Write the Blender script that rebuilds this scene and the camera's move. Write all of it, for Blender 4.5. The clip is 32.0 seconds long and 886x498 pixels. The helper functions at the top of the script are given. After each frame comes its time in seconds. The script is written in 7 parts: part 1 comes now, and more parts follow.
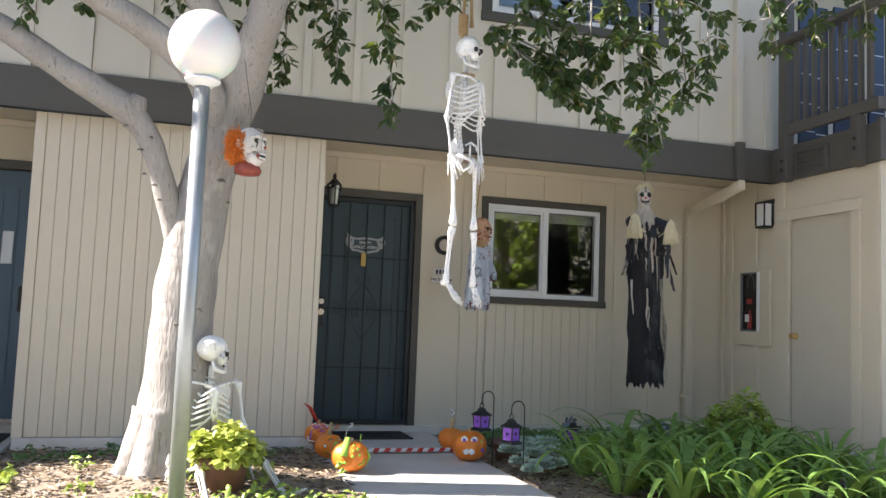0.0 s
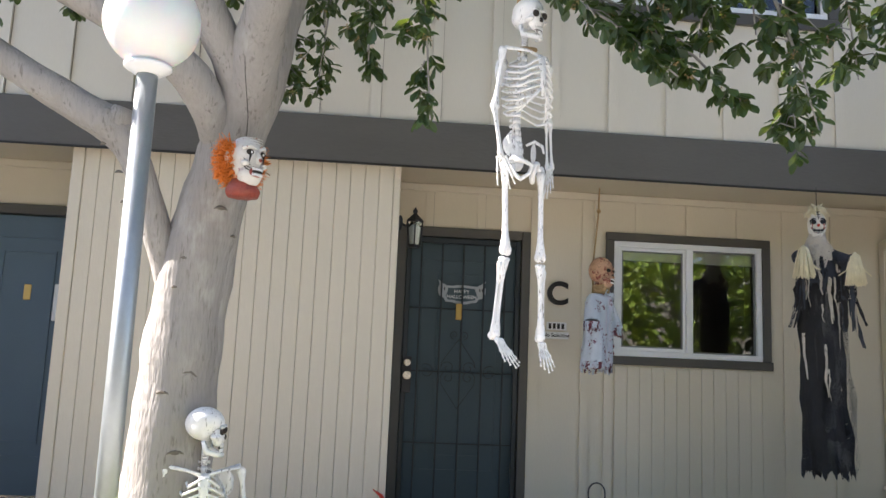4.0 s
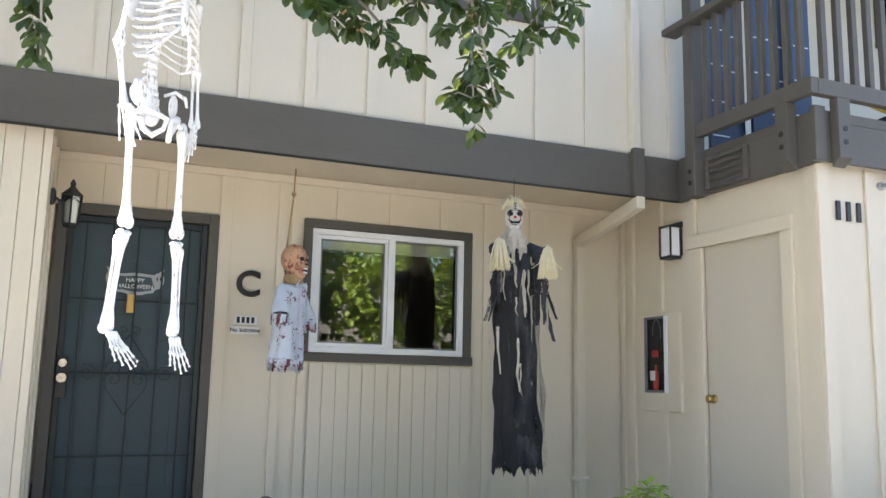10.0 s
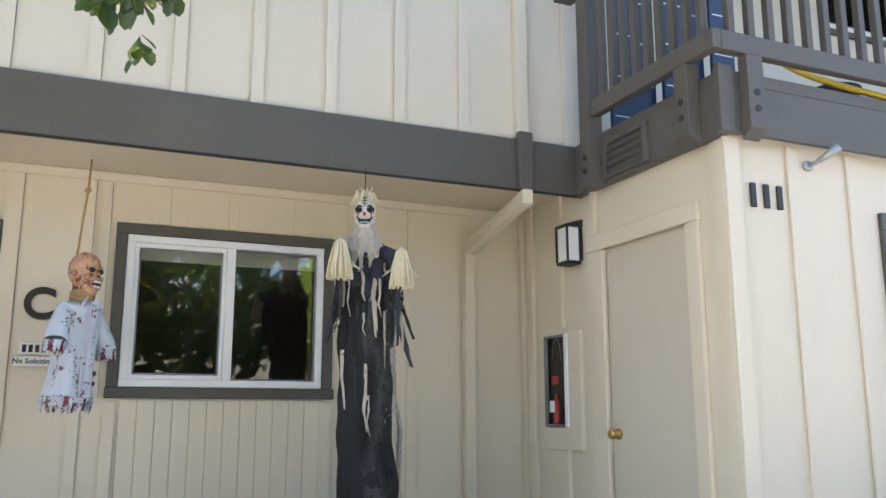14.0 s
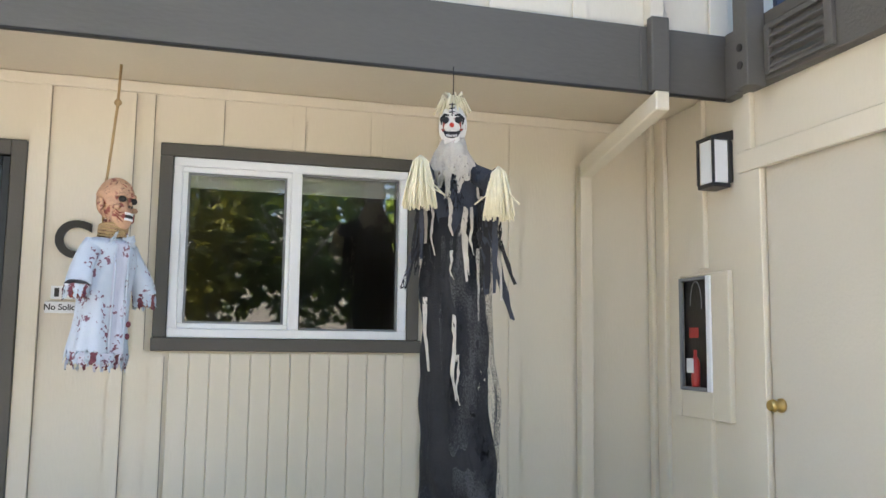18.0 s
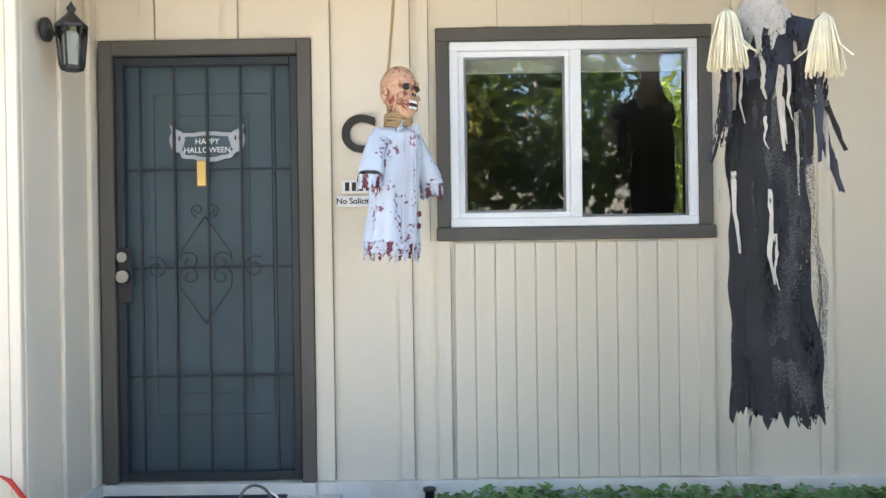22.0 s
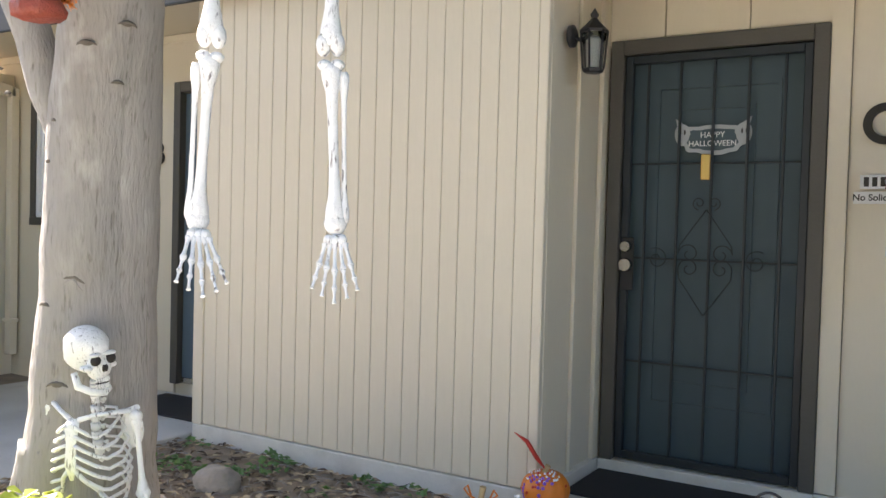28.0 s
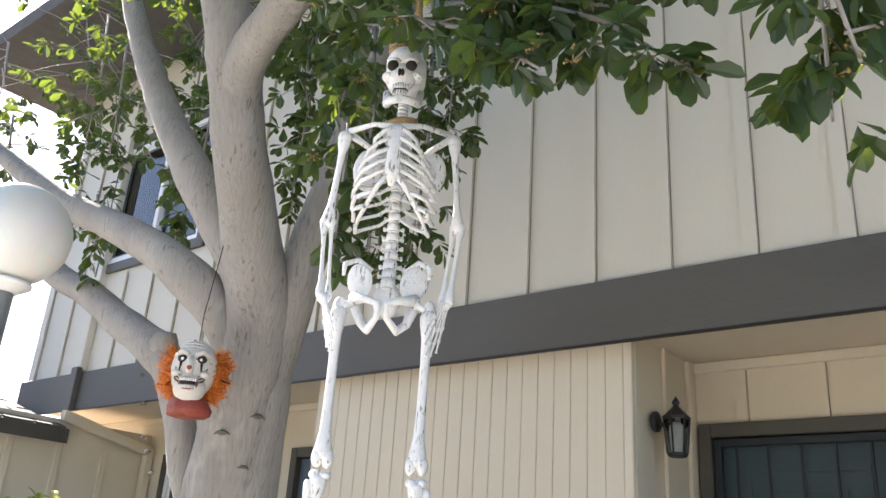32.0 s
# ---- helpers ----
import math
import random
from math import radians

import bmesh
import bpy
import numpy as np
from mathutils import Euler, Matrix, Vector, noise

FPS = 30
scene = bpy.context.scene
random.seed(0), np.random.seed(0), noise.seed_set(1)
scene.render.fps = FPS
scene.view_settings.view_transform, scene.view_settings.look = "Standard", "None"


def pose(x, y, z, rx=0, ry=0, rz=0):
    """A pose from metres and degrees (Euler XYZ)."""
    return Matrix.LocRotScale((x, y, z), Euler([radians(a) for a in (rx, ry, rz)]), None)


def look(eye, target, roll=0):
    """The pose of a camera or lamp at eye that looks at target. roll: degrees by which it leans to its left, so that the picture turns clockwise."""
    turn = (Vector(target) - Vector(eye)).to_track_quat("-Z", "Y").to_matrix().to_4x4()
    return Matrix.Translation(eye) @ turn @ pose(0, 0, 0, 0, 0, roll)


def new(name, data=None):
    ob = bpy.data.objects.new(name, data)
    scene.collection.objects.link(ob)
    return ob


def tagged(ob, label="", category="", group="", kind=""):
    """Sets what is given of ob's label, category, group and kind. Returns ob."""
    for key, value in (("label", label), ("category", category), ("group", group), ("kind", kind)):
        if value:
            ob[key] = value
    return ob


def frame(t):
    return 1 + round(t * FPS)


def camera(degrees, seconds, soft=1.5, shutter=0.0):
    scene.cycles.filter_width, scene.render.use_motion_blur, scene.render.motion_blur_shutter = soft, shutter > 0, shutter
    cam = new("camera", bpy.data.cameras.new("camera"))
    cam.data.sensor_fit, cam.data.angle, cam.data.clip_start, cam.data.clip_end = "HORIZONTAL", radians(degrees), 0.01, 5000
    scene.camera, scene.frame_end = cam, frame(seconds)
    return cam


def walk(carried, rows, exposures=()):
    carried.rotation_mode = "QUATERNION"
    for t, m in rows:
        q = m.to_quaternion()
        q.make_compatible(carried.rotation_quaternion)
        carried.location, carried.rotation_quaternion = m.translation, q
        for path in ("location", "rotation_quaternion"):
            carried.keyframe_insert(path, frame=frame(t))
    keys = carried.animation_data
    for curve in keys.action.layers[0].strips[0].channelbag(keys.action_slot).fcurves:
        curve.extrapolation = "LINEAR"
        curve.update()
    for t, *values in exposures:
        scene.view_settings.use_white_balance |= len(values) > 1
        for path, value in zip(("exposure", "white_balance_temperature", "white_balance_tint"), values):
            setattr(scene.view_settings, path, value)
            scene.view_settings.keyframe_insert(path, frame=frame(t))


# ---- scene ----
cam = camera(55.3, 32.0)
METRES, EYE, TILT, LEAN, TURN = 6.0, 1.2, 0.0, 0.0, -17.0
PATH = [
    (0, (-1.039, 0.249, 0.973), (-0.452, 2.153, 1.146), 2.2),
    (0.5, (-0.966, 0.469, 0.971), (-0.371, 2.37, 1.145), 2.2),
    (1, (-0.849, 0.627, 0.953), (-0.258, 2.529, 1.125), 2.2),
    (1.5, (-0.727, 0.765, 0.946), (-0.183, 2.686, 1.066), 2.0),
    (2, (-0.608, 0.924, 0.96), (-0.072, 2.847, 1.075), 2.1),
    (2.5, (-0.502, 1.073, 0.943), (0.021, 3.0, 1.055), 2.0),
    (3, (-0.363, 1.214, 0.96), (-0.029, 3.184, 1.051), 1.8),
    (3.5, (-0.271, 1.351, 0.979), (-0.059, 3.336, 1.108), 1.7),
    (4, (-0.138, 1.399, 1.025), (0.019, 3.37, 1.323), 2.4),
    (4.5, (-0.18, 1.539, 1.052), (-0.003, 3.49, 1.452), 2.9),
    (6.5, (-0.113, 1.526, 1.061), (0.251, 3.437, 1.524), 2.4),
    (7, (-0.036, 1.497, 1.131), (0.356, 3.41, 1.567), 2.3),
    (7.5, (0.008, 1.47, 1.11), (0.505, 3.364, 1.518), 2.0),
    (8, (0.052, 1.5, 1.09), (0.63, 3.381, 1.449), 1.9),
    (8.5, (0.07, 1.535, 1.062), (0.695, 3.402, 1.413), 1.7),
    (9, (0.138, 1.633, 1.053), (0.818, 3.486, 1.378), 1.7),
    (9.5, (0.222, 1.74, 1.048), (0.913, 3.588, 1.371), 1.6),
    (10, (0.305, 1.849, 1.049), (1.048, 3.68, 1.359), 1.2),
    (10.5, (0.451, 1.869, 1.049), (1.152, 3.716, 1.359), 0.7),
    (11, (0.61, 1.927, 1.063), (1.321, 3.772, 1.367), 0.7),
    (11.5, (0.774, 2.048, 1.054), (1.566, 3.856, 1.378), 0.8),
    (12, (0.921, 2.153, 1.068), (1.745, 3.947, 1.392), 0.6),
    (12.5, (1.094, 2.234, 1.071), (1.905, 4.034, 1.391), 0.6),
    (13, (1.255, 2.334, 1.056), (2.059, 4.134, 1.392), 0.5),
    (13.5, (1.362, 2.447, 1.064), (2.158, 4.242, 1.444), 0.1),
    (15.5, (1.661, 2.721, 1.126), (2.345, 4.563, 1.5), -0.1),
    (16, (1.709, 2.846, 1.113), (2.476, 4.657, 1.473), 0.2),
    (16.5, (1.733, 2.991, 1.113), (2.511, 4.798, 1.475), 0.4),
    (17, (1.796, 3.168, 1.145), (2.47, 5.029, 1.436), 0.8),
    (17.5, (1.84, 3.274, 1.176), (2.391, 5.182, 1.414), 0.7),
    (18, (1.82, 3.397, 1.22), (2.357, 5.311, 1.441), 0.7),
    (18.5, (1.753, 3.523, 1.283), (2.158, 5.465, 1.544), 1.0),
    (19, (1.719, 3.635, 1.251), (2.064, 5.582, 1.546), 1.1),
    (19.5, (1.735, 3.662, 1.263), (2.043, 5.616, 1.561), 1.0),
    (20, (1.745, 3.697, 1.22), (2.024, 5.651, 1.542), 1.3),
    (20.5, (1.715, 3.685, 1.235), (1.948, 5.655, 1.489), 0.9),
    (21, (1.690, 3.668, 1.230), (1.874, 5.651, 1.412), 0.4),
    (21.5, (1.665, 3.652, 1.190), (1.762, 5.647, 1.293), -0.3),
    (22, (1.645, 3.645, 1.150), (1.628, 5.645, 1.141), -0.8),
    (22.5, (1.645, 3.635, 1.130), (1.572, 5.633, 1.081), -1.3),
    (23, (1.66, 3.627, 1.123), (1.559, 5.623, 1.046), -1.2),
    (23.5, (1.66, 3.621, 1.108), (1.517, 5.61, 0.949), -1.1),
    (24, (1.663, 3.621, 1.091), (1.472, 5.598, 0.858), -1.3),
    (24.5, (1.642, 3.619, 1.079), (1.407, 5.58, 0.768), -1.2),
    (25, (1.624, 3.612, 1.084), (1.207, 5.538, 0.741), -1.0),
    (25.5, (1.596, 3.578, 1.102), (1.036, 5.47, 0.775), -0.6),
    (27.5, (1.520, 3.575, 1.100), (0.682, 5.381, 0.910), 0.2),
    (28, (1.498, 3.553, 1.201), (0.465, 5.265, 1.142), 1.5),
    (28.5, (1.489, 3.521, 1.232), (0.285, 5.111, 1.39), 3.1),
    (29, (1.489, 3.497, 1.244), (0.237, 5.031, 1.522), 4.0),
    (29.5, (1.496, 3.479, 1.255), (0.262, 5.007, 1.632), 3.8),
    (30, (1.528, 3.449, 1.267), (0.312, 4.98, 1.688), 3.7),
    (30.5, (1.603, 3.414, 1.274), (0.387, 4.926, 1.759), 3.8),
    (31, (1.677, 3.374, 1.274), (0.458, 4.86, 1.829), 3.9),
    (31.5, (1.753, 3.301, 1.295), (0.548, 4.751, 1.963), 3.6),
    (32, (1.766, 3.305, 1.292), (0.573, 4.738, 2.017), 3.9),
]
walk(cam, [(t, look(eye, target, roll)) for t, eye, target, roll in PATH], exposures=[(t, e + 0.46, k + 170, 17) for t, e, k in ((0.0, 1.47, 6350), (2.0, 1.45, 6350), (4.5, 1.62, 6250), (7.0, 2.05, 6150), (9.0, 2.2, 6200), (13.5, 2.26, 6200), (17.0, 2.40, 6200), (18.0, 2.64, 6180), (19.0, 2.68, 6230), (21.0, 2.85, 6150), (22.5, 3.0, 6050), (24.0, 2.82, 6250), (25.5, 2.82, 6350), (28.0, 1.97, 6600), (30.0, 1.62, 6350), (32.0, 1.75, 6300))])

# ---- light ----
SUN = Vector((-0.80, 0.15, 0.59)).normalized()
world = bpy.data.worlds.new("sky")
scene.world = world
world.use_nodes = True
wn = world.node_tree.nodes
sky = wn.new("ShaderNodeTexSky")
sky.sky_type = "NISHITA"
sky.sun_disc = False
sky.sun_elevation = math.asin(SUN.z)
sky.sun_rotation = math.atan2(SUN.x, SUN.y)
sky.air_density, sky.dust_density, sky.ozone_density = 1.0, 0.7, 1.0
wn["Background"].inputs["Strength"].default_value = 0.08
world.node_tree.links.new(sky.outputs["Color"], wn["Background"].inputs["Color"])
sun_data = bpy.data.lights.new("sun", "SUN")
sun_data.energy, sun_data.angle, sun_data.color = 5.0, radians(0.55), (1.0, 0.94, 0.84)
sun = new("sun", sun_data)
sun.matrix_world = look(SUN * 40, (0, 0, 0))


# ---- materials ----
def mat(name, base, rough=0.6, metal=0.0, var=0.12, scale=3.0, fine=60.0, bump=0.15, spec=0.5, piece=0.0, stretch=(1, 1, 1), island=0.0,
        dirt=None, dirt_amount=0.5, trans=0.0, sub=0.0, coat=0.0):
    """A surface with two scales of variation, fine relief, and a slight shift from piece to piece."""
    m = bpy.data.materials.new(name)
    m.use_nodes = True
    nt = m.node_tree
    nd, ln = nt.nodes, nt.links
    bs = nd["Principled BSDF"]
    bs.inputs["Roughness"].default_value = rough
    bs.inputs["Metallic"].default_value = metal
    bs.inputs["Specular IOR Level"].default_value = spec
    bs.inputs["Transmission Weight"].default_value = trans
    bs.inputs["Coat Weight"].default_value = coat
    if sub:
        bs.inputs["Subsurface Weight"].default_value = sub
        bs.inputs["Subsurface Scale"].default_value = 0.02
    co = nd.new("ShaderNodeTexCoord")
    mp = nd.new("ShaderNodeMapping")
    mp.inputs["Scale"].default_value = stretch
    ln.new(co.outputs["Object"], mp.inputs["Vector"])

    def noise_tex(s, detail=4.0):
        n = nd.new("ShaderNodeTexNoise")
        n.inputs["Scale"].default_value = s
        n.inputs["Detail"].default_value = detail
        ln.new(mp.outputs["Vector"], n.inputs["Vector"])
        return n.outputs["Fac"]

    big, small = noise_tex(scale), noise_tex(fine, 6.0)
    add = nd.new("ShaderNodeMath")
    add.operation = "MULTIPLY_ADD"
    ln.new(small, add.inputs[0])
    add.inputs[1].default_value = 0.5
    ln.new(big, add.inputs[2])
    last = add.outputs[0]
    mid = 0.75
    for amount, kind in ((piece, "ShaderNodeObjectInfo"), (island, "ShaderNodeNewGeometry")):
        if amount:
            info = nd.new(kind)
            a2 = nd.new("ShaderNodeMath")
            a2.operation = "MULTIPLY_ADD"
            ln.new(info.outputs["Random" if kind == "ShaderNodeObjectInfo" else "Random Per Island"], a2.inputs[0])
            a2.inputs[1].default_value = amount
            ln.new(last, a2.inputs[2])
            last = a2.outputs[0]
            mid += amount / 2
    rng = nd.new("ShaderNodeMapRange")
    rng.inputs["From Min"].default_value = mid - 0.45
    rng.inputs["From Max"].default_value = mid + 0.45
    ln.new(last, rng.inputs["Value"])
    mix = nd.new("ShaderNodeMix")
    mix.data_type = "RGBA"
    ln.new(rng.outputs["Result"], mix.inputs[0])
    mix.inputs[6].default_value = (*[c * (1 - var) for c in base], 1)
    mix.inputs[7].default_value = (*[min(1, c * (1 + var)) for c in base], 1)
    col = mix.outputs[2]
    if dirt:
        dn = noise_tex(scale * 0.6, 8.0)
        dr = nd.new("ShaderNodeMapRange")
        dr.inputs["From Min"].default_value = 0.52
        dr.inputs["From Max"].default_value = 0.72
        dr.inputs["To Max"].default_value = dirt_amount
        ln.new(dn, dr.inputs["Value"])
        dm = nd.new("ShaderNodeMix")
        dm.data_type = "RGBA"
        ln.new(dr.outputs["Result"], dm.inputs[0])
        ln.new(col, dm.inputs[6])
        dm.inputs[7].default_value = (*dirt, 1)
        col = dm.outputs[2]
    ln.new(col, bs.inputs["Base Color"])
    if bump:
        bp = nd.new("ShaderNodeBump")
        bp.inputs["Strength"].default_value = bump
        bp.inputs["Distance"].default_value = 0.01
        ln.new(small, bp.inputs["Height"])
        ln.new(bp.outputs["Normal"], bs.inputs["Normal"])
    return m


def stain(m, colour, scale, lo, hi, soft=0.04, stretch=(1, 1, 1)):
    """Lays sharp edged blotches over a surface."""
    nt = m.node_tree
    nd, ln = nt.nodes, nt.links
    base = nd["Principled BSDF"].inputs["Base Color"]
    old = base.links[0].from_socket
    tc = nd.new("ShaderNodeTexCoord")
    mp = nd.new("ShaderNodeMapping")
    mp.inputs["Scale"].default_value = stretch
    ln.new(tc.outputs["Object"], mp.inputs["Vector"])
    fac = []
    for s, a in ((scale, lo), (scale * 0.22, hi)):
        n = nd.new("ShaderNodeTexNoise")
        n.inputs["Scale"].default_value = s
        n.inputs["Detail"].default_value = 3
        ln.new(mp.outputs["Vector"], n.inputs["Vector"])
        r = nd.new("ShaderNodeMapRange")
        r.inputs["From Min"].default_value = a
        r.inputs["From Max"].default_value = a + soft
        ln.new(n.outputs["Fac"], r.inputs["Value"])
        fac.append(r.outputs["Result"])
    mu = nd.new("ShaderNodeMath")
    mu.operation = "MULTIPLY"
    ln.new(fac[0], mu.inputs[0])
    ln.new(fac[1], mu.inputs[1])
    mx = nd.new("ShaderNodeMix")
    mx.data_type = "RGBA"
    ln.new(mu.outputs[0], mx.inputs[0])
    ln.new(old, mx.inputs[6])
    mx.inputs[7].default_value = (*colour, 1)
    ln.new(mx.outputs[2], base)
    return m


def wrinkle(m, bands, strength):
    """Adds level wrinkles to the relief of bark."""
    nt = m.node_tree
    nd, ln = nt.nodes, nt.links
    tc = nd.new("ShaderNodeTexCoord")
    wv = nd.new("ShaderNodeTexWave")
    wv.bands_direction = "Z"
    wv.inputs["Scale"].default_value = bands
    wv.inputs["Distortion"].default_value = 9
    wv.inputs["Detail"].default_value = 3
    wv.inputs["Detail Scale"].default_value = 0.6
    ln.new(tc.outputs["Object"], wv.inputs["Vector"])
    bp = nd.new("ShaderNodeBump")
    bp.inputs["Strength"].default_value = strength
    bp.inputs["Distance"].default_value = 0.012
    ln.new(wv.outputs["Fac"], bp.inputs["Height"])
    bs = nd["Principled BSDF"].inputs["Normal"]
    ln.new(bs.links[0].from_socket, bp.inputs["Normal"])
    ln.new(bp.outputs["Normal"], bs)
    return m


def leaf_mat(name, base, glow, var=0.35):
    """Leaf: a waxy face that lets some light through."""
    m = mat(name, base, rough=0.38, var=var, scale=4, fine=40, bump=0.05, island=0.6)
    nt = m.node_tree
    bs = nt.nodes["Principled BSDF"]
    tr = nt.nodes.new("ShaderNodeBsdfTranslucent")
    tr.inputs["Color"].default_value = (*glow, 1)
    ms = nt.nodes.new("ShaderNodeMixShader")
    ms.inputs[0].default_value = 0.22
    nt.links.new(bs.outputs[0], ms.inputs[1])
    nt.links.new(tr.outputs[0], ms.inputs[2])
    nt.links.new(ms.outputs[0], nt.nodes["Material Output"].inputs["Surface"])
    return m


def gauze(m, hole, fine=130):
    """Opens a loosely woven cloth with small irregular holes."""
    nt = m.node_tree
    nd, ln = nt.nodes, nt.links
    tc = nd.new("ShaderNodeTexCoord")
    mp = nd.new("ShaderNodeMapping")
    mp.inputs["Scale"].default_value = (1, 1, 0.35)
    nz = nd.new("ShaderNodeTexNoise")
    nz.inputs["Scale"].default_value = fine
    nz.inputs["Detail"].default_value = 2
    big = nd.new("ShaderNodeTexNoise")
    big.inputs["Scale"].default_value = 9
    ad = nd.new("ShaderNodeMath")
    ad.operation = "ADD"
    gt = nd.new("ShaderNodeMath")
    gt.operation = "GREATER_THAN"
    gt.inputs[1].default_value = hole
    ln.new(tc.outputs["Object"], mp.inputs["Vector"])
    ln.new(mp.outputs["Vector"], nz.inputs["Vector"])
    ln.new(mp.outputs["Vector"], big.inputs["Vector"])
    ln.new(nz.outputs["Fac"], ad.inputs[0])
    ln.new(big.outputs["Fac"], ad.inputs[1])
    ln.new(ad.outputs[0], gt.inputs[0])
    ln.new(gt.outputs[0], nd["Principled BSDF"].inputs["Alpha"])
    return m


M = {}
M["cream"] = mat("cream paint on wood siding", (0.70, 0.63, 0.50), 0.62, var=0.05, scale=1.6, fine=90, bump=0.12, stretch=(1, 1, 0.25), piece=0.10, dirt=(0.52, 0.45, 0.34), dirt_amount=0.12)
# same paint as cream, with open sky light put into its colour
M["pale"] = mat("cream paint lightened by sky light", (0.69, 0.645, 0.55), 0.62, var=0.05, scale=1.3, fine=90, bump=0.12, stretch=(1, 1, 0.25), piece=0.08, dirt=(0.58, 0.54, 0.45), dirt_amount=0.12)
M["soffit"] = mat("soffit paint", (0.66, 0.58, 0.45), 0.7, var=0.06, scale=1.5, fine=70, bump=0.1)
M["band"] = mat("dark grey trim paint", (0.105, 0.098, 0.088), 0.6, var=0.14, scale=2.5, fine=70, bump=0.2, stretch=(0.3, 1, 1), dirt=(0.16, 0.15, 0.135), dirt_amount=0.35)
M["umber"] = mat("dark brown window trim paint", (0.085, 0.078, 0.066), 0.55, var=0.12, scale=4, fine=80, bump=0.15)
M["steel_door"] = mat("blue black security door", (0.018, 0.024, 0.028), 0.5, var=0.15, scale=5, fine=80, bump=0.1)
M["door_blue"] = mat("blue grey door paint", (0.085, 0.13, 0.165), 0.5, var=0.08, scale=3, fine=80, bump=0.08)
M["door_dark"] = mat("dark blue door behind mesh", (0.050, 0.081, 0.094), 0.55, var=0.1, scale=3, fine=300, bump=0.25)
M["white"] = mat("white vinyl", (0.84, 0.85, 0.86), 0.35, var=0.03, scale=3, fine=50, bump=0.03)
M["gasket"] = mat("grey rubber gasket", (0.19, 0.195, 0.20), 0.6, var=0.1)
M["concrete"] = mat("concrete", (0.60, 0.58, 0.54), 0.85, var=0.16, scale=2.2, fine=120, bump=0.35, dirt=(0.42, 0.40, 0.365), dirt_amount=0.6)
stain(M["concrete"], (0.47, 0.45, 0.41), 5, 0.56, 0.44, 0.2)
stain(M["concrete"], (0.30, 0.28, 0.25), 60, 0.66, 0.52, 0.06)
# for the unseen court only, dark so that it bounces little light
M["asphalt"] = mat("worn asphalt", (0.07, 0.068, 0.064), 0.9, var=0.3, scale=3, fine=140, bump=0.5, dirt=(0.11, 0.105, 0.095), dirt_amount=0.5)
M["curb"] = mat("painted foundation", (0.68, 0.65, 0.58), 0.8, var=0.12, scale=5, fine=60, bump=0.4, dirt=(0.36, 0.33, 0.28), dirt_amount=0.6)
# brown that paints the shade line along the edge of each batten
M["joint"] = mat("batten edge shade strip", (0.30, 0.255, 0.20), 0.9, var=0.2)
M["soil"] = mat("dry garden soil", (0.29, 0.232, 0.175), 0.95, var=0.4, scale=7, fine=120, bump=0.9, dirt=(0.24, 0.19, 0.145), dirt_amount=0.6)
M["bark"] = mat("smooth grey bark", (0.335, 0.312, 0.288), 0.85, var=0.26, scale=4, fine=45, bump=0.7, stretch=(1.6, 1.6, 0.30), dirt=(0.27, 0.245, 0.22), dirt_amount=0.5)
stain(M["bark"], (0.21, 0.19, 0.17), 85, 0.56, 0.47, 0.10, (1, 1, 0.16))
stain(M["bark"], (0.42, 0.40, 0.37), 14, 0.55, 0.48, 0.15, (1, 1, 0.5))
wrinkle(M["bark"], 4.0, 0.14)
M["bone"] = mat("ivory plastic bone", (0.86, 0.855, 0.84), 0.42, var=0.08, scale=50, fine=160, bump=0.3)
stain(M["bone"], (0.20, 0.18, 0.17), 130, 0.58, 0.46, 0.10, (1, 1, 0.25))
M["socket"] = mat("dark eye socket", (0.03, 0.025, 0.02), 0.8)
M["globe"] = mat("white acrylic globe", (0.80, 0.80, 0.78), 0.28, var=0.04, scale=4, fine=20, bump=0.0, sub=0.5, dirt=(0.66, 0.66, 0.63), dirt_amount=0.4)
M["pole"] = mat("grey painted steel", (0.40, 0.43, 0.44), 0.38, metal=0.55, var=0.12, scale=6, fine=50, bump=0.15, dirt=(0.25, 0.26, 0.26), dirt_amount=0.5)
M["black"] = mat("black painted metal", (0.02, 0.02, 0.022), 0.45, var=0.2, scale=8, fine=60, bump=0.1)
M["rubber"] = mat("black rubber mat", (0.022, 0.022, 0.024), 0.8, var=0.2, scale=10, fine=150, bump=0.5)
M["orange"] = mat("pumpkin skin", (0.80, 0.23, 0.025), 0.42, var=0.16, scale=9, fine=50, bump=0.1)
M["stem"] = mat("dry pumpkin stem", (0.50, 0.36, 0.18), 0.8, var=0.2, scale=20)
M["red"] = mat("red feather and tape", (0.62, 0.05, 0.03), 0.6, var=0.15, scale=20)
M["green_felt"] = mat("green craft foam", (0.34, 0.58, 0.08), 0.7, var=0.1, scale=20)
M["violet"] = mat("violet glitter glass", (0.26, 0.10, 0.55), 0.35, var=0.4, scale=25, fine=160, bump=0.1)
M["terracotta"] = mat("terracotta", (0.17, 0.092, 0.062), 0.8, var=0.15, scale=6)
M["rock"] = mat("grey stone", (0.30, 0.27, 0.235), 0.9, var=0.25, scale=12, bump=0.6)
M["rope"] = mat("tan rope", (0.46, 0.31, 0.15), 0.9, var=0.2, scale=40, fine=220, bump=0.8)
M["brass"] = mat("brass", (0.60, 0.42, 0.16), 0.3, metal=1.0, var=0.1)
M["chrome"] = mat("satin nickel", (0.55, 0.53, 0.49), 0.25, metal=1.0, var=0.08)
M["shirt"] = mat("pale blue shirt cloth", (0.55, 0.60, 0.67), 0.9, var=0.1, scale=10, fine=200, bump=0.3)
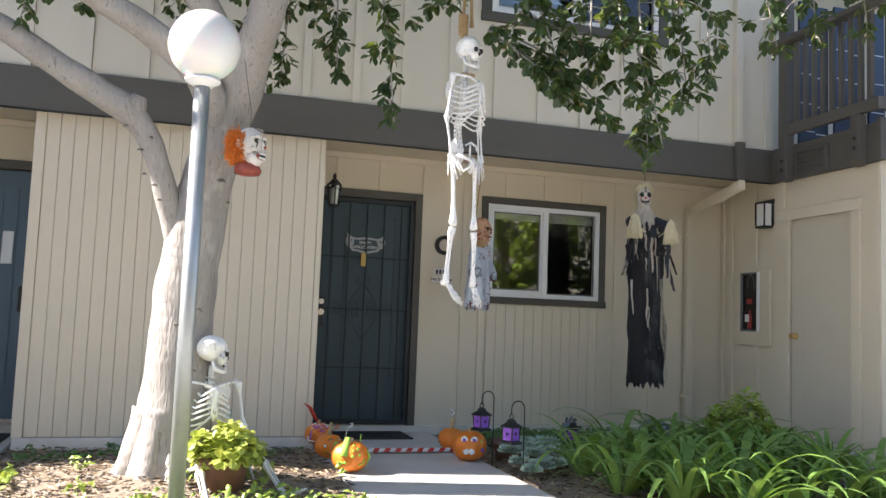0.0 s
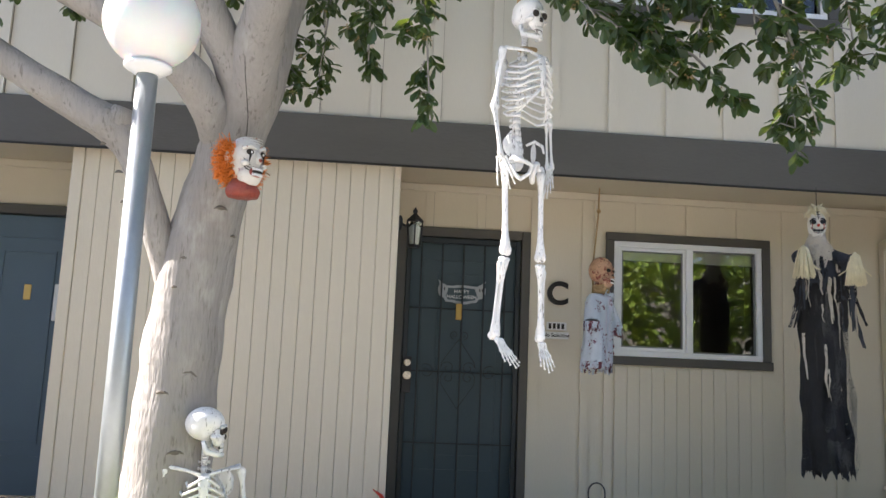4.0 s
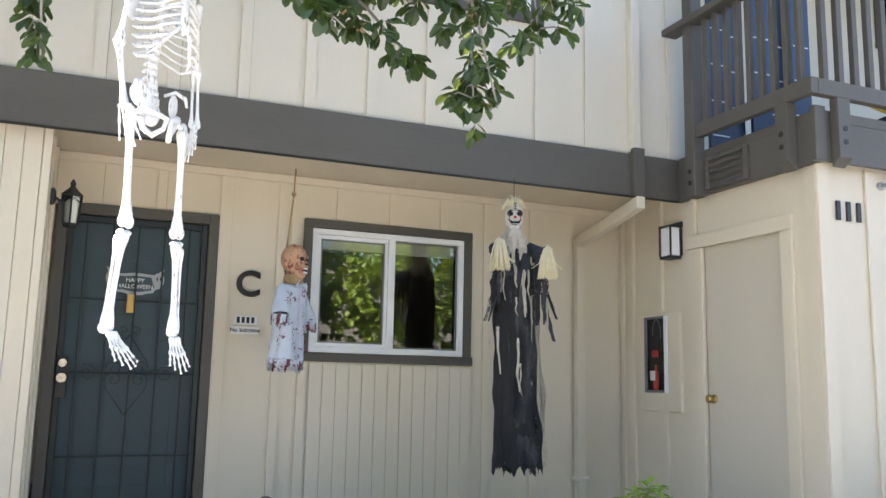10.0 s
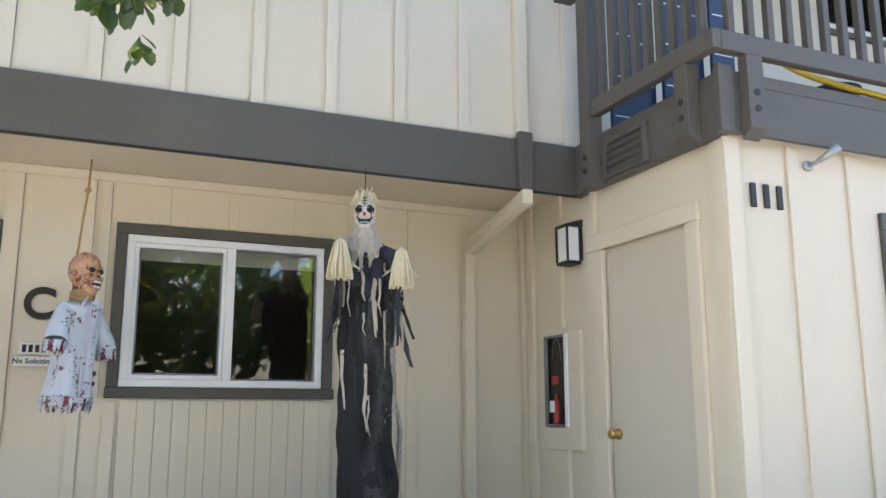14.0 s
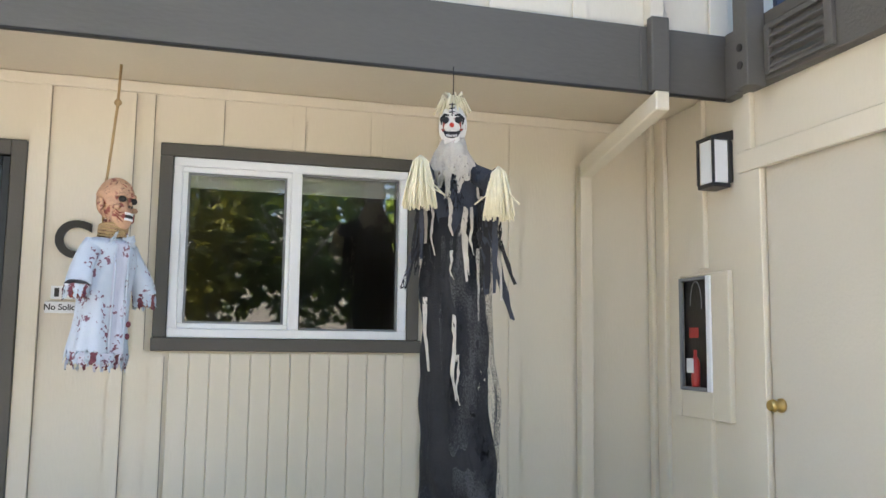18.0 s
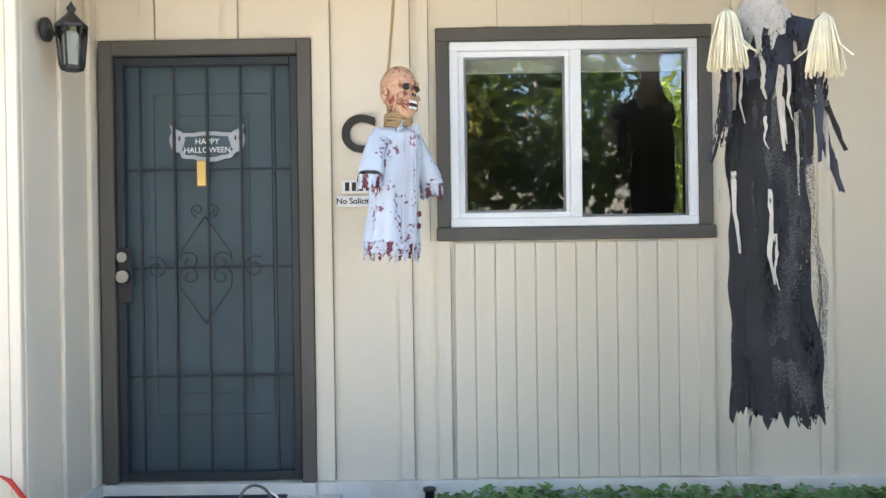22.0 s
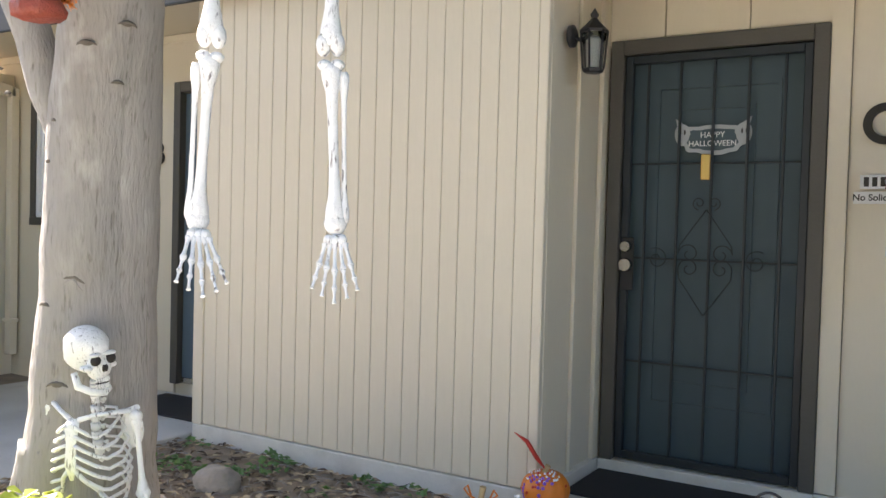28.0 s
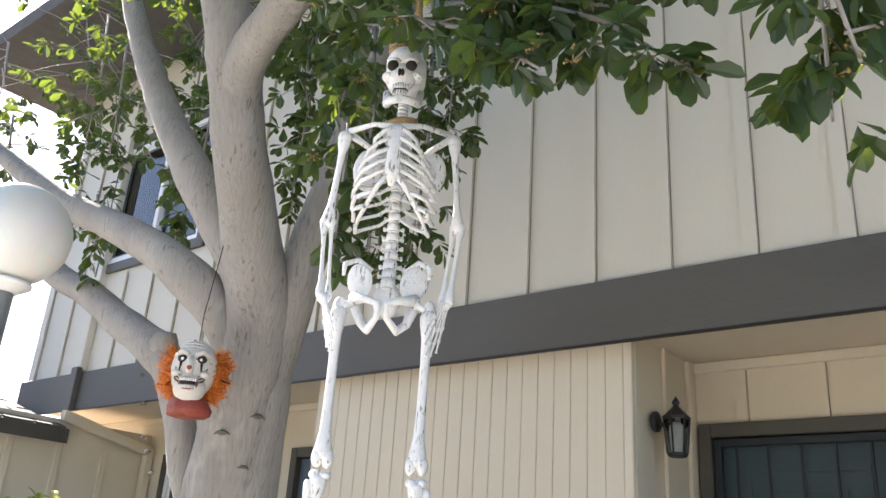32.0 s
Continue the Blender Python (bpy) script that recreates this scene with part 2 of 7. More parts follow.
stain(M["shirt"], (0.20, 0.085, 0.12), 60, 0.55, 0.55)
M["tee"] = mat("pale lilac tee cloth", (0.60, 0.60, 0.68), 0.9, var=0.1, scale=10, fine=200, bump=0.3)
stain(M["tee"], (0.22, 0.09, 0.12), 45, 0.55, 0.50)
M["blood"] = mat("dark red stain", (0.16, 0.035, 0.05), 0.6, var=0.2)
M["flesh"] = mat("latex mask", (0.58, 0.34, 0.21), 0.55, var=0.2, scale=18, fine=80, bump=0.4)
M["wound"] = mat("red latex", (0.30, 0.06, 0.04), 0.45, var=0.35, scale=40, fine=120, bump=0.5)
M["gauze_black"] = mat("black gauze", (0.020, 0.020, 0.022), 0.9, var=0.3, scale=15, fine=160, bump=0.5)
M["gauze_grey"] = mat("grey gauze", (0.36, 0.31, 0.26), 0.9, var=0.2, scale=15, fine=160, bump=0.5)
M["denim"] = mat("dark blue gauze", (0.045, 0.050, 0.065), 0.9, var=0.3, scale=15, fine=160, bump=0.5)
M["scar"] = mat("dark bark scar", (0.15, 0.13, 0.11), 0.9, var=0.3, scale=20, bump=0.6)
M["ext_red"] = mat("red enamel", (0.38, 0.035, 0.03), 0.4)
M["beige"] = mat("torn beige gauze", (0.54, 0.49, 0.42), 0.9, var=0.25, scale=15, fine=160, bump=0.6)
gauze(M["beige"], 0.78)
stain(M["flesh"], (0.27, 0.07, 0.05), 42, 0.53, 0.46, 0.08)
stain(M["flesh"], (0.13, 0.06, 0.04), 110, 0.58, 0.48, 0.06)
gauze(M["gauze_black"], 0.80)
gauze(M["denim"], 0.80)
gauze(M["gauze_grey"], 0.80)
M["net"] = mat("dark grey net", (0.085, 0.083, 0.085), 0.9, var=0.3, scale=15, fine=160, bump=0.5)
gauze(M["net"], 1.08, 420)
M["tomb"] = mat("blue grey foam stone", (0.27, 0.30, 0.34), 0.8, var=0.3, scale=14, fine=90, bump=0.6)
stain(M["tomb"], (0.06, 0.065, 0.08), 45, 0.52, 0.42, 0.05)
M["straw"] = mat("pale straw", (0.84, 0.76, 0.54), 0.8, var=0.15, scale=20)
M["mask_white"] = mat("white mask", (0.70, 0.67, 0.62), 0.6, var=0.12, scale=20)
stain(M["mask_white"], (0.30, 0.07, 0.06), 90, 0.60, 0.52, 0.05)
M["hair_orange"] = mat("orange wig hair", (0.95, 0.24, 0.03), 0.7, var=0.25, scale=30, island=0.3)
M["succulent"] = mat("pale green succulent", (0.42, 0.53, 0.43), 0.55, var=0.15, scale=20, bump=0.05, island=0.3)
M["shingle"] = mat("dark roof shingle", (0.09, 0.085, 0.08), 0.9, var=0.3, scale=10, piece=0.4)
M["room"] = mat("plaster darkened as an unlit room", (0.10, 0.095, 0.085), 0.9, var=0.1)
M["blind"] = mat("pale blind fabric", (0.62, 0.58, 0.50), 0.8, var=0.06)
M["ink"] = mat("dark bronze letters", (0.03, 0.026, 0.022), 0.4, metal=0.3)
M["sign_grey"] = mat("grey metallic sign", (0.30, 0.33, 0.35), 0.4, var=0.2, scale=30)
M["paper"] = mat("white paper", (0.78, 0.78, 0.76), 0.8, var=0.03)
M["tan"] = mat("storage door paint", (0.60, 0.55, 0.45), 0.55, var=0.05, scale=1.5)
M["bluecloth"] = mat("blue tarp", (0.022, 0.036, 0.062), 0.6, var=0.2)
M["leaf"] = leaf_mat("glossy green leaf", (0.026, 0.056, 0.030), (0.34, 0.46, 0.05))
M["strap"] = leaf_mat("strap leaf", (0.21, 0.36, 0.085), (0.24, 0.40, 0.06), 0.3)
M["ivy"] = leaf_mat("ivy leaf", (0.12, 0.235, 0.07), (0.12, 0.24, 0.04), 0.4)
M["bushy"] = leaf_mat("bright shrub leaf", (0.27, 0.38, 0.07), (0.48, 0.55, 0.08), 0.3)
M["jade"] = leaf_mat("yellow green jade leaf", (0.42, 0.50, 0.10), (0.50, 0.52, 0.10), 0.3)


def glass_mat(name, tint=(0.95, 0.97, 0.96)):
    m = bpy.data.materials.new(name)
    m.use_nodes = True
    nt = m.node_tree
    nd, ln = nt.nodes, nt.links
    nd.remove(nd["Principled BSDF"])
    fr = nd.new("ShaderNodeFresnel")
    fr.inputs["IOR"].default_value = 1.88
    tr = nd.new("ShaderNodeBsdfTransparent")
    tr.inputs["Color"].default_value = (*tint, 1)
    gl = nd.new("ShaderNodeBsdfGlossy")
    gl.inputs["Roughness"].default_value = 0.0
    ms = nd.new("ShaderNodeMixShader")
    ln.new(fr.outputs[0], ms.inputs[0])
    ln.new(tr.outputs[0], ms.inputs[1])
    ln.new(gl.outputs[0], ms.inputs[2])
    ln.new(ms.outputs[0], nd["Material Output"].inputs["Surface"])
    return m


M["glass"] = glass_mat("window glass")
M["lampglass"] = glass_mat("seeded lamp glass", (0.8, 0.82, 0.78))


# ---- mesh helpers ----
def box(bm, lo, hi, mi=0):
    v = [bm.verts.new((x, y, z)) for z in (lo[2], hi[2]) for y in (lo[1], hi[1]) for x in (lo[0], hi[0])]
    for q in ((0, 2, 3, 1), (4, 5, 7, 6), (0, 1, 5, 4), (2, 6, 7, 3), (0, 4, 6, 2), (1, 3, 7, 5)):
        f = bm.faces.new([v[i] for i in q])
        f.material_index = mi
    return v


def tube(bm, pts, radii, seg=8, mi=0, cap=True, smooth=True, flat=1.0):
    """A swept tube through pts; radii one number or one each; flat squashes one axis."""
    pts = [Vector(p) for p in pts]
    if not isinstance(radii, (list, tuple)):
        radii = [radii] * len(pts)
    d0 = (pts[1] - pts[0]).normalized()
    u = d0.cross(Vector((0, 0, 1)))
    if u.length < 0.1:
        u = d0.cross(Vector((0, 1, 0)))
    u.normalize()
    rings = []
    for i, p in enumerate(pts):
        d = (pts[min(i + 1, len(pts) - 1)] - pts[max(i - 1, 0)]).normalized()
        u = (u - d * u.dot(d)).normalized()
        w = d.cross(u)
        r = radii[i]
        rings.append([bm.verts.new(p + (u * math.cos(a) + w * math.sin(a) * flat) * r) for a in [2 * math.pi * k / seg for k in range(seg)]])
    for a, b in zip(rings, rings[1:]):
        for k in range(seg):
            f = bm.faces.new((a[k], a[(k + 1) % seg], b[(k + 1) % seg], b[k]))
            f.smooth, f.material_index = smooth, mi
    if cap:
        for r, flip in ((rings[0], True), (rings[-1], False)):
            f = bm.faces.new(r[::-1] if flip else r)
            f.material_index = mi
    return rings


def blob(bm, c, r, seg=12, rings=8, mi=0, turn=None, shape=None):
    """An ellipsoid; shape(unit vector) scales it where a thing bulges or sinks."""
    c = Vector(c)
    r = Vector((r, r, r)) if isinstance(r, (int, float)) else Vector(r)

    def place(th, ph):
        n = Vector((math.sin(th) * math.cos(ph), math.sin(th) * math.sin(ph), math.cos(th)))
        k = shape(n) if shape else 1.0
        p = Vector((n.x * r.x, n.y * r.y, n.z * r.z)) * k
        return bm.verts.new(c + (turn @ p if turn else p))
    top, bot = place(0, 0), place(math.pi, 0)
    rows = [[place(math.pi * i / rings, 2 * math.pi * k / seg) for k in range(seg)] for i in range(1, rings)]
    fs = []
    for k in range(seg):
        fs.append(bm.faces.new((top, rows[0][k], rows[0][(k + 1) % seg])))
        fs.append(bm.faces.new((bot, rows[-1][(k + 1) % seg], rows[-1][k])))
        for a, b in zip(rows, rows[1:]):
            fs.append(bm.faces.new((a[k], b[k], b[(k + 1) % seg], a[(k + 1) % seg])))
    for f in fs:
        f.smooth, f.material_index = True, mi


def lathe(bm, profile, c=(0, 0, 0), seg=24, mi=0, smooth=True, sides=None):
    """Turns (radius, height) pairs about the upright axis through c."""
    n = sides or seg
    off = math.pi / n if sides else 0
    rows = [[bm.verts.new((c[0] + r * math.cos(2 * math.pi * k / n + off), c[1] + r * math.sin(2 * math.pi * k / n + off), c[2] + z)) for k in range(n)] for r, z in profile]
    for a, b in zip(rows, rows[1:]):
        for k in range(n):
            f = bm.faces.new((a[k], a[(k + 1) % n], b[(k + 1) % n], b[k]))
            f.smooth, f.material_index = smooth and not sides, mi
    for row, flip in ((rows[0], True), (rows[-1], False)):
        f = bm.faces.new(row[::-1] if flip else row)
        f.material_index = mi


def mesh_of(name, bm, mats):
    me = bpy.data.meshes.new(name)
    bm.to_mesh(me)
    bm.free()
    for m in (mats if isinstance(mats, (list, tuple)) else [mats]):
        me.materials.append(m)
    return me


def soften(bm, w=0.004, seg=1):
    bmesh.ops.bevel(bm, geom=list(bm.edges), offset=w, segments=seg, affect="EDGES", profile=0.5)
    return bm


def spot_of(ob):
    """Where an object stands, by the poses of it and its parents."""
    m = ob.matrix_basis
    return spot_of(ob.parent) @ ob.matrix_parent_inverse @ m if ob.parent else m


def attach(ob, parent):
    """Parents ob and keeps it in its place."""
    if parent is not None:
        ob.parent = parent
        ob.matrix_parent_inverse = spot_of(parent).inverted()
    return ob


def part(name, bm, material, parent=None, label=""):
    ob = attach(new(name, mesh_of(name, bm, material)), parent)
    if label:
        ob["label"] = label
    return ob


def piece(name, me, parent, loc=(0, 0, 0), m=None):
    """An object of its own on shared mesh data."""
    ob = attach(new(name, me), parent)
    ob.matrix_basis = m if m is not None else Matrix.Translation(loc)
    return ob


def bx(name, lo, hi, material, parent=None, label="", w=0.004):
    bm = bmesh.new()
    box(bm, lo, hi)
    if w:
        soften(bm, w)
    return part(name, bm, material, parent, label)


def thing(name, label, category, group="", kind="", at=(0, 0, 0)):
    ob = new(name)
    ob.empty_display_size = 0.1
    ob.location = at
    return tagged(ob, label, category, group, kind)


def solid(name, bm, material, label, category, group="", kind=""):
    return tagged(new(name, mesh_of(name, bm, material)), label, category, group, kind)


def wall(name, blocks, material, label):
    bm = bmesh.new()
    for lo, hi in blocks:
        box(bm, lo, hi)
    return solid(name, bm, material, label, "wall", kind="structure")


def text_mesh(s, size, depth, material, bold=0.0):
    cu = bpy.data.curves.new("letters", "FONT")
    cu.body, cu.size, cu.extrude, cu.align_x, cu.align_y, cu.offset = s, size, depth, "CENTER", "CENTER", bold
    tmp = bpy.data.objects.new("letters", cu)
    scene.collection.objects.link(tmp)
    me = bpy.data.meshes.new_from_object(tmp.evaluated_get(bpy.context.evaluated_depsgraph_get()))
    bpy.data.objects.remove(tmp)
    me.materials.clear()
    me.materials.append(material)
    return me


rnd = random.Random(7)

# ---- ground ----
GX, GY = 60.0, 60.0


def soil_height(x, y):
    """Garden soil: a low mound round the tree, level with the slabs elsewhere."""
    h = -0.03 + 0.10 * math.exp(-(((x + 1.1) / 0.9) ** 2 + ((y - 5.35) / 0.8) ** 2))
    h += 0.05 * math.exp(-(((x - 2.5) / 1.0) ** 2 + ((y - 5.6) / 0.9) ** 2))
    return h + 0.018 * noise.noise((x * 2.3, y * 2.3, 0)) + 0.008 * noise.noise((x * 9, y * 9, 3))


bm = bmesh.new()
box(bm, (-GX, -GY, -0.6), (GX, GY, -0.10))
solid("ground", bm, M["soil"], "bare brown garden soil around the building", "ground", kind="structure")


def soil_bed(name, x0, x1, y0, y1, step, label):
    bm = bmesh.new()
    nx, ny = int((x1 - x0) / step) + 1, int((y1 - y0) / step) + 1
    g = [[bm.verts.new((x0 + (x1 - x0) * i / (nx - 1), y0 + (y1 - y0) * j / (ny - 1),
                        -0.12 if i in (0, nx - 1) or j in (0, ny - 1) else soil_height(x0 + (x1 - x0) * i / (nx - 1), y0 + (y1 - y0) * j / (ny - 1))))
          for j in range(ny)] for i in range(nx)]
    for i in range(nx - 1):
        for j in range(ny - 1):
            bm.faces.new((g[i][j], g[i + 1][j], g[i + 1][j + 1], g[i][j + 1])).smooth = True
    return solid(name, bm, M["soil"], label, "soil bed", kind="structure")


soil_bed("soil_bed_1", -2.13, 0.03, 3.6, 6.86, 0.05, "dry brown soil bed with twigs beside the entry path")
soil_bed("soil_bed_2", 1.12, 4.2, 4.1, 7.6, 0.05, "dark soil bed with ivy below the window")


def slab(name, x0, x1, y0, y1, top=0.0, label="grey concrete slab with worn edges", material="concrete"):
    bm = bmesh.new()
    box(bm, (x0, y0, top - 0.14), (x1, y1, top))
    soften(bm, 0.008, 2)
    return solid(name, bm, M[material], label, "pavement", kind="structure")


slab("path_1", 0.02, 1.13, 6.475, 7.58, label="grey concrete entry slab before the dark door")
slab("path_2", 0.0, 1.12, 3.62, 6.46, -0.012, "grey concrete path leading to the entry")
slab("path_3", -9.0, 12.0, 0.4, 3.60, -0.02, "broad grey concrete walkway")
slab("path_4", 3.42, 4.18, 3.62, 5.4, -0.02, "grey concrete beside the storage room")
slab("path_5", -4.2, -2.14, 3.62, 7.58, -0.01, "grey concrete path to the neighbouring door")
soil_bed("soil_bed_3", 4.24, 9.0, 3.62, 5.54, 0.1, "dry brown soil bed along the storage room wall")
# added ground behind the camera; its dark surface limits bounce onto the walls
slab("pavement", -30, 30, -14.0, 0.36, -0.04, "unseen court ground kept dark to cut bounced light", "asphalt")

# ---- walls ----
YB, YP, YU = 7.60, 6.865, 6.82
SOF = 2.45
back = wall("wall_back", [((-6.0, YB, -0.1), (-4.68, YB + 0.15, SOF + 0.3)), ((-4.68, YB, -0.1), (-3.94, YB + 0.15, 1.16)), ((-4.68, YB, 2.08), (-3.94, YB + 0.15, SOF + 0.3)), ((-3.94, YB, -0.1), (-3.10, YB + 0.15, SOF + 0.3)), ((-2.10, YB, -0.1), (0.0, YB + 0.15, SOF + 0.3)),
                          ((-3.10, YB, 2.10), (-2.10, YB + 0.15, SOF + 0.3)), ((0.0, YB, 2.10), (1.01, YB + 0.15, SOF + 0.3)),
                          ((0.0, YB + 0.02, -0.1), (1.01, YB + 0.15, 0.055)), ((-3.10, YB + 0.02, -0.1), (-2.10, YB + 0.15, 0.055)),
                          ((1.01, YB, -0.1), (1.63, YB + 0.15, SOF + 0.3)), ((1.63, YB, -0.1), (2.83, YB + 0.15, 1.22)),
                          ((1.63, YB, 2.10), (2.83, YB + 0.15, SOF + 0.3)), ((2.83, YB, -0.1), (4.2, YB + 0.15, SOF + 0.3))], M["cream"],
            "cream painted board and batten entry wall in shade")
pop = wall("wall_front_bay", [((-2.09, YP + 0.03, -0.1), (-0.02, YB - 0.001, SOF + 0.1))], M["cream"], "cream painted grooved plywood bay wall")
side = wall("wall_storage", [((4.2, 6.60, -0.1), (4.35, YB, 2.619)), ((4.2, 5.60, -0.1), (4.35, 5.79, 2.619)), ((4.2, 5.79, 2.03), (4.35, 6.60, 2.619)),
                             ((4.2, 5.79, -0.1), (4.35, 6.60, 0.09))], M["cream"], "cream painted storage room wall with a plain door")
front = wall("wall_storage_front", [((4.22, 5.575, -0.1), (5.30, 5.70, 2.619)), ((5.30, 5.575, -0.1), (6.4, 5.70, 1.18)), ((5.30, 5.575, 2.03), (6.4, 5.70, 2.619)),
                                    ((6.4, 5.575, -0.1), (12.0, 5.70, 2.619))], M["cream"], "cream painted board and batten storage front wall")
upper = wall("wall_upper", [((-5.90, YU, 2.5), (-4.98, YU + 0.15, 5.6)), ((-4.98, YU, 2.5), (-3.64, YU + 0.15, 3.64)), ((-4.98, YU, 4.76), (-3.64, YU + 0.15, 5.6)), ((-3.64, YU, 2.5), (1.28, YU + 0.15, 5.6)), ((1.28, YU, 2.5), (3.0, YU + 0.15, 3.66)), ((1.28, YU, 4.75), (3.0, YU + 0.15, 5.6)),
                            ((3.0, YU, 2.5), (4.185, YU + 0.15, 5.6))], M["pale"], "pale cream board and batten upper storey wall")
wall("wall_balcony_back", [((4.185, 7.9, 2.4), (7.62, 8.05, 5.6)), ((7.62, 7.9, 2.4), (9.0, 8.05, 4.62)), ((7.62, 7.9, 5.4), (9.0, 8.05, 5.6)), ((9.0, 7.9, 2.4), (12, 8.05, 5.6)), ((4.035, YU + 0.15, 2.5), (4.185, 7.9, 5.6))], M["pale"], "pale painted wall behind the balcony")
wall("wall_rear", [((-5.90, 12.0, -0.1), (12, 12.15, 5.6)), ((-5.90, YU + 0.151, 2.5), (-5.75, 12.0, 5.6)), ((12, 5.57, -0.1), (12.15, 12.0, 5.6))], M["pale"], "pale rear and end walls of the building")
left = wall("wall_left_wing", [((-5.15, 4.6, -0.1), (-5.0, 7.599, 2.30)), ((-11, 4.6, -0.1), (-5.15, 4.75, 2.12))], M["cream"], "cream painted wall of the neighbouring wing")

for yy in (4.75, 5.15, 5.55, 5.95, 6.35, 6.75, 7.15):
    bx("batten", (-4.9995, yy, 0.0), (-4.982, yy + 0.055, 2.12), M["cream"], left)
bm = bmesh.new()
box(bm, (-5.9, YU + 0.001, SOF), (4.2, YB + 0.15, SOF + 0.03))
solid("ceiling", bm, M["soffit"], "cream painted soffit above the entries", "ceiling", kind="structure")
# unseen roof, added with a deep eave to shade the walls below
bm = bmesh.new()
box(bm, (-6.5, 5.75, 5.6), (12.5, 12.5, 5.75))
solid("roof", bm, M["shingle"], "unseen dark flat roof slab, eave set forward to block sun", "roof", kind="structure")

# dark band between the storeys
band = thing("trim_band", "dark grey painted timber band between the storeys", "trim", kind="structure")
bx("board", (-5.92, YU - 0.045, 2.375), (3.70, YU - 0.001, 2.685), M["band"], band)
bx("board", (3.70, YU - 0.045, 2.375), (4.199, YU - 0.001, 2.685), M["band"], band)
bx("drip_edge", (-5.92, YU - 0.052, 2.366), (4.139, YU - 0.03, 2.378), M["ink"], band, w=0.002)
bx("board", (4.14, 5.52, 2.376), (4.199, 6.7745, 2.632), M["band"], band)
bx("cap_board", (4.146, 5.526, 2.6325), (4.199, 6.774, 2.69), M["band"], band)
bx("board", (4.14, 5.49, 2.386), (12.0, 5.519, 2.632), M["band"], band)
bx("cap_board", (4.146, 5.496, 2.6325), (12.0, 5.5255, 2.70), M["band"], band)

# battens on the upper wall, each with a shadow gap under its lips
def lipped(bm, x0, x1, y, d, z0, z1, lip=0.006):
    box(bm, (x0 + lip, y - d * 0.5, z0), (x1 - lip, y - 0.0004, z1))
    box(bm, (x0, y - d, z0), (x1, y - d * 0.5 - 0.0002, z1))


for k in range(-15, 9):
    bxp = 0.174 + 0.4 * k
    if bxp > 3.5:
        break
    bm = bmesh.new()
    lipped(bm, bxp, bxp + 0.066, YU, 0.022, 2.69, 3.52 if 1.10 < bxp < 3.08 or -5.1 < bxp < -3.5 else 5.55)
    part("batten", bm, M["pale"], upper)
    # thin dark strip beside the batten, put there as its edge shade
    bx("joint", (bxp + 0.0665, YU - 0.004, 2.69), (bxp + 0.0700, YU - 0.0005, 3.50 if 1.10 < bxp < 3.08 or -5.1 < bxp < -3.5 else 5.55), M["joint"], upper, w=0)
bx("corner_board", (4.085, YU - 0.02, 2.69), (4.185, YU - 0.0005, 5.55), M["pale"], upper)

# grooved planks on the bay
bm = bmesh.new()
box(bm, (0, -0.03, 0), (0.0922, 0, 2.385))
soften(bm, 0.003)
plank = mesh_of("plank", bm, M["cream"])
npl = 21
for i in range(npl):
    piece("plank", plank, pop, (-2.03 + i * 0.0945, YP + 0.030, 0.06))
bx("corner_board", (-2.107, YP - 0.008, 0.055), (-2.033, YP + 0.03, SOF - 0.002), M["cream"], pop)
bx("corner_board", (-0.045, YP - 0.004, 0.055), (0.0, YP + 0.03, SOF - 0.002), M["cream"], pop)
for yy, ww in ((YP + 0.032, 0.05), (YP + 0.36, 0.06), (YB - 0.09, 0.085)):
    bx("batten", (-0.019, yy, 0.055), (0.0 if ww < 0.08 else 0.004, yy + ww, SOF - 0.002), M["cream"], pop)
bx("foundation", (-2.10, YP - 0.012, -0.1), (0.012, YB - 0.001, 0.055), M["curb"], pop)

# back wall planks, battens and trims
bx("foundation", (1.01, YB - 0.03, -0.1), (4.17, YB - 0.0005, 0.055), M["curb"], back)
bx("door_step", (0.015, YB - 0.05, -0.05), (1.01, YB + 0.019, 0.055), M["curb"], back, "worn white painted threshold")
bm = bmesh.new()
box(bm, (0, -0.012, 0), (0.0924, 0, 1.10))
soften(bm, 0.003)
plank_low = mesh_of("plank", bm, M["cream"])
for i in range(12):
    piece("plank", plank_low, back, (1.665 + i * 0.0945, YB - 0.0005, 0.06))


def batten(parent, x0, x1, z0, z1, material, y=YB, d=0.018):
    bm = bmesh.new()
    lipped(bm, x0, x1, y, d, z0, z1, 0.005)
    # edge shade of this batten, drawn as a narrow dark strip
    bx("joint", (x1 + 0.0004, y - 0.003, z0), (x1 + 0.0034, y - 0.0005, z1), M["joint"], parent, w=0)
    return part("batten", bm, material, parent)


batten(back, 1.012, 1.095, 0.06, 2.392, M["cream"], d=0.024)
batten(back, 1.406, 1.466, 0.06, 2.392, M["cream"])
batten(back, 1.582, 1.645, 0.06, 1.14, M["cream"], d=0.022)
batten(back, 1.50, 1.552, 1.17, 2.392, M["cream"])
batten(back, 2.792, 2.868, 0.06, 1.14, M["cream"], d=0.022)
batten(back, 2.965, 3.024, 0.06, 2.392, M["cream"])
batten(back, 3.357, 3.417, 0.06, 2.392, M["cream"])
for xx in (0.215, 0.605):
    batten(back, xx, xx + 0.06, 2.125, 2.392, M["cream"])
for xx in (1.815, 2.21, 2.605):
    batten(back, xx, xx + 0.06, 2.165, 2.392, M["cream"])
bx("top_trim", (0.002, YB - 0.02, 2.394), (4.18, YB - 0.0005, SOF - 0.002), M["cream"], back)
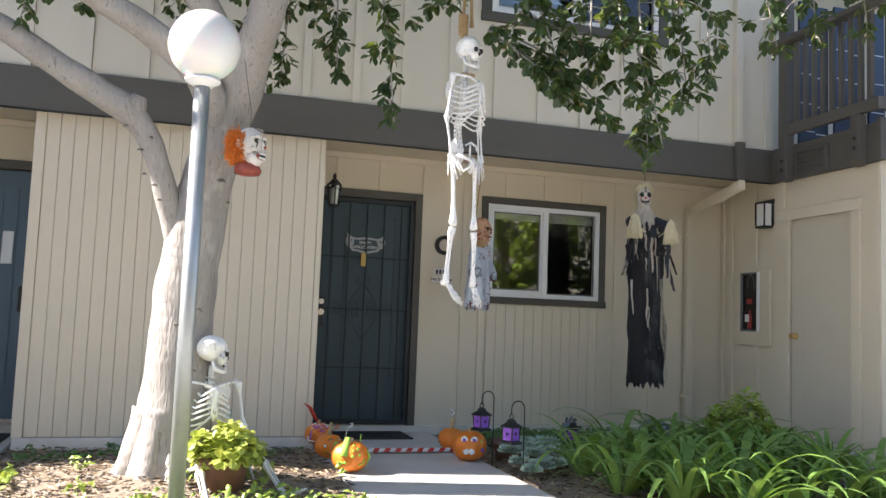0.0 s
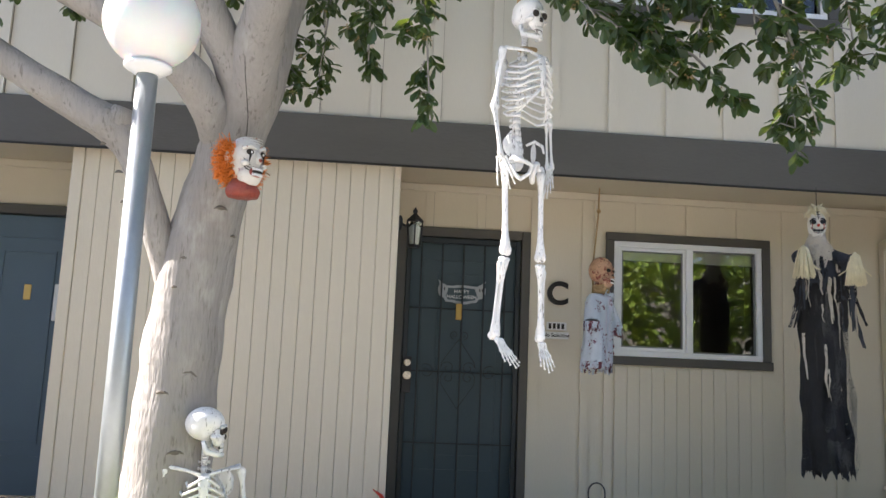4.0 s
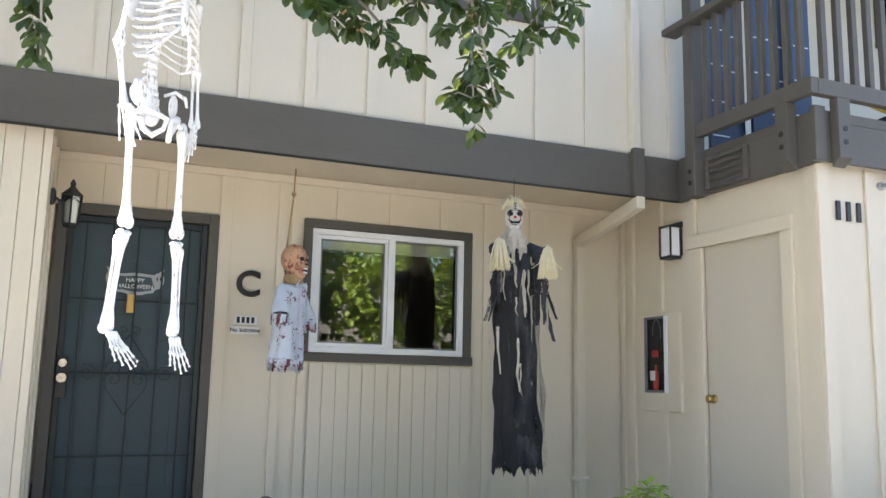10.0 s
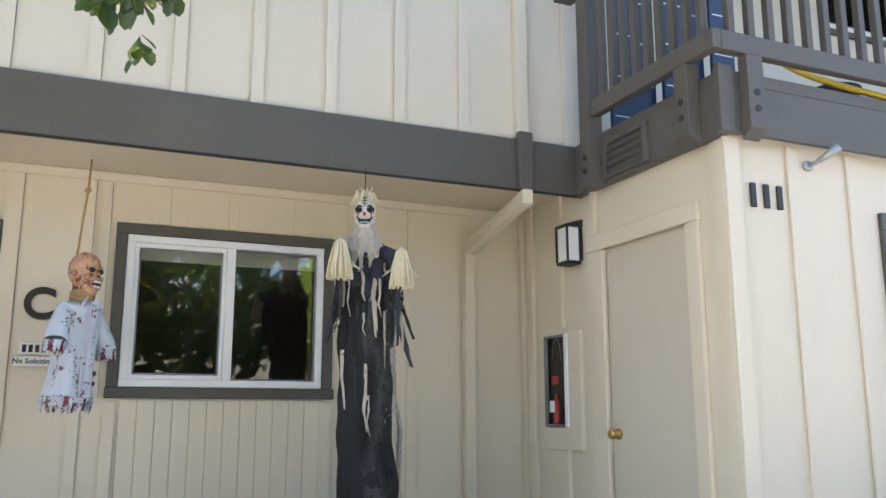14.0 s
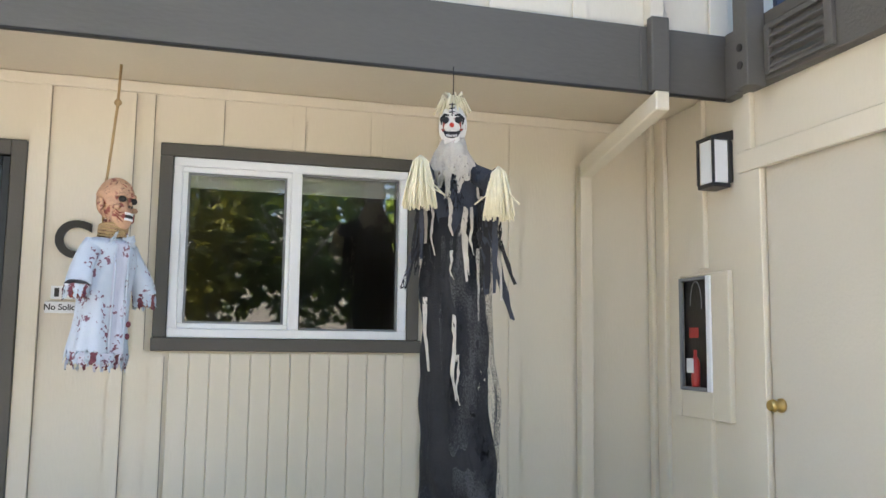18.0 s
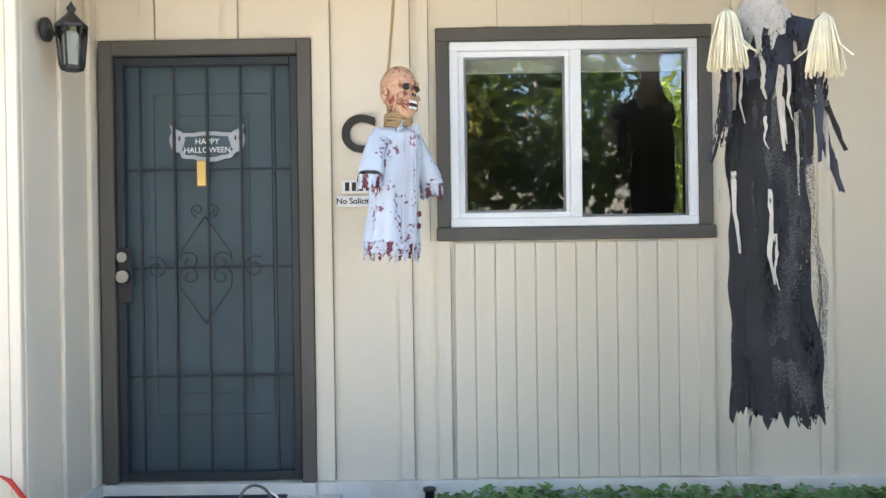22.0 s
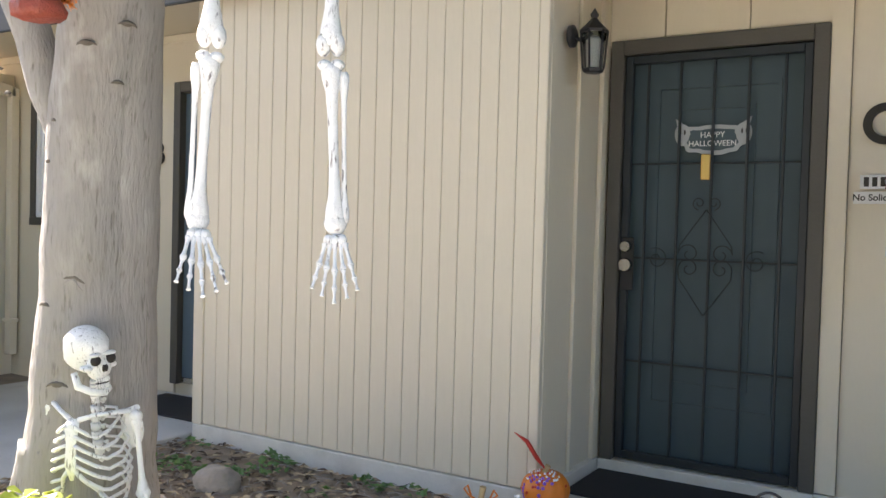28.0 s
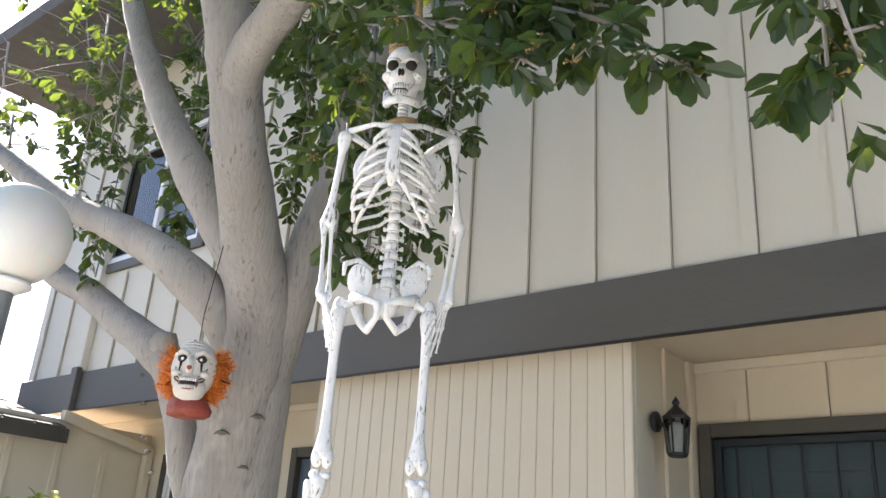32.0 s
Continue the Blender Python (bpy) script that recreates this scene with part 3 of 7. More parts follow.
for xx in (-3.45, -3.80):
    batten(back, xx, xx + 0.06, 0.06, 2.392, M["cream"])
bx("top_trim", (-5.98, YB - 0.02, 2.394), (-2.112, YB - 0.0005, SOF - 0.002), M["cream"], back)

# storage wall trims
for y0, y1, z0, z1 in ((7.535, 7.58, 0.06, SOF - 0.003), (7.40, 7.45, 0.06, SOF - 0.003), (7.03, 7.08, 1.60, SOF - 0.003), (7.0, 7.085, 0.06, 0.87), (6.64, 6.69, 2.113, SOF - 0.003)):
    bx("batten", (4.172, y0, z0), (4.1995, y1, z1), M["cream"], side)
bx("foundation", (4.185, 5.56, -0.1), (4.1995, 7.57, 0.09), M["curb"], side)
bx("corner_board", (4.178, 5.552, 0.09), (4.1995, 5.64, 2.374), M["cream"], side)
bx("corner_board", (4.178, 5.53, 0.09), (4.27, 5.5515, 2.384), M["cream"], front)
for xx in (4.593, 4.995):
    bx("batten", (xx, 5.555, 0.09), (xx + 0.066, 5.5745, 2.384), M["cream"], front)
bx("foundation", (4.22, 5.55, -0.1), (12.0, 5.5745, 0.085), M["curb"], front)


# ---- doors ----
def dark_frame(parent, x0, x1, z1, y=YB):
    bx("jamb", (x0, y - 0.04, 0.055), (x0 + 0.065, y + 0.06, z1), M["umber"], parent)
    bx("jamb", (x1 - 0.065, y - 0.04, 0.055), (x1, y + 0.06, z1), M["umber"], parent)
    bx("head", (x0 + 0.0655, y - 0.04, z1 - 0.07), (x1 - 0.0655, y + 0.06, z1), M["umber"], parent)


def panel_door(parent, x0, x1, z0, z1, y, material):
    """A door leaf with moulded panels."""
    leaf = bx("door_leaf", (x0, y, z0), (x1, y + 0.045, z1), material, parent)
    w = x1 - x0
    for a, b, c, d in ((0.16, 0.84, 0.14, 0.93),):
        for o, t in ((0.0, 0.024), (0.11, 0.016)):
            X0, X1, Z0, Z1 = x0 + w * a + o, x0 + w * b - o, z0 + (z1 - z0) * c + o, z0 + (z1 - z0) * d - o
            bm = bmesh.new()
            for lo, hi in (((X0, Z0), (X1, Z0 + t)), ((X0, Z1 - t), (X1, Z1)), ((X0, Z0 + t), (X0 + t, Z1 - t)), ((X1 - t, Z0 + t), (X1, Z1 - t))):
                box(bm, (lo[0], y - 0.010, lo[1]), (hi[0], y - 0.0005, hi[1]))
            ob = part("panel_moulding", bm, material, leaf)
    return leaf


door_c = thing("door_1", "dark blue entry door behind a black barred security screen", "door", kind="structure", at=(0.5, YB, 0.055))


dark_frame(door_c, 0.02, 1.01, 2.12)
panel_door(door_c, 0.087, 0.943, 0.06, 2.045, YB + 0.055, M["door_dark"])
gate = attach(thing("security_screen", "black steel bars with scrolls", ""), door_c)
for lo, hi in (((0.088, 0.065), (0.125, 2.045)), ((0.905, 0.065), (0.942, 2.045)), ((0.1255, 0.065), (0.9045, 0.105)), ((0.1255, 2.005), (0.9045, 2.045))):
    bx("rail", (lo[0], YB - 0.015, lo[1]), (hi[0], YB + 0.02, hi[1]), M["steel_door"], gate)
for i in range(5):
    xx = 0.515 + (i - 2) * 0.157
    bx("bar", (xx - 0.006, YB - 0.008, 0.106), (xx + 0.006, YB + 0.006, 2.004), M["steel_door"], gate, w=0.002)
for zz in (0.55, 1.06, 1.52):
    bx("cross_bar", (0.126, YB + 0.0065, zz - 0.005), (0.904, YB + 0.0145, zz + 0.005), M["steel_door"], gate, w=0.002)


def scroll(cx, cz, r, turns, start, sgn):
    return [(cx + sgn * r * (1 - 0.75 * i / 24) * math.cos(start + turns * 2 * math.pi * i / 24), YB - 0.012, cz + r * (1 - 0.75 * i / 24) * math.sin(start + turns * 2 * math.pi * i / 24)) for i in range(25)]


for sgn in (-1, 1):
    bm = bmesh.new()
    tube(bm, [(0.5, YB - 0.012, 0.80)] + [(0.5 + sgn * 0.12 * s, YB - 0.012, 0.80 + 0.17 * s) for s in (0.4, 0.8, 1.0)] + scroll(0.5 + sgn * 0.075, 1.02, 0.05, 1.2, 0, sgn), 0.0032, 6)
    part("scroll", bm, M["steel_door"], gate)
    bm = bmesh.new()
    tube(bm, [(0.5, YB - 0.012, 1.30)] + [(0.5 + sgn * 0.12 * s, YB - 0.012, 1.30 - 0.17 * s) for s in (0.4, 0.8, 1.0)] + scroll(0.5 + sgn * 0.075, 1.09, 0.05, 1.2, 0, sgn), 0.0032, 6)
    part("scroll", bm, M["steel_door"], gate)
    bm = bmesh.new()
    tube(bm, scroll(0.5 + sgn * 0.23, 1.06, 0.055, 1.3, 1.0, sgn), 0.0032, 6)
    part("scroll", bm, M["steel_door"], gate)
    bm = bmesh.new()
    tube(bm, scroll(0.5 + sgn * 0.035, 1.33, 0.032, 1.3, -1.5, sgn), 0.0032, 6)
    part("scroll", bm, M["steel_door"], gate)
bx("lock_plate", (0.092, YB - 0.022, 0.90), (0.16, YB - 0.0155, 1.16), M["black"], gate)
for zz, rr in ((1.115, 0.028), (1.025, 0.034)):
    bm = bmesh.new()
    tube(bm, [(0.128, YB - 0.022, zz), (0.128, YB - 0.04, zz), (0.128, YB - 0.041, zz), (0.128, YB - 0.07, zz)], [rr * 0.75, rr * 0.75, rr, rr * 0.85], 16)
    part("door_knob", bm, M["chrome"], gate, "satin nickel knob")
bx("door_viewer", (0.468, YB - 0.020, 1.44), (0.512, YB - 0.014, 1.56), M["brass"], gate, "brass viewer plate")

door_b = thing("door_2", "blue grey panelled entry door with a paper notice", "door", kind="structure", at=(-2.60, YB, 0.055))
dark_frame(door_b, -3.10, -2.095, 2.12)
leaf_b = panel_door(door_b, -3.034, -2.161, 0.06, 2.045, YB + 0.01, M["door_blue"])
bx("kick_strip", (-3.03, YB - 0.004, 0.06), (-2.165, YB + 0.0095, 0.10), M["chrome"], door_b)
bx("notice", (-2.396, YB - 0.014, 1.30), (-2.315, YB + 0.009, 1.56), M["paper"], door_b, "white paper notice")
bx("lock_plate", (-2.25, YB - 0.02, 0.93), (-2.18, YB + 0.009, 1.13), M["ink"], door_b)
bx("door_viewer", (-2.61, YB + 0.002, 1.44), (-2.56, YB + 0.009, 1.55), M["brass"], door_b)

door_s = thing("door_3", "plain beige storage door with a brass knob", "door", kind="structure", at=(4.2, 6.2, 0.09))
bx("door_leaf", (4.215, 5.800, 0.10), (4.255, 6.598, 2.028), M["tan"], door_s)
bx("casing", (4.172, 5.748, 0.092), (4.1985, 5.846, 2.014), M["cream"], door_s)
bx("casing", (4.172, 6.582, 0.092), (4.1985, 6.722, 2.014), M["cream"], door_s)
bx("casing", (4.170, 5.744, 2.0145), (4.1985, 6.748, 2.112), M["cream"], door_s)
bm = bmesh.new()
tube(bm, [(4.214, 6.53, 0.972), (4.20, 6.53, 0.972), (4.185, 6.53, 0.972), (4.17, 6.53, 0.972), (4.15, 6.53, 0.972)], [0.03, 0.03, 0.012, 0.028, 0.022], 14)
part("door_knob", bm, M["brass"], door_s, "worn brass knob")


# ---- windows ----
def sliding_window(name, x0, x1, z0, z1, y, label, trim, lower_trim, blind_drop, room_depth=2.2):
    """White slider in a dark timber surround; the room behind is coloured dark for its dimness."""
    w = thing(name, label, "window", kind="structure", at=((x0 + x1) / 2, y, z0))
    t = trim
    bx("casing", (x0, y - 0.028, z1 - t), (x1, y - 0.0005, z1), M["umber"], w)
    bx("casing", (x0 - 0.005, y - 0.03, z0), (x1 + 0.012, y - 0.0005, z0 + lower_trim), M["umber"], w)
    bx("casing", (x0, y - 0.028, z0 + lower_trim + 0.0005), (x0 + t, y - 0.0005, z1 - t - 0.0005), M["umber"], w)
    bx("casing", (x1 - t, y - 0.028, z0 + lower_trim + 0.0005), (x1, y - 0.0005, z1 - t - 0.0005), M["umber"], w)
    a0, a1, b0, b1 = x0 + t + 0.001, x1 - t - 0.001, z0 + lower_trim + 0.001, z1 - t - 0.001
    f = 0.042
    xm = (a0 + a1) / 2 + 0.01
    fr = attach(thing("frame", "white vinyl frame", ""), w)
    for lo, hi in (((a0, b0), (a1, b0 + f)), ((a0, b1 - f), (a1, b1)), ((a0, b0 + f), (a0 + f, b1 - f)), ((a1 - f, b0 + f), (a1, b1 - f)), ((xm - 0.026, b0 + f), (xm + 0.026, b1 - f))):
        bx("frame_bar", (lo[0], y - 0.014, lo[1]), (hi[0], y + 0.06, hi[1]), M["white"], fr, w=0.003)
    s = 0.026
    for lo, hi in (((a0 + f, b0 + f), (xm - 0.026, b0 + f + s)), ((a0 + f, b1 - f - s), (xm - 0.026, b1 - f)), ((a0 + f, b0 + f + s), (a0 + f + s, b1 - f - s)), ((xm - 0.026 - 0.02, b0 + f + s), (xm - 0.0265, b1 - f - s))):
        bx("sash_bar", (lo[0], y + 0.006, lo[1]), (hi[0], y + 0.05, hi[1]), M["white"], fr, w=0.003)
    g = 0.011
    for lo, hi in (((a0 + f + s, b0 + f + s), (xm - 0.046, b0 + f + s + g)), ((a0 + f + s, b1 - f - s - g), (xm - 0.046, b1 - f - s)), ((a0 + f + s, b0 + f + s + g), (a0 + f + s + g, b1 - f - s - g)), ((xm - 0.046 - g, b0 + f + s + g), (xm - 0.046, b1 - f - s - g)),
                   ((xm + 0.026, b0 + f), (a1 - f, b0 + f + g)), ((xm + 0.026, b1 - f - g), (a1 - f, b1 - f)), ((a1 - f - g, b0 + f + g), (a1 - f, b1 - f - g))):
        bx("gasket", (lo[0], y + 0.012, lo[1]), (hi[0], y + 0.021, hi[1]), M["gasket"], fr, w=0)
    for lo, hi, yy in (((a0 + f + s, b0 + f + s), (xm - 0.046, b1 - f - s), 0.022), ((xm + 0.026, b0 + f), (a1 - f, b1 - f), 0.040)):
        p = bx("pane", (lo[0], y + yy, lo[1]), (hi[0], y + yy + 0.004, hi[1]), M["glass"], w, w=0)
        p.visible_shadow = False
    if blind_drop:
        bx("blind", (a0 + 0.03, y + 0.085, b1 - blind_drop), (a1 - 0.03, y + 0.10, b1 - 0.01), M["blind"], w)
    # lining boxes carry the dimness of the room as a dark colour
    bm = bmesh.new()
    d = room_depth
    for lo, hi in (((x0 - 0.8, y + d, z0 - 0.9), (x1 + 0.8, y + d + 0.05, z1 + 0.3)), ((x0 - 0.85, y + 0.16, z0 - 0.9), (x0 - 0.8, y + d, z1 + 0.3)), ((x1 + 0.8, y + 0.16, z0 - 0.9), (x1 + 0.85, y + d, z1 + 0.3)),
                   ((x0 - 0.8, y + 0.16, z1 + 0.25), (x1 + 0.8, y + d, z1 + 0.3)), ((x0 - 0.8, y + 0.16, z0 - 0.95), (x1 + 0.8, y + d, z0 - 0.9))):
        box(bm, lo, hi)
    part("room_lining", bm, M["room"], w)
    return w


win_1 = sliding_window("window_1", 1.588, 2.868, 1.168, 2.158, YB, "white vinyl sliding window in dark brown trim", 0.062, 0.062, 0.13)
win_2 = sliding_window("window_2", 1.25, 3.03, 3.53, 4.80, YU, "upper white sliding window with pale blinds", 0.085, 0.085, 0.9)
win_3 = sliding_window("window_3", 5.20, 6.50, 1.11, 2.10, 5.575, "white sliding window in dark trim", 0.09, 0.08, 0.3)
win_5 = sliding_window("window_5", -4.74, -3.88, 1.11, 2.13, YB, "dark framed window of the neighbour", 0.06, 0.06, 0.9)
win_4 = sliding_window("window_4", -5.07, -3.55, 3.55, 4.85, YU, "upper dark framed window of the neighbour", 0.085, 0.085, 0.5)
win_6 = sliding_window("window_6", 7.56, 9.06, 4.56, 5.46, 7.9, "white sliding window behind the balcony", 0.06, 0.06, 0.5)

# ---- balcony above the storage room ----
bm = bmesh.new()
box(bm, (4.2, 5.52, 2.62), (12.0, 7.9, 2.69))
solid("balcony_floor", bm, M["band"], "dark painted balcony deck", "balcony floor", kind="structure")
rail = thing("balcony_railing", "dark grey timber balcony railing with square balusters", "railing", at=(4.1, 5.5, 2.4))
bx("corner_post", (4.045, 6.47, 2.35), (4.1395, 6.57, 4.2), M["band"], rail)
for zz in (2.45, 2.53):
    bm = bmesh.new()
    tube(bm, [(4.039, 6.52, zz), (4.046, 6.52, zz)], 0.018, 12)
    part("bolt", bm, M["ink"], rail)
bx("bottom_rail", (4.060, 5.43, 2.765), (4.115, 6.469, 2.865), M["band"], rail)
bx("bottom_rail", (4.1155, 5.43, 2.765), (9.0, 5.485, 2.865), M["band"], rail)
bx("handrail", (4.0, 5.36, 3.60), (4.13, 6.75, 3.65), M["band"], rail)
bx("handrail", (4.1305, 5.36, 3.60), (9.0, 5.48, 3.65), M["band"], rail)


def bracket(x0, y0, x1, y1, axis):
    """A post foot bolted over the band, cut to a slant below."""
    bm = bmesh.new()
    v = box(bm, (x0, y0, 2.40), (x1, y1, 2.7645))
    for q in v[:4]:
        if (axis == "x" and q.co.x > (x0 + x1) / 2) or (axis == "y" and q.co.y > (y0 + y1) / 2):
            q.co.z -= 0.05
    soften(bm, 0.004)
    ob = part("post_foot", bm, M["band"], rail)
    for zz in (2.495, 2.575):
        bm = bmesh.new()
        if axis == "x":
            tube(bm, [(x0 - 0.004, (y0 + y1) / 2, zz), (x0 + 0.002, (y0 + y1) / 2, zz)], 0.018, 12)
        else:
            tube(bm, [((x0 + x1) / 2, y0 - 0.004, zz), ((x0 + x1) / 2, y0 + 0.002, zz)], 0.018, 12)
        part("bolt", bm, M["ink"], ob)


bracket(4.060, 5.63, 4.1395, 5.73, "x")
bracket(4.255, 5.425, 4.355, 5.4895, "y")
bracket(5.55, 5.425, 5.66, 5.4895, "y")
bracket(7.0, 5.425, 7.11, 5.4895, "y")
bx("cap_block", (4.125, 5.475, 2.38), (4.21, 5.519, 2.715), M["band"], rail)
bm = bmesh.new()
box(bm, (-0.02, -0.02, 2.866), (0.02, 0.02, 3.599))
soften(bm, 0.003)
baluster = mesh_of("baluster", bm, M["band"])
for i in range(9):
    piece("baluster", baluster, rail, (4.088, 5.53 + 0.105 * i, 0))
for i in range(38):
    piece("baluster", baluster, rail, (4.19 + 0.125 * i, 5.457, 0))
vent = thing("wall_vent", "dark grey louvred vent in the balcony band", "vent", at=(4.13, 6.3, 2.46))
for lo, hi in (((6.04, 2.392), (6.085, 2.612)), ((6.42, 2.392), (6.455, 2.612)), ((6.0855, 2.392), (6.4195, 2.410)), ((6.0855, 2.592), (6.4195, 2.612))):
    bx("frame", (4.118, lo[0], lo[1]), (4.1395, hi[0], hi[1]), M["band"], vent, w=0.002)
for i in range(4):
    bm = bmesh.new()
    v = box(bm, (4.120, 6.086, 2.416 + i * 0.044), (4.139, 6.419, 2.424 + i * 0.044))
    for q in v:
        if q.co.x > 4.13:
            q.co.z += 0.028
    part("slat", bm, M["band"], vent)
# panels standing in for a glass door, then things kept on the balcony
# the blue paints the sky reflected in the door panes
M["blue_panel"] = mat("dark blue panel with sky reflection in its colour", (0.020, 0.040, 0.085), 0.3, var=0.12, scale=4, fine=80, bump=0.05)
screen = thing("glass_door_panels", "dark blue panels with white lines standing in for a glass door", "screen", at=(4.5, 6.7, 2.691))
for i in range(5):
    x0, y0 = 4.32 + 0.20 * i, 6.62 + (0.07 if i % 2 else 0.0)
    bx("panel", (x0, y0, 2.6915), (x0 + 0.19, y0 + 0.03, 4.1), M["blue_panel"], screen)
    for zz in (2.86, 3.12, 3.40, 3.68):
        bx("line", (x0 + 0.02, y0 - 0.003, zz), (x0 + 0.17, y0 - 0.0005, zz + 0.009), M["white"], screen, w=0)
bm = bmesh.new()
lathe(bm, [(0.13, 0), (0.20, 0.06), (0.22, 0.085), (0.19, 0.08), (0.12, 0.02)], (5.05, 5.85, 2.691), 20)
solid("red_bowl", bm, M["ext_red"], "red bowl on the balcony deck", "bowl")
bm = bmesh.new()
tube(bm, [(4.7 + 0.12 * i, 5.62 + 0.05 * math.sin(i * 0.9), 2.86 - 0.016 * i + 0.02 * math.sin(i)) for i in range(9)], 0.018, 8)
yellow = mat("yellow rubber hose", (0.75, 0.55, 0.06), 0.5)
solid("garden_hose", bm, yellow, "yellow hose lying over the balcony edge", "hose")
bm = bmesh.new()
lathe(bm, [(0.10, 0), (0.14, 0.2), (0.15, 0.22), (0.12, 0.2)], (5.35, 5.9, 2.691), 18)
solid("flower_pot", bm, M["bluecloth"], "blue green pot on the balcony deck", "pot")

# ---- downspouts ----
def downspout(name, x, mirror, label):
    d = thing(name, label, "downspout", at=(x, YB, 0))
    # upper pipe takes the sky lightened copy of the cream paint
    bx("upper_pipe", (x - 0.035, YU - 0.068, 2.70), (x + 0.035, YU - 0.002, 5.55), M["pale"], d)
    bx("collar", (x - 0.045, YU - 0.095, 2.37), (x + 0.045, YU - 0.047, 2.72), M["band"], d)
    bm = bmesh.new()
    a, b = Vector((x, YU - 0.06, 2.33)), Vector((x, YB - 0.05, 2.16))
    v = box(bm, (x - 0.035, a.y - 0.045, a.z - 0.05), (x + 0.035, b.y, a.z + 0.038))
    for q in v:
        if q.co.y > 7:
            q.co.z -= a.z - b.z
    soften(bm, 0.006)
    part("elbow", bm, M["cream"], d)
    bx("lower_pipe", (x - 0.035, YB - 0.085, 0.07), (x + 0.035, YB - 0.021, 2.19), M["cream"], d)
    bx("strap", (x - 0.06, YB - 0.09, 0.33), (x + 0.06, YB - 0.02, 0.36), M["cream"], d)


downspout("downspout", 3.775, 1, "cream painted square downspout with a slanted elbow")
downspout("downspout", -4.93, -1, "cream painted square downspout by the neighbouring wing")

# ---- wall lamps, extinguisher, letters ----
lamp = thing("wall_lamp", "black square wall lamp with frosted glass", "lamp", at=(4.2, 6.860, 2.09))
bx("back_plate", (4.182, 6.810, 1.99), (4.1995, 6.930, 2.19), M["black"], lamp)
bm = bmesh.new()
v = box(bm, (4.078, 6.806, 2.195), (4.199, 6.934, 2.207))
for q in v:
    if q.co.x > 4.15 and q.co.z > 2.2:
        q.co.z += 0.035
part("cap", bm, M["black"], lamp)
bx("base", (4.082, 6.806, 1.965), (4.182, 6.934, 1.985), M["black"], lamp)
bx("glass", (4.092, 6.818, 1.986), (4.18, 6.922, 2.194), M["white"], lamp, "frosted white glass")
for yy in (6.802, 6.928):
    for xx in (4.082, 4.170):
        bx("corner_bar", (xx, yy, 1.9855), (xx + 0.012, yy + 0.011, 2.1945), M["black"], lamp, w=0.001)

lantern = thing("porch_lantern", "black metal porch lantern with clear glass", "lantern", at=(0.0, 7.08, 2.02))
bm = bmesh.new()
tube(bm, [(0.004, 7.08, 2.05), (0.02, 7.08, 2.05), (0.03, 7.08, 2.05)], [0.05, 0.05, 0.03], 16)
part("back_plate", bm, M["black"], lantern)
bm = bmesh.new()
tube(bm, [(0.02, 7.08, 2.05), (0.05, 7.08, 2.03), (0.085, 7.08, 2.04), (0.115, 7.08, 2.07)], 0.009, 8)
part("arm", bm, M["black"], lantern)
lc = (0.115, 7.08, -0.02)
bm = bmesh.new()
lathe(bm, [(0.062, 2.075), (0.066, 2.085), (0.045, 2.105), (0.02, 2.13), (0.012, 2.14), (0.018, 2.15), (0.018, 2.158), (0.006, 2.175), (0.001, 2.185)], lc, sides=6)
part("roof", bm, M["black"], lantern)
bm = bmesh.new()
lathe(bm, [(0.036, 1.90), (0.044, 1.905), (0.048, 1.915), (0.046, 1.92)], lc, sides=6)
part("base", bm, M["black"], lantern)
for k in range(6):
    a = math.pi / 6 + k * math.pi / 3
    bm = bmesh.new()
    tube(bm, [(lc[0] + 0.046 * math.cos(a), lc[1] + 0.046 * math.sin(a), 1.898), (lc[0] + 0.060 * math.cos(a), lc[1] + 0.060 * math.sin(a), 2.058)], 0.005, 6)
    part("corner_bar", bm, M["black"], lantern)
bm = bmesh.new()
lathe(bm, [(0.040, 1.921), (0.055, 2.074)], lc, sides=6)
gp = part("glass", bm, M["lampglass"], lantern)
gp.visible_shadow = False
bm = bmesh.new()
lathe(bm, [(0.030, 1.921), (0.034, 1.99), (0.036, 2.04), (0.020, 2.06)], lc, 10)
part("bulb", bm, M["white"], lantern)

cab = thing("extinguisher_cabinet", "cream recessed cabinet holding a red fire extinguisher", "cabinet", at=(4.2, 7.04, 1.2))
for lo, hi in (((6.835, 0.868), (6.975, 1.575)), ((7.250, 0.868), (7.310, 1.575)), ((6.9755, 0.868), (7.2495, 1.0)), ((6.9755, 1.563), (7.2495, 1.575))):
    bx("surround", (4.168, lo[0], lo[1]), (4.1985, hi[0], hi[1]), M["cream"], cab)
bx("back_panel", (4.1885, 6.976, 1.001), (4.1985, 7.249, 1.562), M["ink"], cab)
for lo, hi in (((6.976, 1.001), (7.010, 1.562)), ((7.230, 1.001), (7.2495, 1.562)), ((7.0105, 1.001), (7.2295, 1.02)), ((7.0105, 1.546), (7.2295, 1.562))):
    bx("door_frame", (4.160, lo[0], lo[1]), (4.178, hi[0], hi[1]), M["white"] if hi[0] < 7.02 else M["gasket"], cab, w=0.002)
bm = bmesh.new()
lathe(bm, [(0.019, 0), (0.021, 0.02), (0.021, 0.12), (0.013, 0.14), (0.008, 0.15), (0.008, 0.18)], (4.157, 7.10, 1.022), 14)
ext = part("extinguisher", bm, M["ext_red"], cab, "red extinguisher")
bx("tag", (4.125, 7.07, 1.09), (4.127, 7.13, 1.16), M["paper"], ext, w=0)
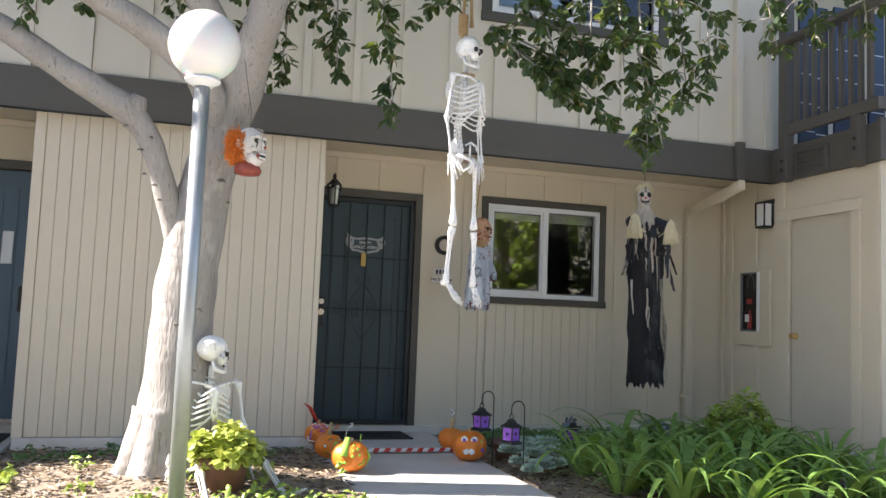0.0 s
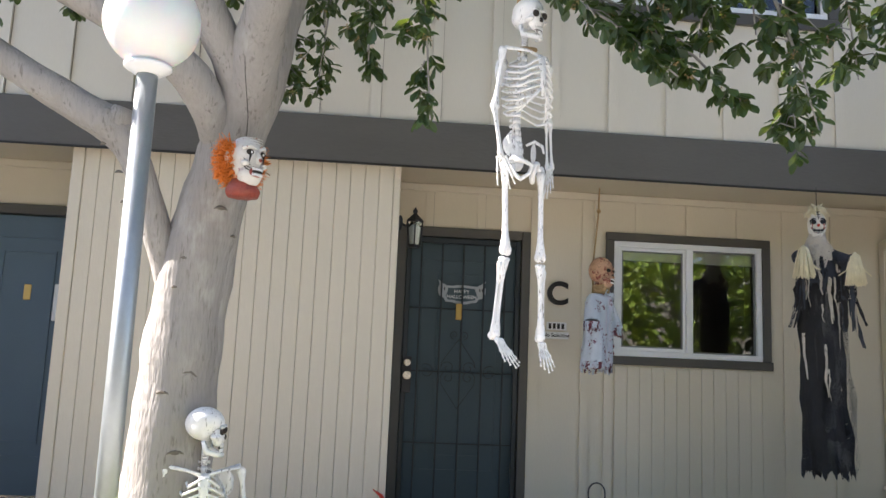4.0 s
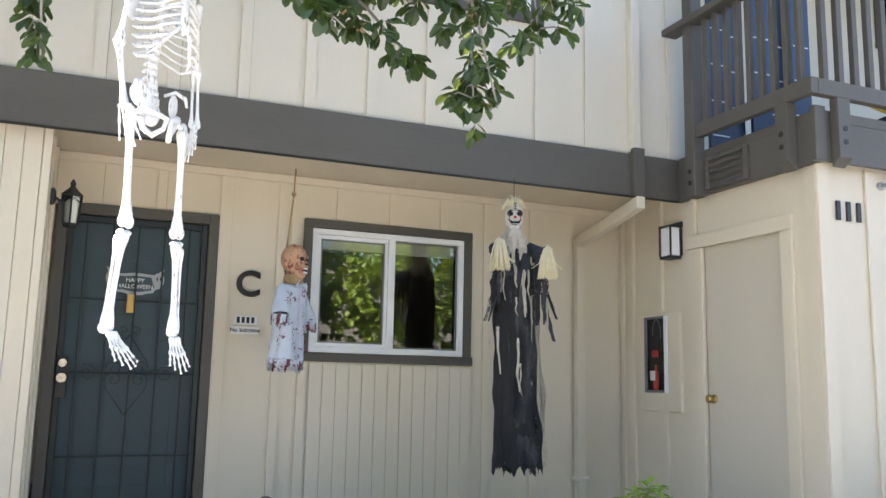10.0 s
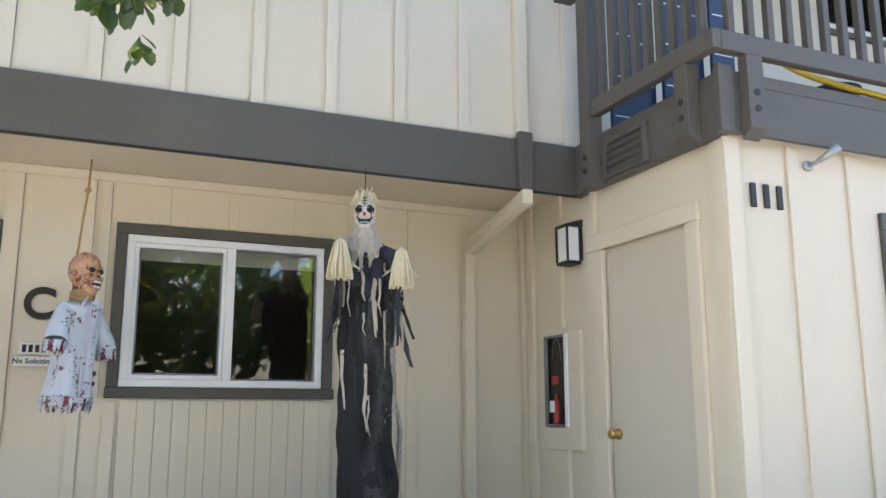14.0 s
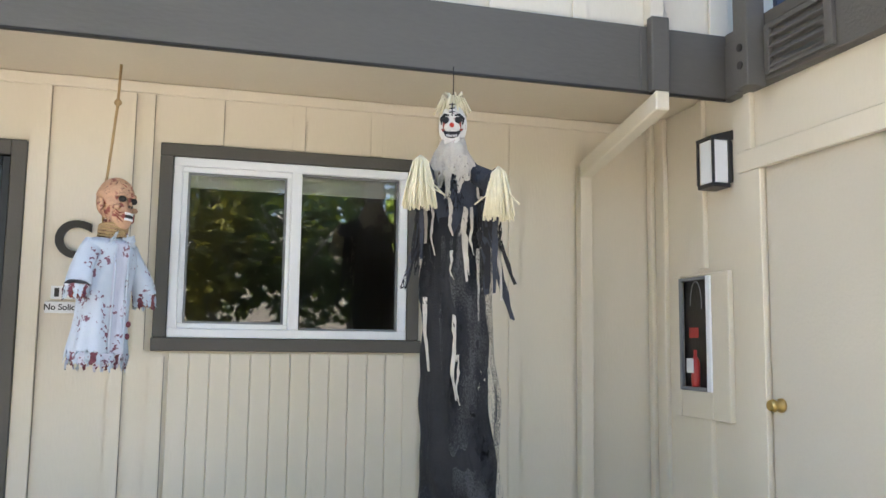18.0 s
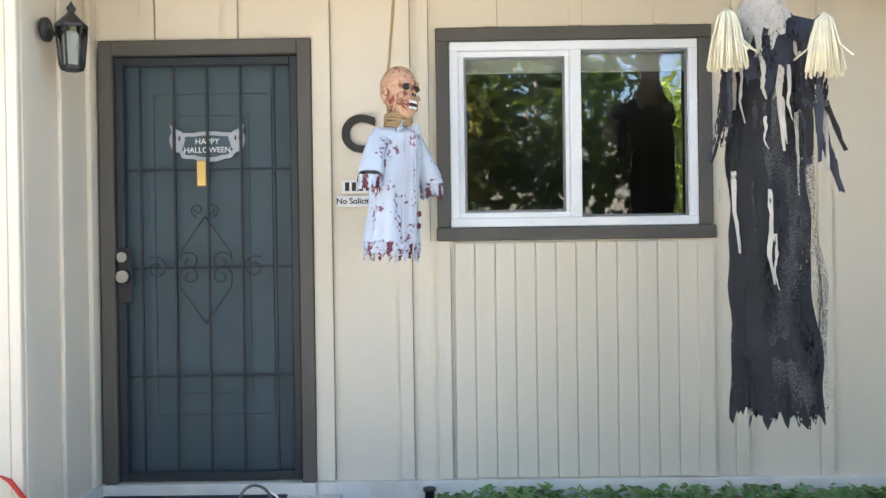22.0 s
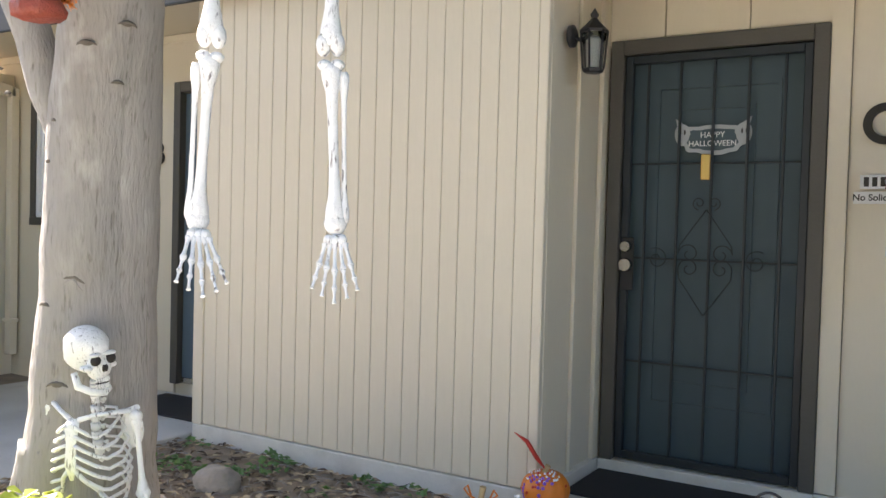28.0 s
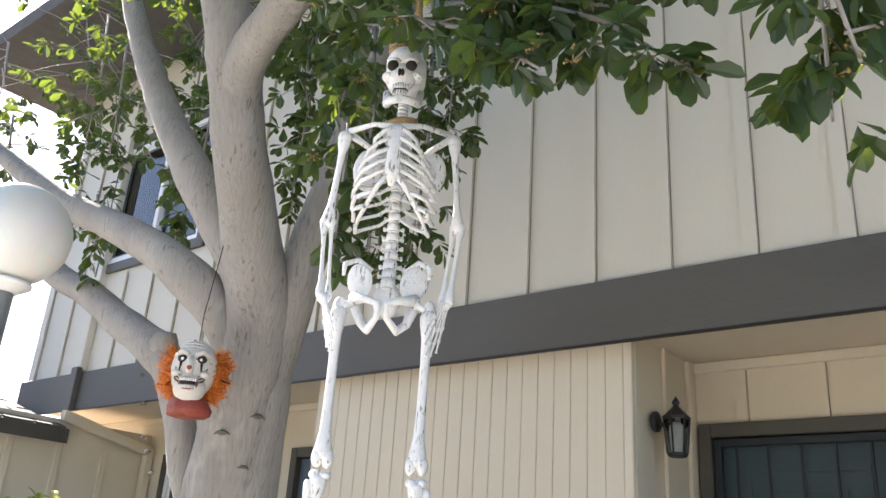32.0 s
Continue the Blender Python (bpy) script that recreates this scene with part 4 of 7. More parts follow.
bx("tag", (4.150, 7.06, 1.26), (4.152, 7.14, 1.31), M["ext_red"], cab, w=0)
bm = bmesh.new()
tube(bm, [(4.165, 7.10 + 0.05 * math.cos(a), 1.42 + 0.12 * math.sin(a)) for a in [0.3 * i for i in range(12)]], 0.0028, 6)
part("hose", bm, M["gasket"], cab)

piece_c = text_mesh("C", 0.235, 0.012, M["ink"], 0.006)
c_ob = tagged(new("letter_sign", piece_c), "dark bronze letter C screwed to the wall", "letter")
c_ob.matrix_basis = pose(1.225, YB - 0.014, 1.665, 90, 0, 0)
b_ob = tagged(new("letter_sign", text_mesh("B", 0.21, 0.012, M["ink"], 0.008)), "dark bronze letter B screwed to the wall", "letter")
b_ob.matrix_basis = pose(-3.285, YB - 0.014, 1.635, 90, 0, 0)
pl = thing("number_plate", "cream unit number plate above a notice", "sign", at=(1.22, YB, 1.4))
bx("plate", (1.145, YB - 0.026, 1.398), (1.295, YB - 0.0185, 1.458), M["paper"], pl, w=0.001)
for i in range(4):
    bx("bar", (1.160 + i * 0.032, YB - 0.028, 1.408), (1.180 + i * 0.032, YB - 0.0262, 1.448), M["ink"], pl, w=0)
ns = thing("notice_plate", "white plate lettered No Soliciting", "sign", at=(1.22, YB, 1.35))
bx("plate", (1.122, YB - 0.026, 1.334), (1.312, YB - 0.0185, 1.386), M["paper"], ns, w=0.001)
tx = piece("lettering", text_mesh("No Soliciting", 0.038, 0.0006, M["ink"], 0.0008), ns)
tx.matrix_basis = pose(1.217, YB - 0.027, 1.360, 90, 0, 0)
num = thing("address_bars", "three dark metal number plates on the storage wall", "sign", at=(4.45, 5.56, 2.14))
for i in range(3):
    bx("bar", (4.352 + i * 0.083, 5.560, 2.055), (4.388 + i * 0.083, 5.5735, 2.175), M["ink"], num)
spot = thing("spot_light", "small grey swivel spotlight on the storage wall", "lamp", at=(4.74, 5.57, 2.33))
bm = bmesh.new()
tube(bm, [(4.735, 5.573, 2.30), (4.735, 5.555, 2.30), (4.735, 5.553, 2.30)], [0.026, 0.026, 0.014], 12)
part("base", bm, M["pole"], spot)
bm = bmesh.new()
tube(bm, [(4.735, 5.553, 2.30), (4.74, 5.52, 2.305), (4.75, 5.50, 2.315)], 0.012, 8)
part("joint", bm, M["pole"], spot)
bm = bmesh.new()
tube(bm, [(4.745, 5.505, 2.31), (4.77, 5.47, 2.335), (4.80, 5.42, 2.37)], [0.014, 0.018, 0.022], 12)
part("head", bm, M["pole"], spot)

# ---- halloween sign on the door ----
hs = thing("door_sign", "grey metal sign lettered Happy Halloween between two plain shapes", "sign", at=(0.5, YB + 0.0160, 1.63))


def plate_shape(name, pts, y, d, material, parent, label=""):
    """A flat cut shape of thickness d standing on the door."""
    bm = bmesh.new()
    f = [bm.verts.new((x, y, z)) for x, z in pts]
    g = [bm.verts.new((x, y + d, z)) for x, z in pts]
    bm.faces.new(f)
    bm.faces.new(g[::-1])
    for i in range(len(f)):
        j = (i + 1) % len(f)
        bm.faces.new((f[j], f[i], g[i], g[j]))
    return part(name, bm, material, parent, label)


M["sign_pale"] = mat("pale sign enamel", (0.40, 0.42, 0.43), 0.5, var=0.08, scale=20)
rim = []
for k in range(48):
    a = 2 * math.pi * k / 48
    w = 1 + 0.05 * math.cos(8 * a) + 0.04 * math.cos(5 * a + 1)
    c, s = math.cos(a), math.sin(a)
    rim.append((0.51 + 0.135 * w * math.copysign(abs(c) ** 0.6, c), 1.632 + 0.068 * w * math.copysign(abs(s) ** 0.6, s)))
plate_shape("plate", rim, YB + 0.0160, 0.005, M["sign_pale"], hs, "pale grey wavy plate")
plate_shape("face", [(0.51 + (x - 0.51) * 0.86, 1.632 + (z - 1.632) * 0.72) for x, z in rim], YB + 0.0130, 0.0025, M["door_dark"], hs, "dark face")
for sx in (-1, 1):
    cx = 0.51 + sx * 0.142
    head = [(cx + sx * 0.036 * math.cos(a) * (1 + 0.15 * math.sin(a)), 1.655 + 0.052 * math.sin(a)) for a in [k * math.pi / 12 for k in range(24)]]
    plate_shape("side_shape", head, YB + 0.0110, 0.004, M["sign_pale"], hs, "pale round shape")
    plate_shape("side_tip", [(cx - sx * 0.012, 1.70), (cx + sx * 0.024, 1.695), (cx + sx * 0.034, 1.735), (cx + sx * 0.016, 1.722)], YB + 0.0112, 0.004, M["sign_pale"], hs)
    for e in (-0.008, 0.012):
        plate_shape("dot", [(cx + e + 0.0045 * math.cos(a), 1.668 + 0.013 * math.sin(a)) for a in [k * math.pi / 6 for k in range(12)]], YB + 0.0092, 0.001, M["ink"], hs)
for s, z, size in (("HAPPY", 1.652, 0.038), ("HALLOWEEN", 1.612, 0.037)):
    t_ob = piece("lettering", text_mesh(s, size, 0.0006, M["paper"], 0.0002), hs)
    t_ob.matrix_basis = pose(0.51, YB + 0.0120, z, 90, 0, 0)

# ---- globe lamp ----
gl = thing("garden_lamp", "white globe lamp on a tall grey steel pole", "lamp", at=(-0.998, 4.42, 0))
bm = bmesh.new()
tube(bm, [(-0.998, 4.42, -0.03), (-0.998, 4.42, 2.065)], 0.038, 20)
part("pole", bm, M["pole"], gl)
bm = bmesh.new()
lathe(bm, [(0.044, 2.058), (0.048, 2.063), (0.075, 2.078), (0.085, 2.085), (0.085, 2.095), (0.07, 2.098)], (-0.998, 4.42, 0), 24)
part("collar", bm, M["white"], gl)
bm = bmesh.new()
blob(bm, (-0.998, 4.42, 2.262), 0.172, 40, 24)
part("globe", bm, M["globe"], gl, "slightly dusty white globe")
bm = bmesh.new()
lathe(bm, [(0.10, -0.05), (0.10, 0.015), (0.06, 0.03)], (-0.998, 4.42, 0), 20)
part("foot", bm, M["pole"], gl)


# ---- tree ----
def limb(bm, pts, r0, r1, seg=14, knots=0):
    """A tapering, slightly uneven limb through pts."""
    P = [Vector(p) for p in pts]
    fine = []
    for i in range(len(P) - 1):
        p0, p1, p2, p3 = P[max(i - 1, 0)], P[i], P[i + 1], P[min(i + 2, len(P) - 1)]
        for k in range(6):
            t = k / 6
            fine.append(0.5 * ((2 * p1) + (p2 - p0) * t + (2 * p0 - 5 * p1 + 4 * p2 - p3) * t * t + (3 * p1 - p0 - 3 * p2 + p3) * t ** 3))
    fine.append(P[-1])
    n = len(fine) - 1
    if isinstance(r0, (list, tuple)):
        base = [r0[min(i // 6, len(r0) - 2)] * (1 - (i % 6) / 6) + r0[min(i // 6, len(r0) - 2) + 1] * (i % 6) / 6 for i in range(n)] + [r0[-1]]
    else:
        base = [r0 + (r1 - r0) * i / n for i in range(n + 1)]
    rr = [q * (1 + 0.06 * noise.noise(c * 5)) for q, c in zip(base, fine)]
    rings = tube(bm, fine, rr, seg)
    for ring in rings:
        for v in ring:
            v.co += Vector((noise.noise(v.co * 7), noise.noise(v.co * 7 + Vector((5, 0, 0))), 0)) * 0.010
    return fine


tree = thing("garden_tree", "smooth grey barked tree with forked limbs and glossy leaves", "tree", at=(-1.05, 5.38, 0))
bm = bmesh.new()
limb(bm, [(-1.04, 5.41, -0.08), (-1.035, 5.41, 0.15), (-1.025, 5.41, 0.55), (-1.02, 5.41, 1.0), (-0.975, 5.39, 1.5), (-0.895, 5.36, 1.9), (-0.80, 5.30, 2.2), (-0.73, 5.15, 2.46), (-0.66, 4.99, 2.75), (-0.66, 4.85, 3.20), (-0.79, 4.72, 3.90), (-0.74, 4.57, 4.80)],
     [0.30, 0.25, 0.192, 0.168, 0.154, 0.136, 0.128, 0.114, 0.102, 0.095, 0.075, 0.045], 0, 32)
limb(bm, [(-1.01, 5.46, 0.0), (-1.0, 5.46, 0.55), (-0.99, 5.46, 1.0), (-0.945, 5.445, 1.5), (-0.875, 5.41, 1.9), (-0.80, 5.37, 2.2)], [0.19, 0.165, 0.152, 0.140, 0.122, 0.09], 0, 22)
for a, l in ((3.4, 0.30), (4.3, 0.28), (5.2, 0.30), (0.2, 0.26), (2.4, 0.26), (1.2, 0.2)):
    c0, s0 = math.cos(a), math.sin(a)
    limb(bm, [(-1.05 + 0.09 * c0, 5.41 + 0.09 * s0, 0.40), (-1.06 + 0.18 * c0, 5.41 + 0.18 * s0, 0.12), (-1.06 + (0.2 + l * 0.35) * c0, 5.41 + (0.2 + l * 0.35) * s0, -0.06)], 0.13, 0.05, 10)
part("trunk", bm, M["bark"], tree)
BOUGHS = [
    ([(-1.02, 5.42, 1.18), (-1.07, 5.38, 1.40), (-1.135, 5.33, 1.60), (-1.20, 5.30, 1.80), (-1.275, 5.28, 1.97), (-1.385, 5.27, 2.10), (-1.53, 5.27, 2.18), (-1.75, 5.25, 2.30), (-2.02, 5.22, 2.46), (-2.40, 5.18, 2.64), (-3.30, 5.05, 3.25)], [0.09, 0.078, 0.068, 0.062, 0.066, 0.082, 0.080, 0.074, 0.068, 0.062, 0.035], 0),
    ([(-0.86, 5.36, 1.95), (-0.92, 5.24, 2.17), (-1.03, 5.12, 2.33), (-1.26, 5.06, 2.49), (-1.58, 5.02, 2.65), (-2.10, 4.96, 2.90), (-3.10, 4.80, 3.55)], [0.09, 0.090, 0.084, 0.078, 0.07, 0.058, 0.035], 0),
    ([(-0.79, 5.30, 2.18), (-0.84, 5.19, 2.40), (-1.05, 5.07, 2.76), (-1.41, 5.05, 3.23), (-1.84, 5.05, 3.87), (-2.14, 5.0, 4.60)], [0.09, 0.09, 0.08, 0.07, 0.055, 0.03], 0),
    ([(-0.67, 5.02, 2.70), (-0.60, 4.90, 2.98), (-0.36, 4.83, 3.12), (0.0, 4.72, 3.10), (0.45, 4.64, 2.98), (1.2, 4.56, 3.12), (2.2, 4.5, 3.3), (3.4, 4.5, 3.5)], [0.085, 0.085, 0.072, 0.064, 0.054, 0.042, 0.03, 0.018], 0),
    ([(-0.91, 5.38, 1.75), (-0.80, 5.40, 2.08), (-0.71, 5.40, 2.36), (-0.66, 5.44, 2.70), (-0.54, 5.53, 3.30), (-0.34, 5.66, 4.20)], [0.09, 0.092, 0.088, 0.08, 0.066, 0.04], 0),
]
limb_paths = []
for pts, r0, r1 in BOUGHS:
    bm = bmesh.new()
    limb_paths.append(limb(bm, pts, r0, r1))
    part("limb", bm, M["bark"], tree)
sr = random.Random(5)


def scar(x, y, z, a, rr, w):
    """A lid shaped scar where a shoot once grew."""
    turn = Vector((math.cos(a), math.sin(a), 0)).to_track_quat("X", "Z").to_matrix()
    c = Vector((x + rr * math.cos(a), y + rr * math.sin(a), z))
    bm = bmesh.new()
    pts = []
    for t in (-1, -0.75, -0.4, 0, 0.4, 0.75, 1):
        bend = rr - rr * math.cos(w * t / rr)
        pts.append(c + turn @ Vector((-bend, w * t, 0.35 * w * (1 - t * t) - 0.01)))
    tube(bm, pts, [0.001, 0.004, 0.006, 0.007, 0.006, 0.004, 0.001], 6)
    blob(bm, c + turn @ Vector((-0.006, 0, -0.004)), (0.009, w * 0.55, w * 0.22), 10, 6, 0, turn)
    part("bark_scar", bm, M["scar"], tree)


AXIS = ((0.3, -1.03, 5.41, 0.190), (0.7, -1.023, 5.41, 0.172), (1.0, -1.02, 5.41, 0.163), (1.3, -0.993, 5.398, 0.156), (1.5, -0.975, 5.39, 0.151), (1.7, -0.935, 5.375, 0.143), (1.9, -0.895, 5.36, 0.135), (2.05, -0.848, 5.33, 0.131))
for k in range(14):
    z = 0.45 + 0.115 * k + sr.uniform(-0.03, 0.03)
    lo = max(q for q in AXIS if q[0] <= max(z, 0.3))
    scar(lo[1] + 0.25 * (z - lo[0]) * (z > 1.3), lo[2] - 0.15 * (z - lo[0]) * (z > 1.3), z, -0.9 + sr.uniform(-1.3, 0.9), lo[3] - 0.002, sr.uniform(0.014, 0.042))
for z, x, y in ((1.60, -1.18, 5.28), (1.74, -1.235, 5.265), (1.87, -1.285, 5.26), (2.0, -1.33, 5.262), (1.68, -1.21, 5.27), (1.95, -1.31, 5.26)):
    scar(x, y, z, -1.3 + sr.uniform(-1.0, 1.0), 0.083, sr.uniform(0.014, 0.024))


def wrinkled_scar(z, a, w):
    """A wide wrinkle with ridges fanning out above and below."""
    lo = max(q for q in AXIS if q[0] <= z)
    rr = lo[3] - 0.001
    for k in range(7):
        bm = bmesh.new()
        dz = (k - 3) * 0.016
        span = w * (1 - 0.10 * abs(k - 3)) * sr.uniform(0.6, 1.0)
        pts = []
        for t in (-1, -0.6, -0.2, 0.2, 0.6, 1):
            b = a + span * t / rr
            pts.append((lo[1] + rr * math.cos(b), lo[2] + rr * math.sin(b), z + dz * (0.5 + abs(t)) + sr.uniform(-0.004, 0.004)))
        tube(bm, pts, [0.001, 0.004, 0.006, 0.006, 0.004, 0.001], 6)
        part("bark_wrinkle", bm, M["scar"] if k % 2 else M["bark"], tree)


wrinkled_scar(1.02, -1.05, 0.085)
wrinkled_scar(1.22, -0.75, 0.055)
wrinkled_scar(1.54, -1.2, 0.06)
bm = bmesh.new()
tube(bm, [(-1.36, 5.26, 2.08), (-1.335, 5.25, 2.15), (-1.325, 5.245, 2.182)], [0.070, 0.056, 0.040], 14)
part("cut_stub", bm, M["bark"], tree)


class LeafSet:
    """Gathers many small folded leaves into one mesh."""

    def __init__(self):
        self.v, self.f = [], []

    def leaf(self, p, d, up, length, width):
        d = d.normalized()
        s = d.cross(up)
        if s.length < 1e-3:
            s = d.cross(Vector((1, 0, 0)))
        s.normalize()
        n = s.cross(d)
        b = len(self.v)
        c = n * width
        q = [p, p + d * length * 0.30 + s * width * 0.50 + c * 0.12, p + d * length * 0.62 + s * width * 0.98 + c * 0.18, p + d * length * 0.88 + s * width * 0.66 - c * 0.05, p + d * length - c * 0.35,
             p + d * length * 0.88 - s * width * 0.66 - c * 0.05, p + d * length * 0.62 - s * width * 0.98 + c * 0.18, p + d * length * 0.30 - s * width * 0.50 + c * 0.12, p + d * length * 0.5 - c * 0.08]
        self.v += [tuple(x) for x in q]
        self.f += [(b + i, b + i + 1, b + 8) for i in range(7)] + [(b + 7, b, b + 8)]

    def rosette(self, p, axis, n, length, width, r):
        axis = axis.normalized()
        a = axis.cross(Vector((0.3, 0.2, 1)))
        a.normalize()
        b = axis.cross(a)
        t0 = r.random() * 6.28
        for i in range(n):
            t = t0 + i * 2.4
            d = axis * r.uniform(0.15, 1.0) + (a * math.cos(t) + b * math.sin(t)) * 0.9 + Vector((0, 0, -0.35))
            k = r.uniform(0.7, 1.15)
            self.leaf(p - axis * r.uniform(0, length * 0.8), d, Vector((r.uniform(-.4, .4), r.uniform(-.4, .4), 1)), length * k, width * k)

    def make(self, name, material, parent=None):
        me = bpy.data.meshes.new(name)
        me.from_pydata(self.v, [], self.f)
        me.materials.append(material)
        ob = new(name, me)
        return attach(ob, parent)


crown = LeafSet()
berries = bmesh.new()
twigs = bmesh.new()


def spray(a, b, spread, n, r, size=0.078):
    """A leafy shoot hanging from a to b with side twigs that end in rosettes."""
    a, b = Vector(a), Vector(b)
    tube(twigs, [a, a.lerp(b, 0.5) + Vector((0.02, 0.02, 0.03)), b], [0.008, 0.006, 0.003], 5)
    for i in range(n):
        t = (i + 0.6) / n
        c = a.lerp(b, t)
        off = Vector((r.gauss(0, 1), r.gauss(0, 1), r.gauss(-0.2, 0.7))) * spread * (1.1 - 0.75 * t)
        e = c + off
        if i % 2 == 0:
            tube(twigs, [c, c.lerp(e, 0.6) + Vector((0, 0, 0.02)), e], [0.004, 0.003, 0.002], 4)
        if i % 3 == 0 and size < 0.09:
            for q in range(9):
                s = e + Vector((r.uniform(-1, 1), r.uniform(-1, 1), r.uniform(-0.6, 1))) * 0.022
                tube(berries, [e, s], 0.0009, 3)
                blob(berries, s, 0.0034, 5, 4)
        crown.rosette(e, off * 0.6 + (b - a).normalized() * 0.06 + Vector((0, 0, -0.02)), r.randint(6, 9), size, size * 0.27, r)


lr = random.Random(11)
SPRAYS = [((-0.05, 4.90, 2.95), (0.06, 4.86, 2.10), 0.10, 24), ((-0.28, 5.25, 3.3), (-0.22, 5.2, 2.40), 0.10, 26), ((0.50, 4.56, 2.60), (1.00, 4.48, 2.22), 0.055, 18), ((0.85, 4.55, 2.50), (1.30, 4.52, 2.12), 0.06, 20), ((0.75, 4.62, 2.95), (0.92, 4.5, 2.40), 0.08, 12), ((1.4, 4.5, 2.6), (1.56, 4.46, 2.02), 0.09, 14), ((0.3, 4.7, 2.98), (0.30, 4.72, 2.72), 0.13, 12),
          ((1.15, 4.60, 3.12), (1.12, 4.56, 2.34), 0.15, 26), ((1.45, 4.62, 3.15), (1.50, 4.52, 1.97), 0.13, 44), ((1.70, 4.62, 3.2), (1.80, 4.58, 2.30), 0.16, 30), ((1.90, 4.62, 3.2), (1.98, 4.60, 2.48), 0.13, 18),
          ((1.3, 4.6, 3.1), (1.35, 4.55, 2.45), 0.16, 24), ((2.3, 4.6, 3.3), (2.45, 4.6, 2.78), 0.14, 16), ((2.7, 4.6, 3.4), (2.75, 4.6, 2.85), 0.16, 20), ((3.1, 4.6, 3.5), (3.15, 4.6, 3.0), 0.15, 16), ((0.8, 4.6, 3.1), (0.78, 4.5, 2.75), 0.12, 12),
          ((-0.8, 5.75, 3.9), (-0.70, 5.75, 2.45), 0.22, 60), ((-0.45, 5.8, 3.6), (-0.50, 5.8, 2.50), 0.18, 40), ((-1.2, 5.7, 4.2), (-1.15, 5.65, 2.8), 0.24, 40), ((-0.3, 5.7, 4.0), (-0.2, 5.65, 3.0), 0.22, 40),
          ((-2.4, 5.3, 4.2), (-2.5, 5.4, 2.9), 0.22, 36), ((-2.0, 5.55, 4.3), (-1.95, 5.5, 3.1), 0.20, 44), ((-2.7, 5.3, 4.4), (-2.6, 5.3, 3.3), 0.22, 34), ((-1.62, 5.45, 3.5), (-1.66, 5.4, 2.70), 0.10, 20),
          ((-3.9, 5.2, 4.6), (-3.8, 5.2, 3.8), 0.3, 30), ((0.55, 4.64, 2.66), (1.10, 4.60, 2.40), 0.05, 14), ((0.7, 4.6, 2.75), (1.2, 4.55, 2.55), 0.07, 16), ((-3.4, 5.9, 5.0), (-3.5, 6.1, 4.2), 0.3, 26), ((-4.4, 5.9, 5.4), (-4.5, 6.1, 4.7), 0.35, 30), ((-2.9, 5.0, 3.6), (-2.8, 5.0, 2.75), 0.15, 20), ((-1.9, 5.1, 2.9), (-1.95, 5.15, 2.5), 0.08, 8)]
for a, b, s, n in SPRAYS:
    spray(a, b, s, n, lr)
# the crown above the view: unseen sprays added to shade walkway and walls
for i in range(170):
    cx, cy = lr.uniform(-2.2, 3.6), lr.uniform(2.4, 6.3)
    cz = lr.uniform(3.7, 5.6)
    if (cx + 0.4) ** 2 / 18 + (cy - 4.4) ** 2 / 5 + (cz - 4.4) ** 2 / 2.2 < 1.0:
        spray((cx, cy, cz), (cx + lr.uniform(-.3, .3), cy + lr.uniform(-.3, .3), cz - 0.4), 0.22, 14, lr, 0.10)
part("twig_growth", twigs, M["bark"], tree)["kind"] = "stuff"
crown.make("crown", M["leaf"], tree)["kind"] = "stuff"
M["berry"] = mat("tan berry", (0.36, 0.25, 0.10), 0.6, var=0.3, scale=40)
part("berry_growth", berries, M["berry"], tree)["kind"] = "stuff"


# ---- plastic skeletons, each one plain mesh ----
def bone(bm, a, b, r, knob=1.5, mi=0, mid=0.72):
    a, b = Vector(a), Vector(b)
    pts = [a.lerp(b, t) for t in (0, 0.035, 0.09, 0.18, 0.34, 0.66, 0.82, 0.91, 0.965, 1)]
    tube(bm, pts, [r * knob * 0.75, r * knob, r * knob * 0.92, r * (0.55 + 0.3 * knob) * 0.9, r * mid, r * mid, r * (0.55 + 0.3 * knob) * 0.9, r * knob * 0.92, r * knob, r * knob * 0.75], 8, mi)


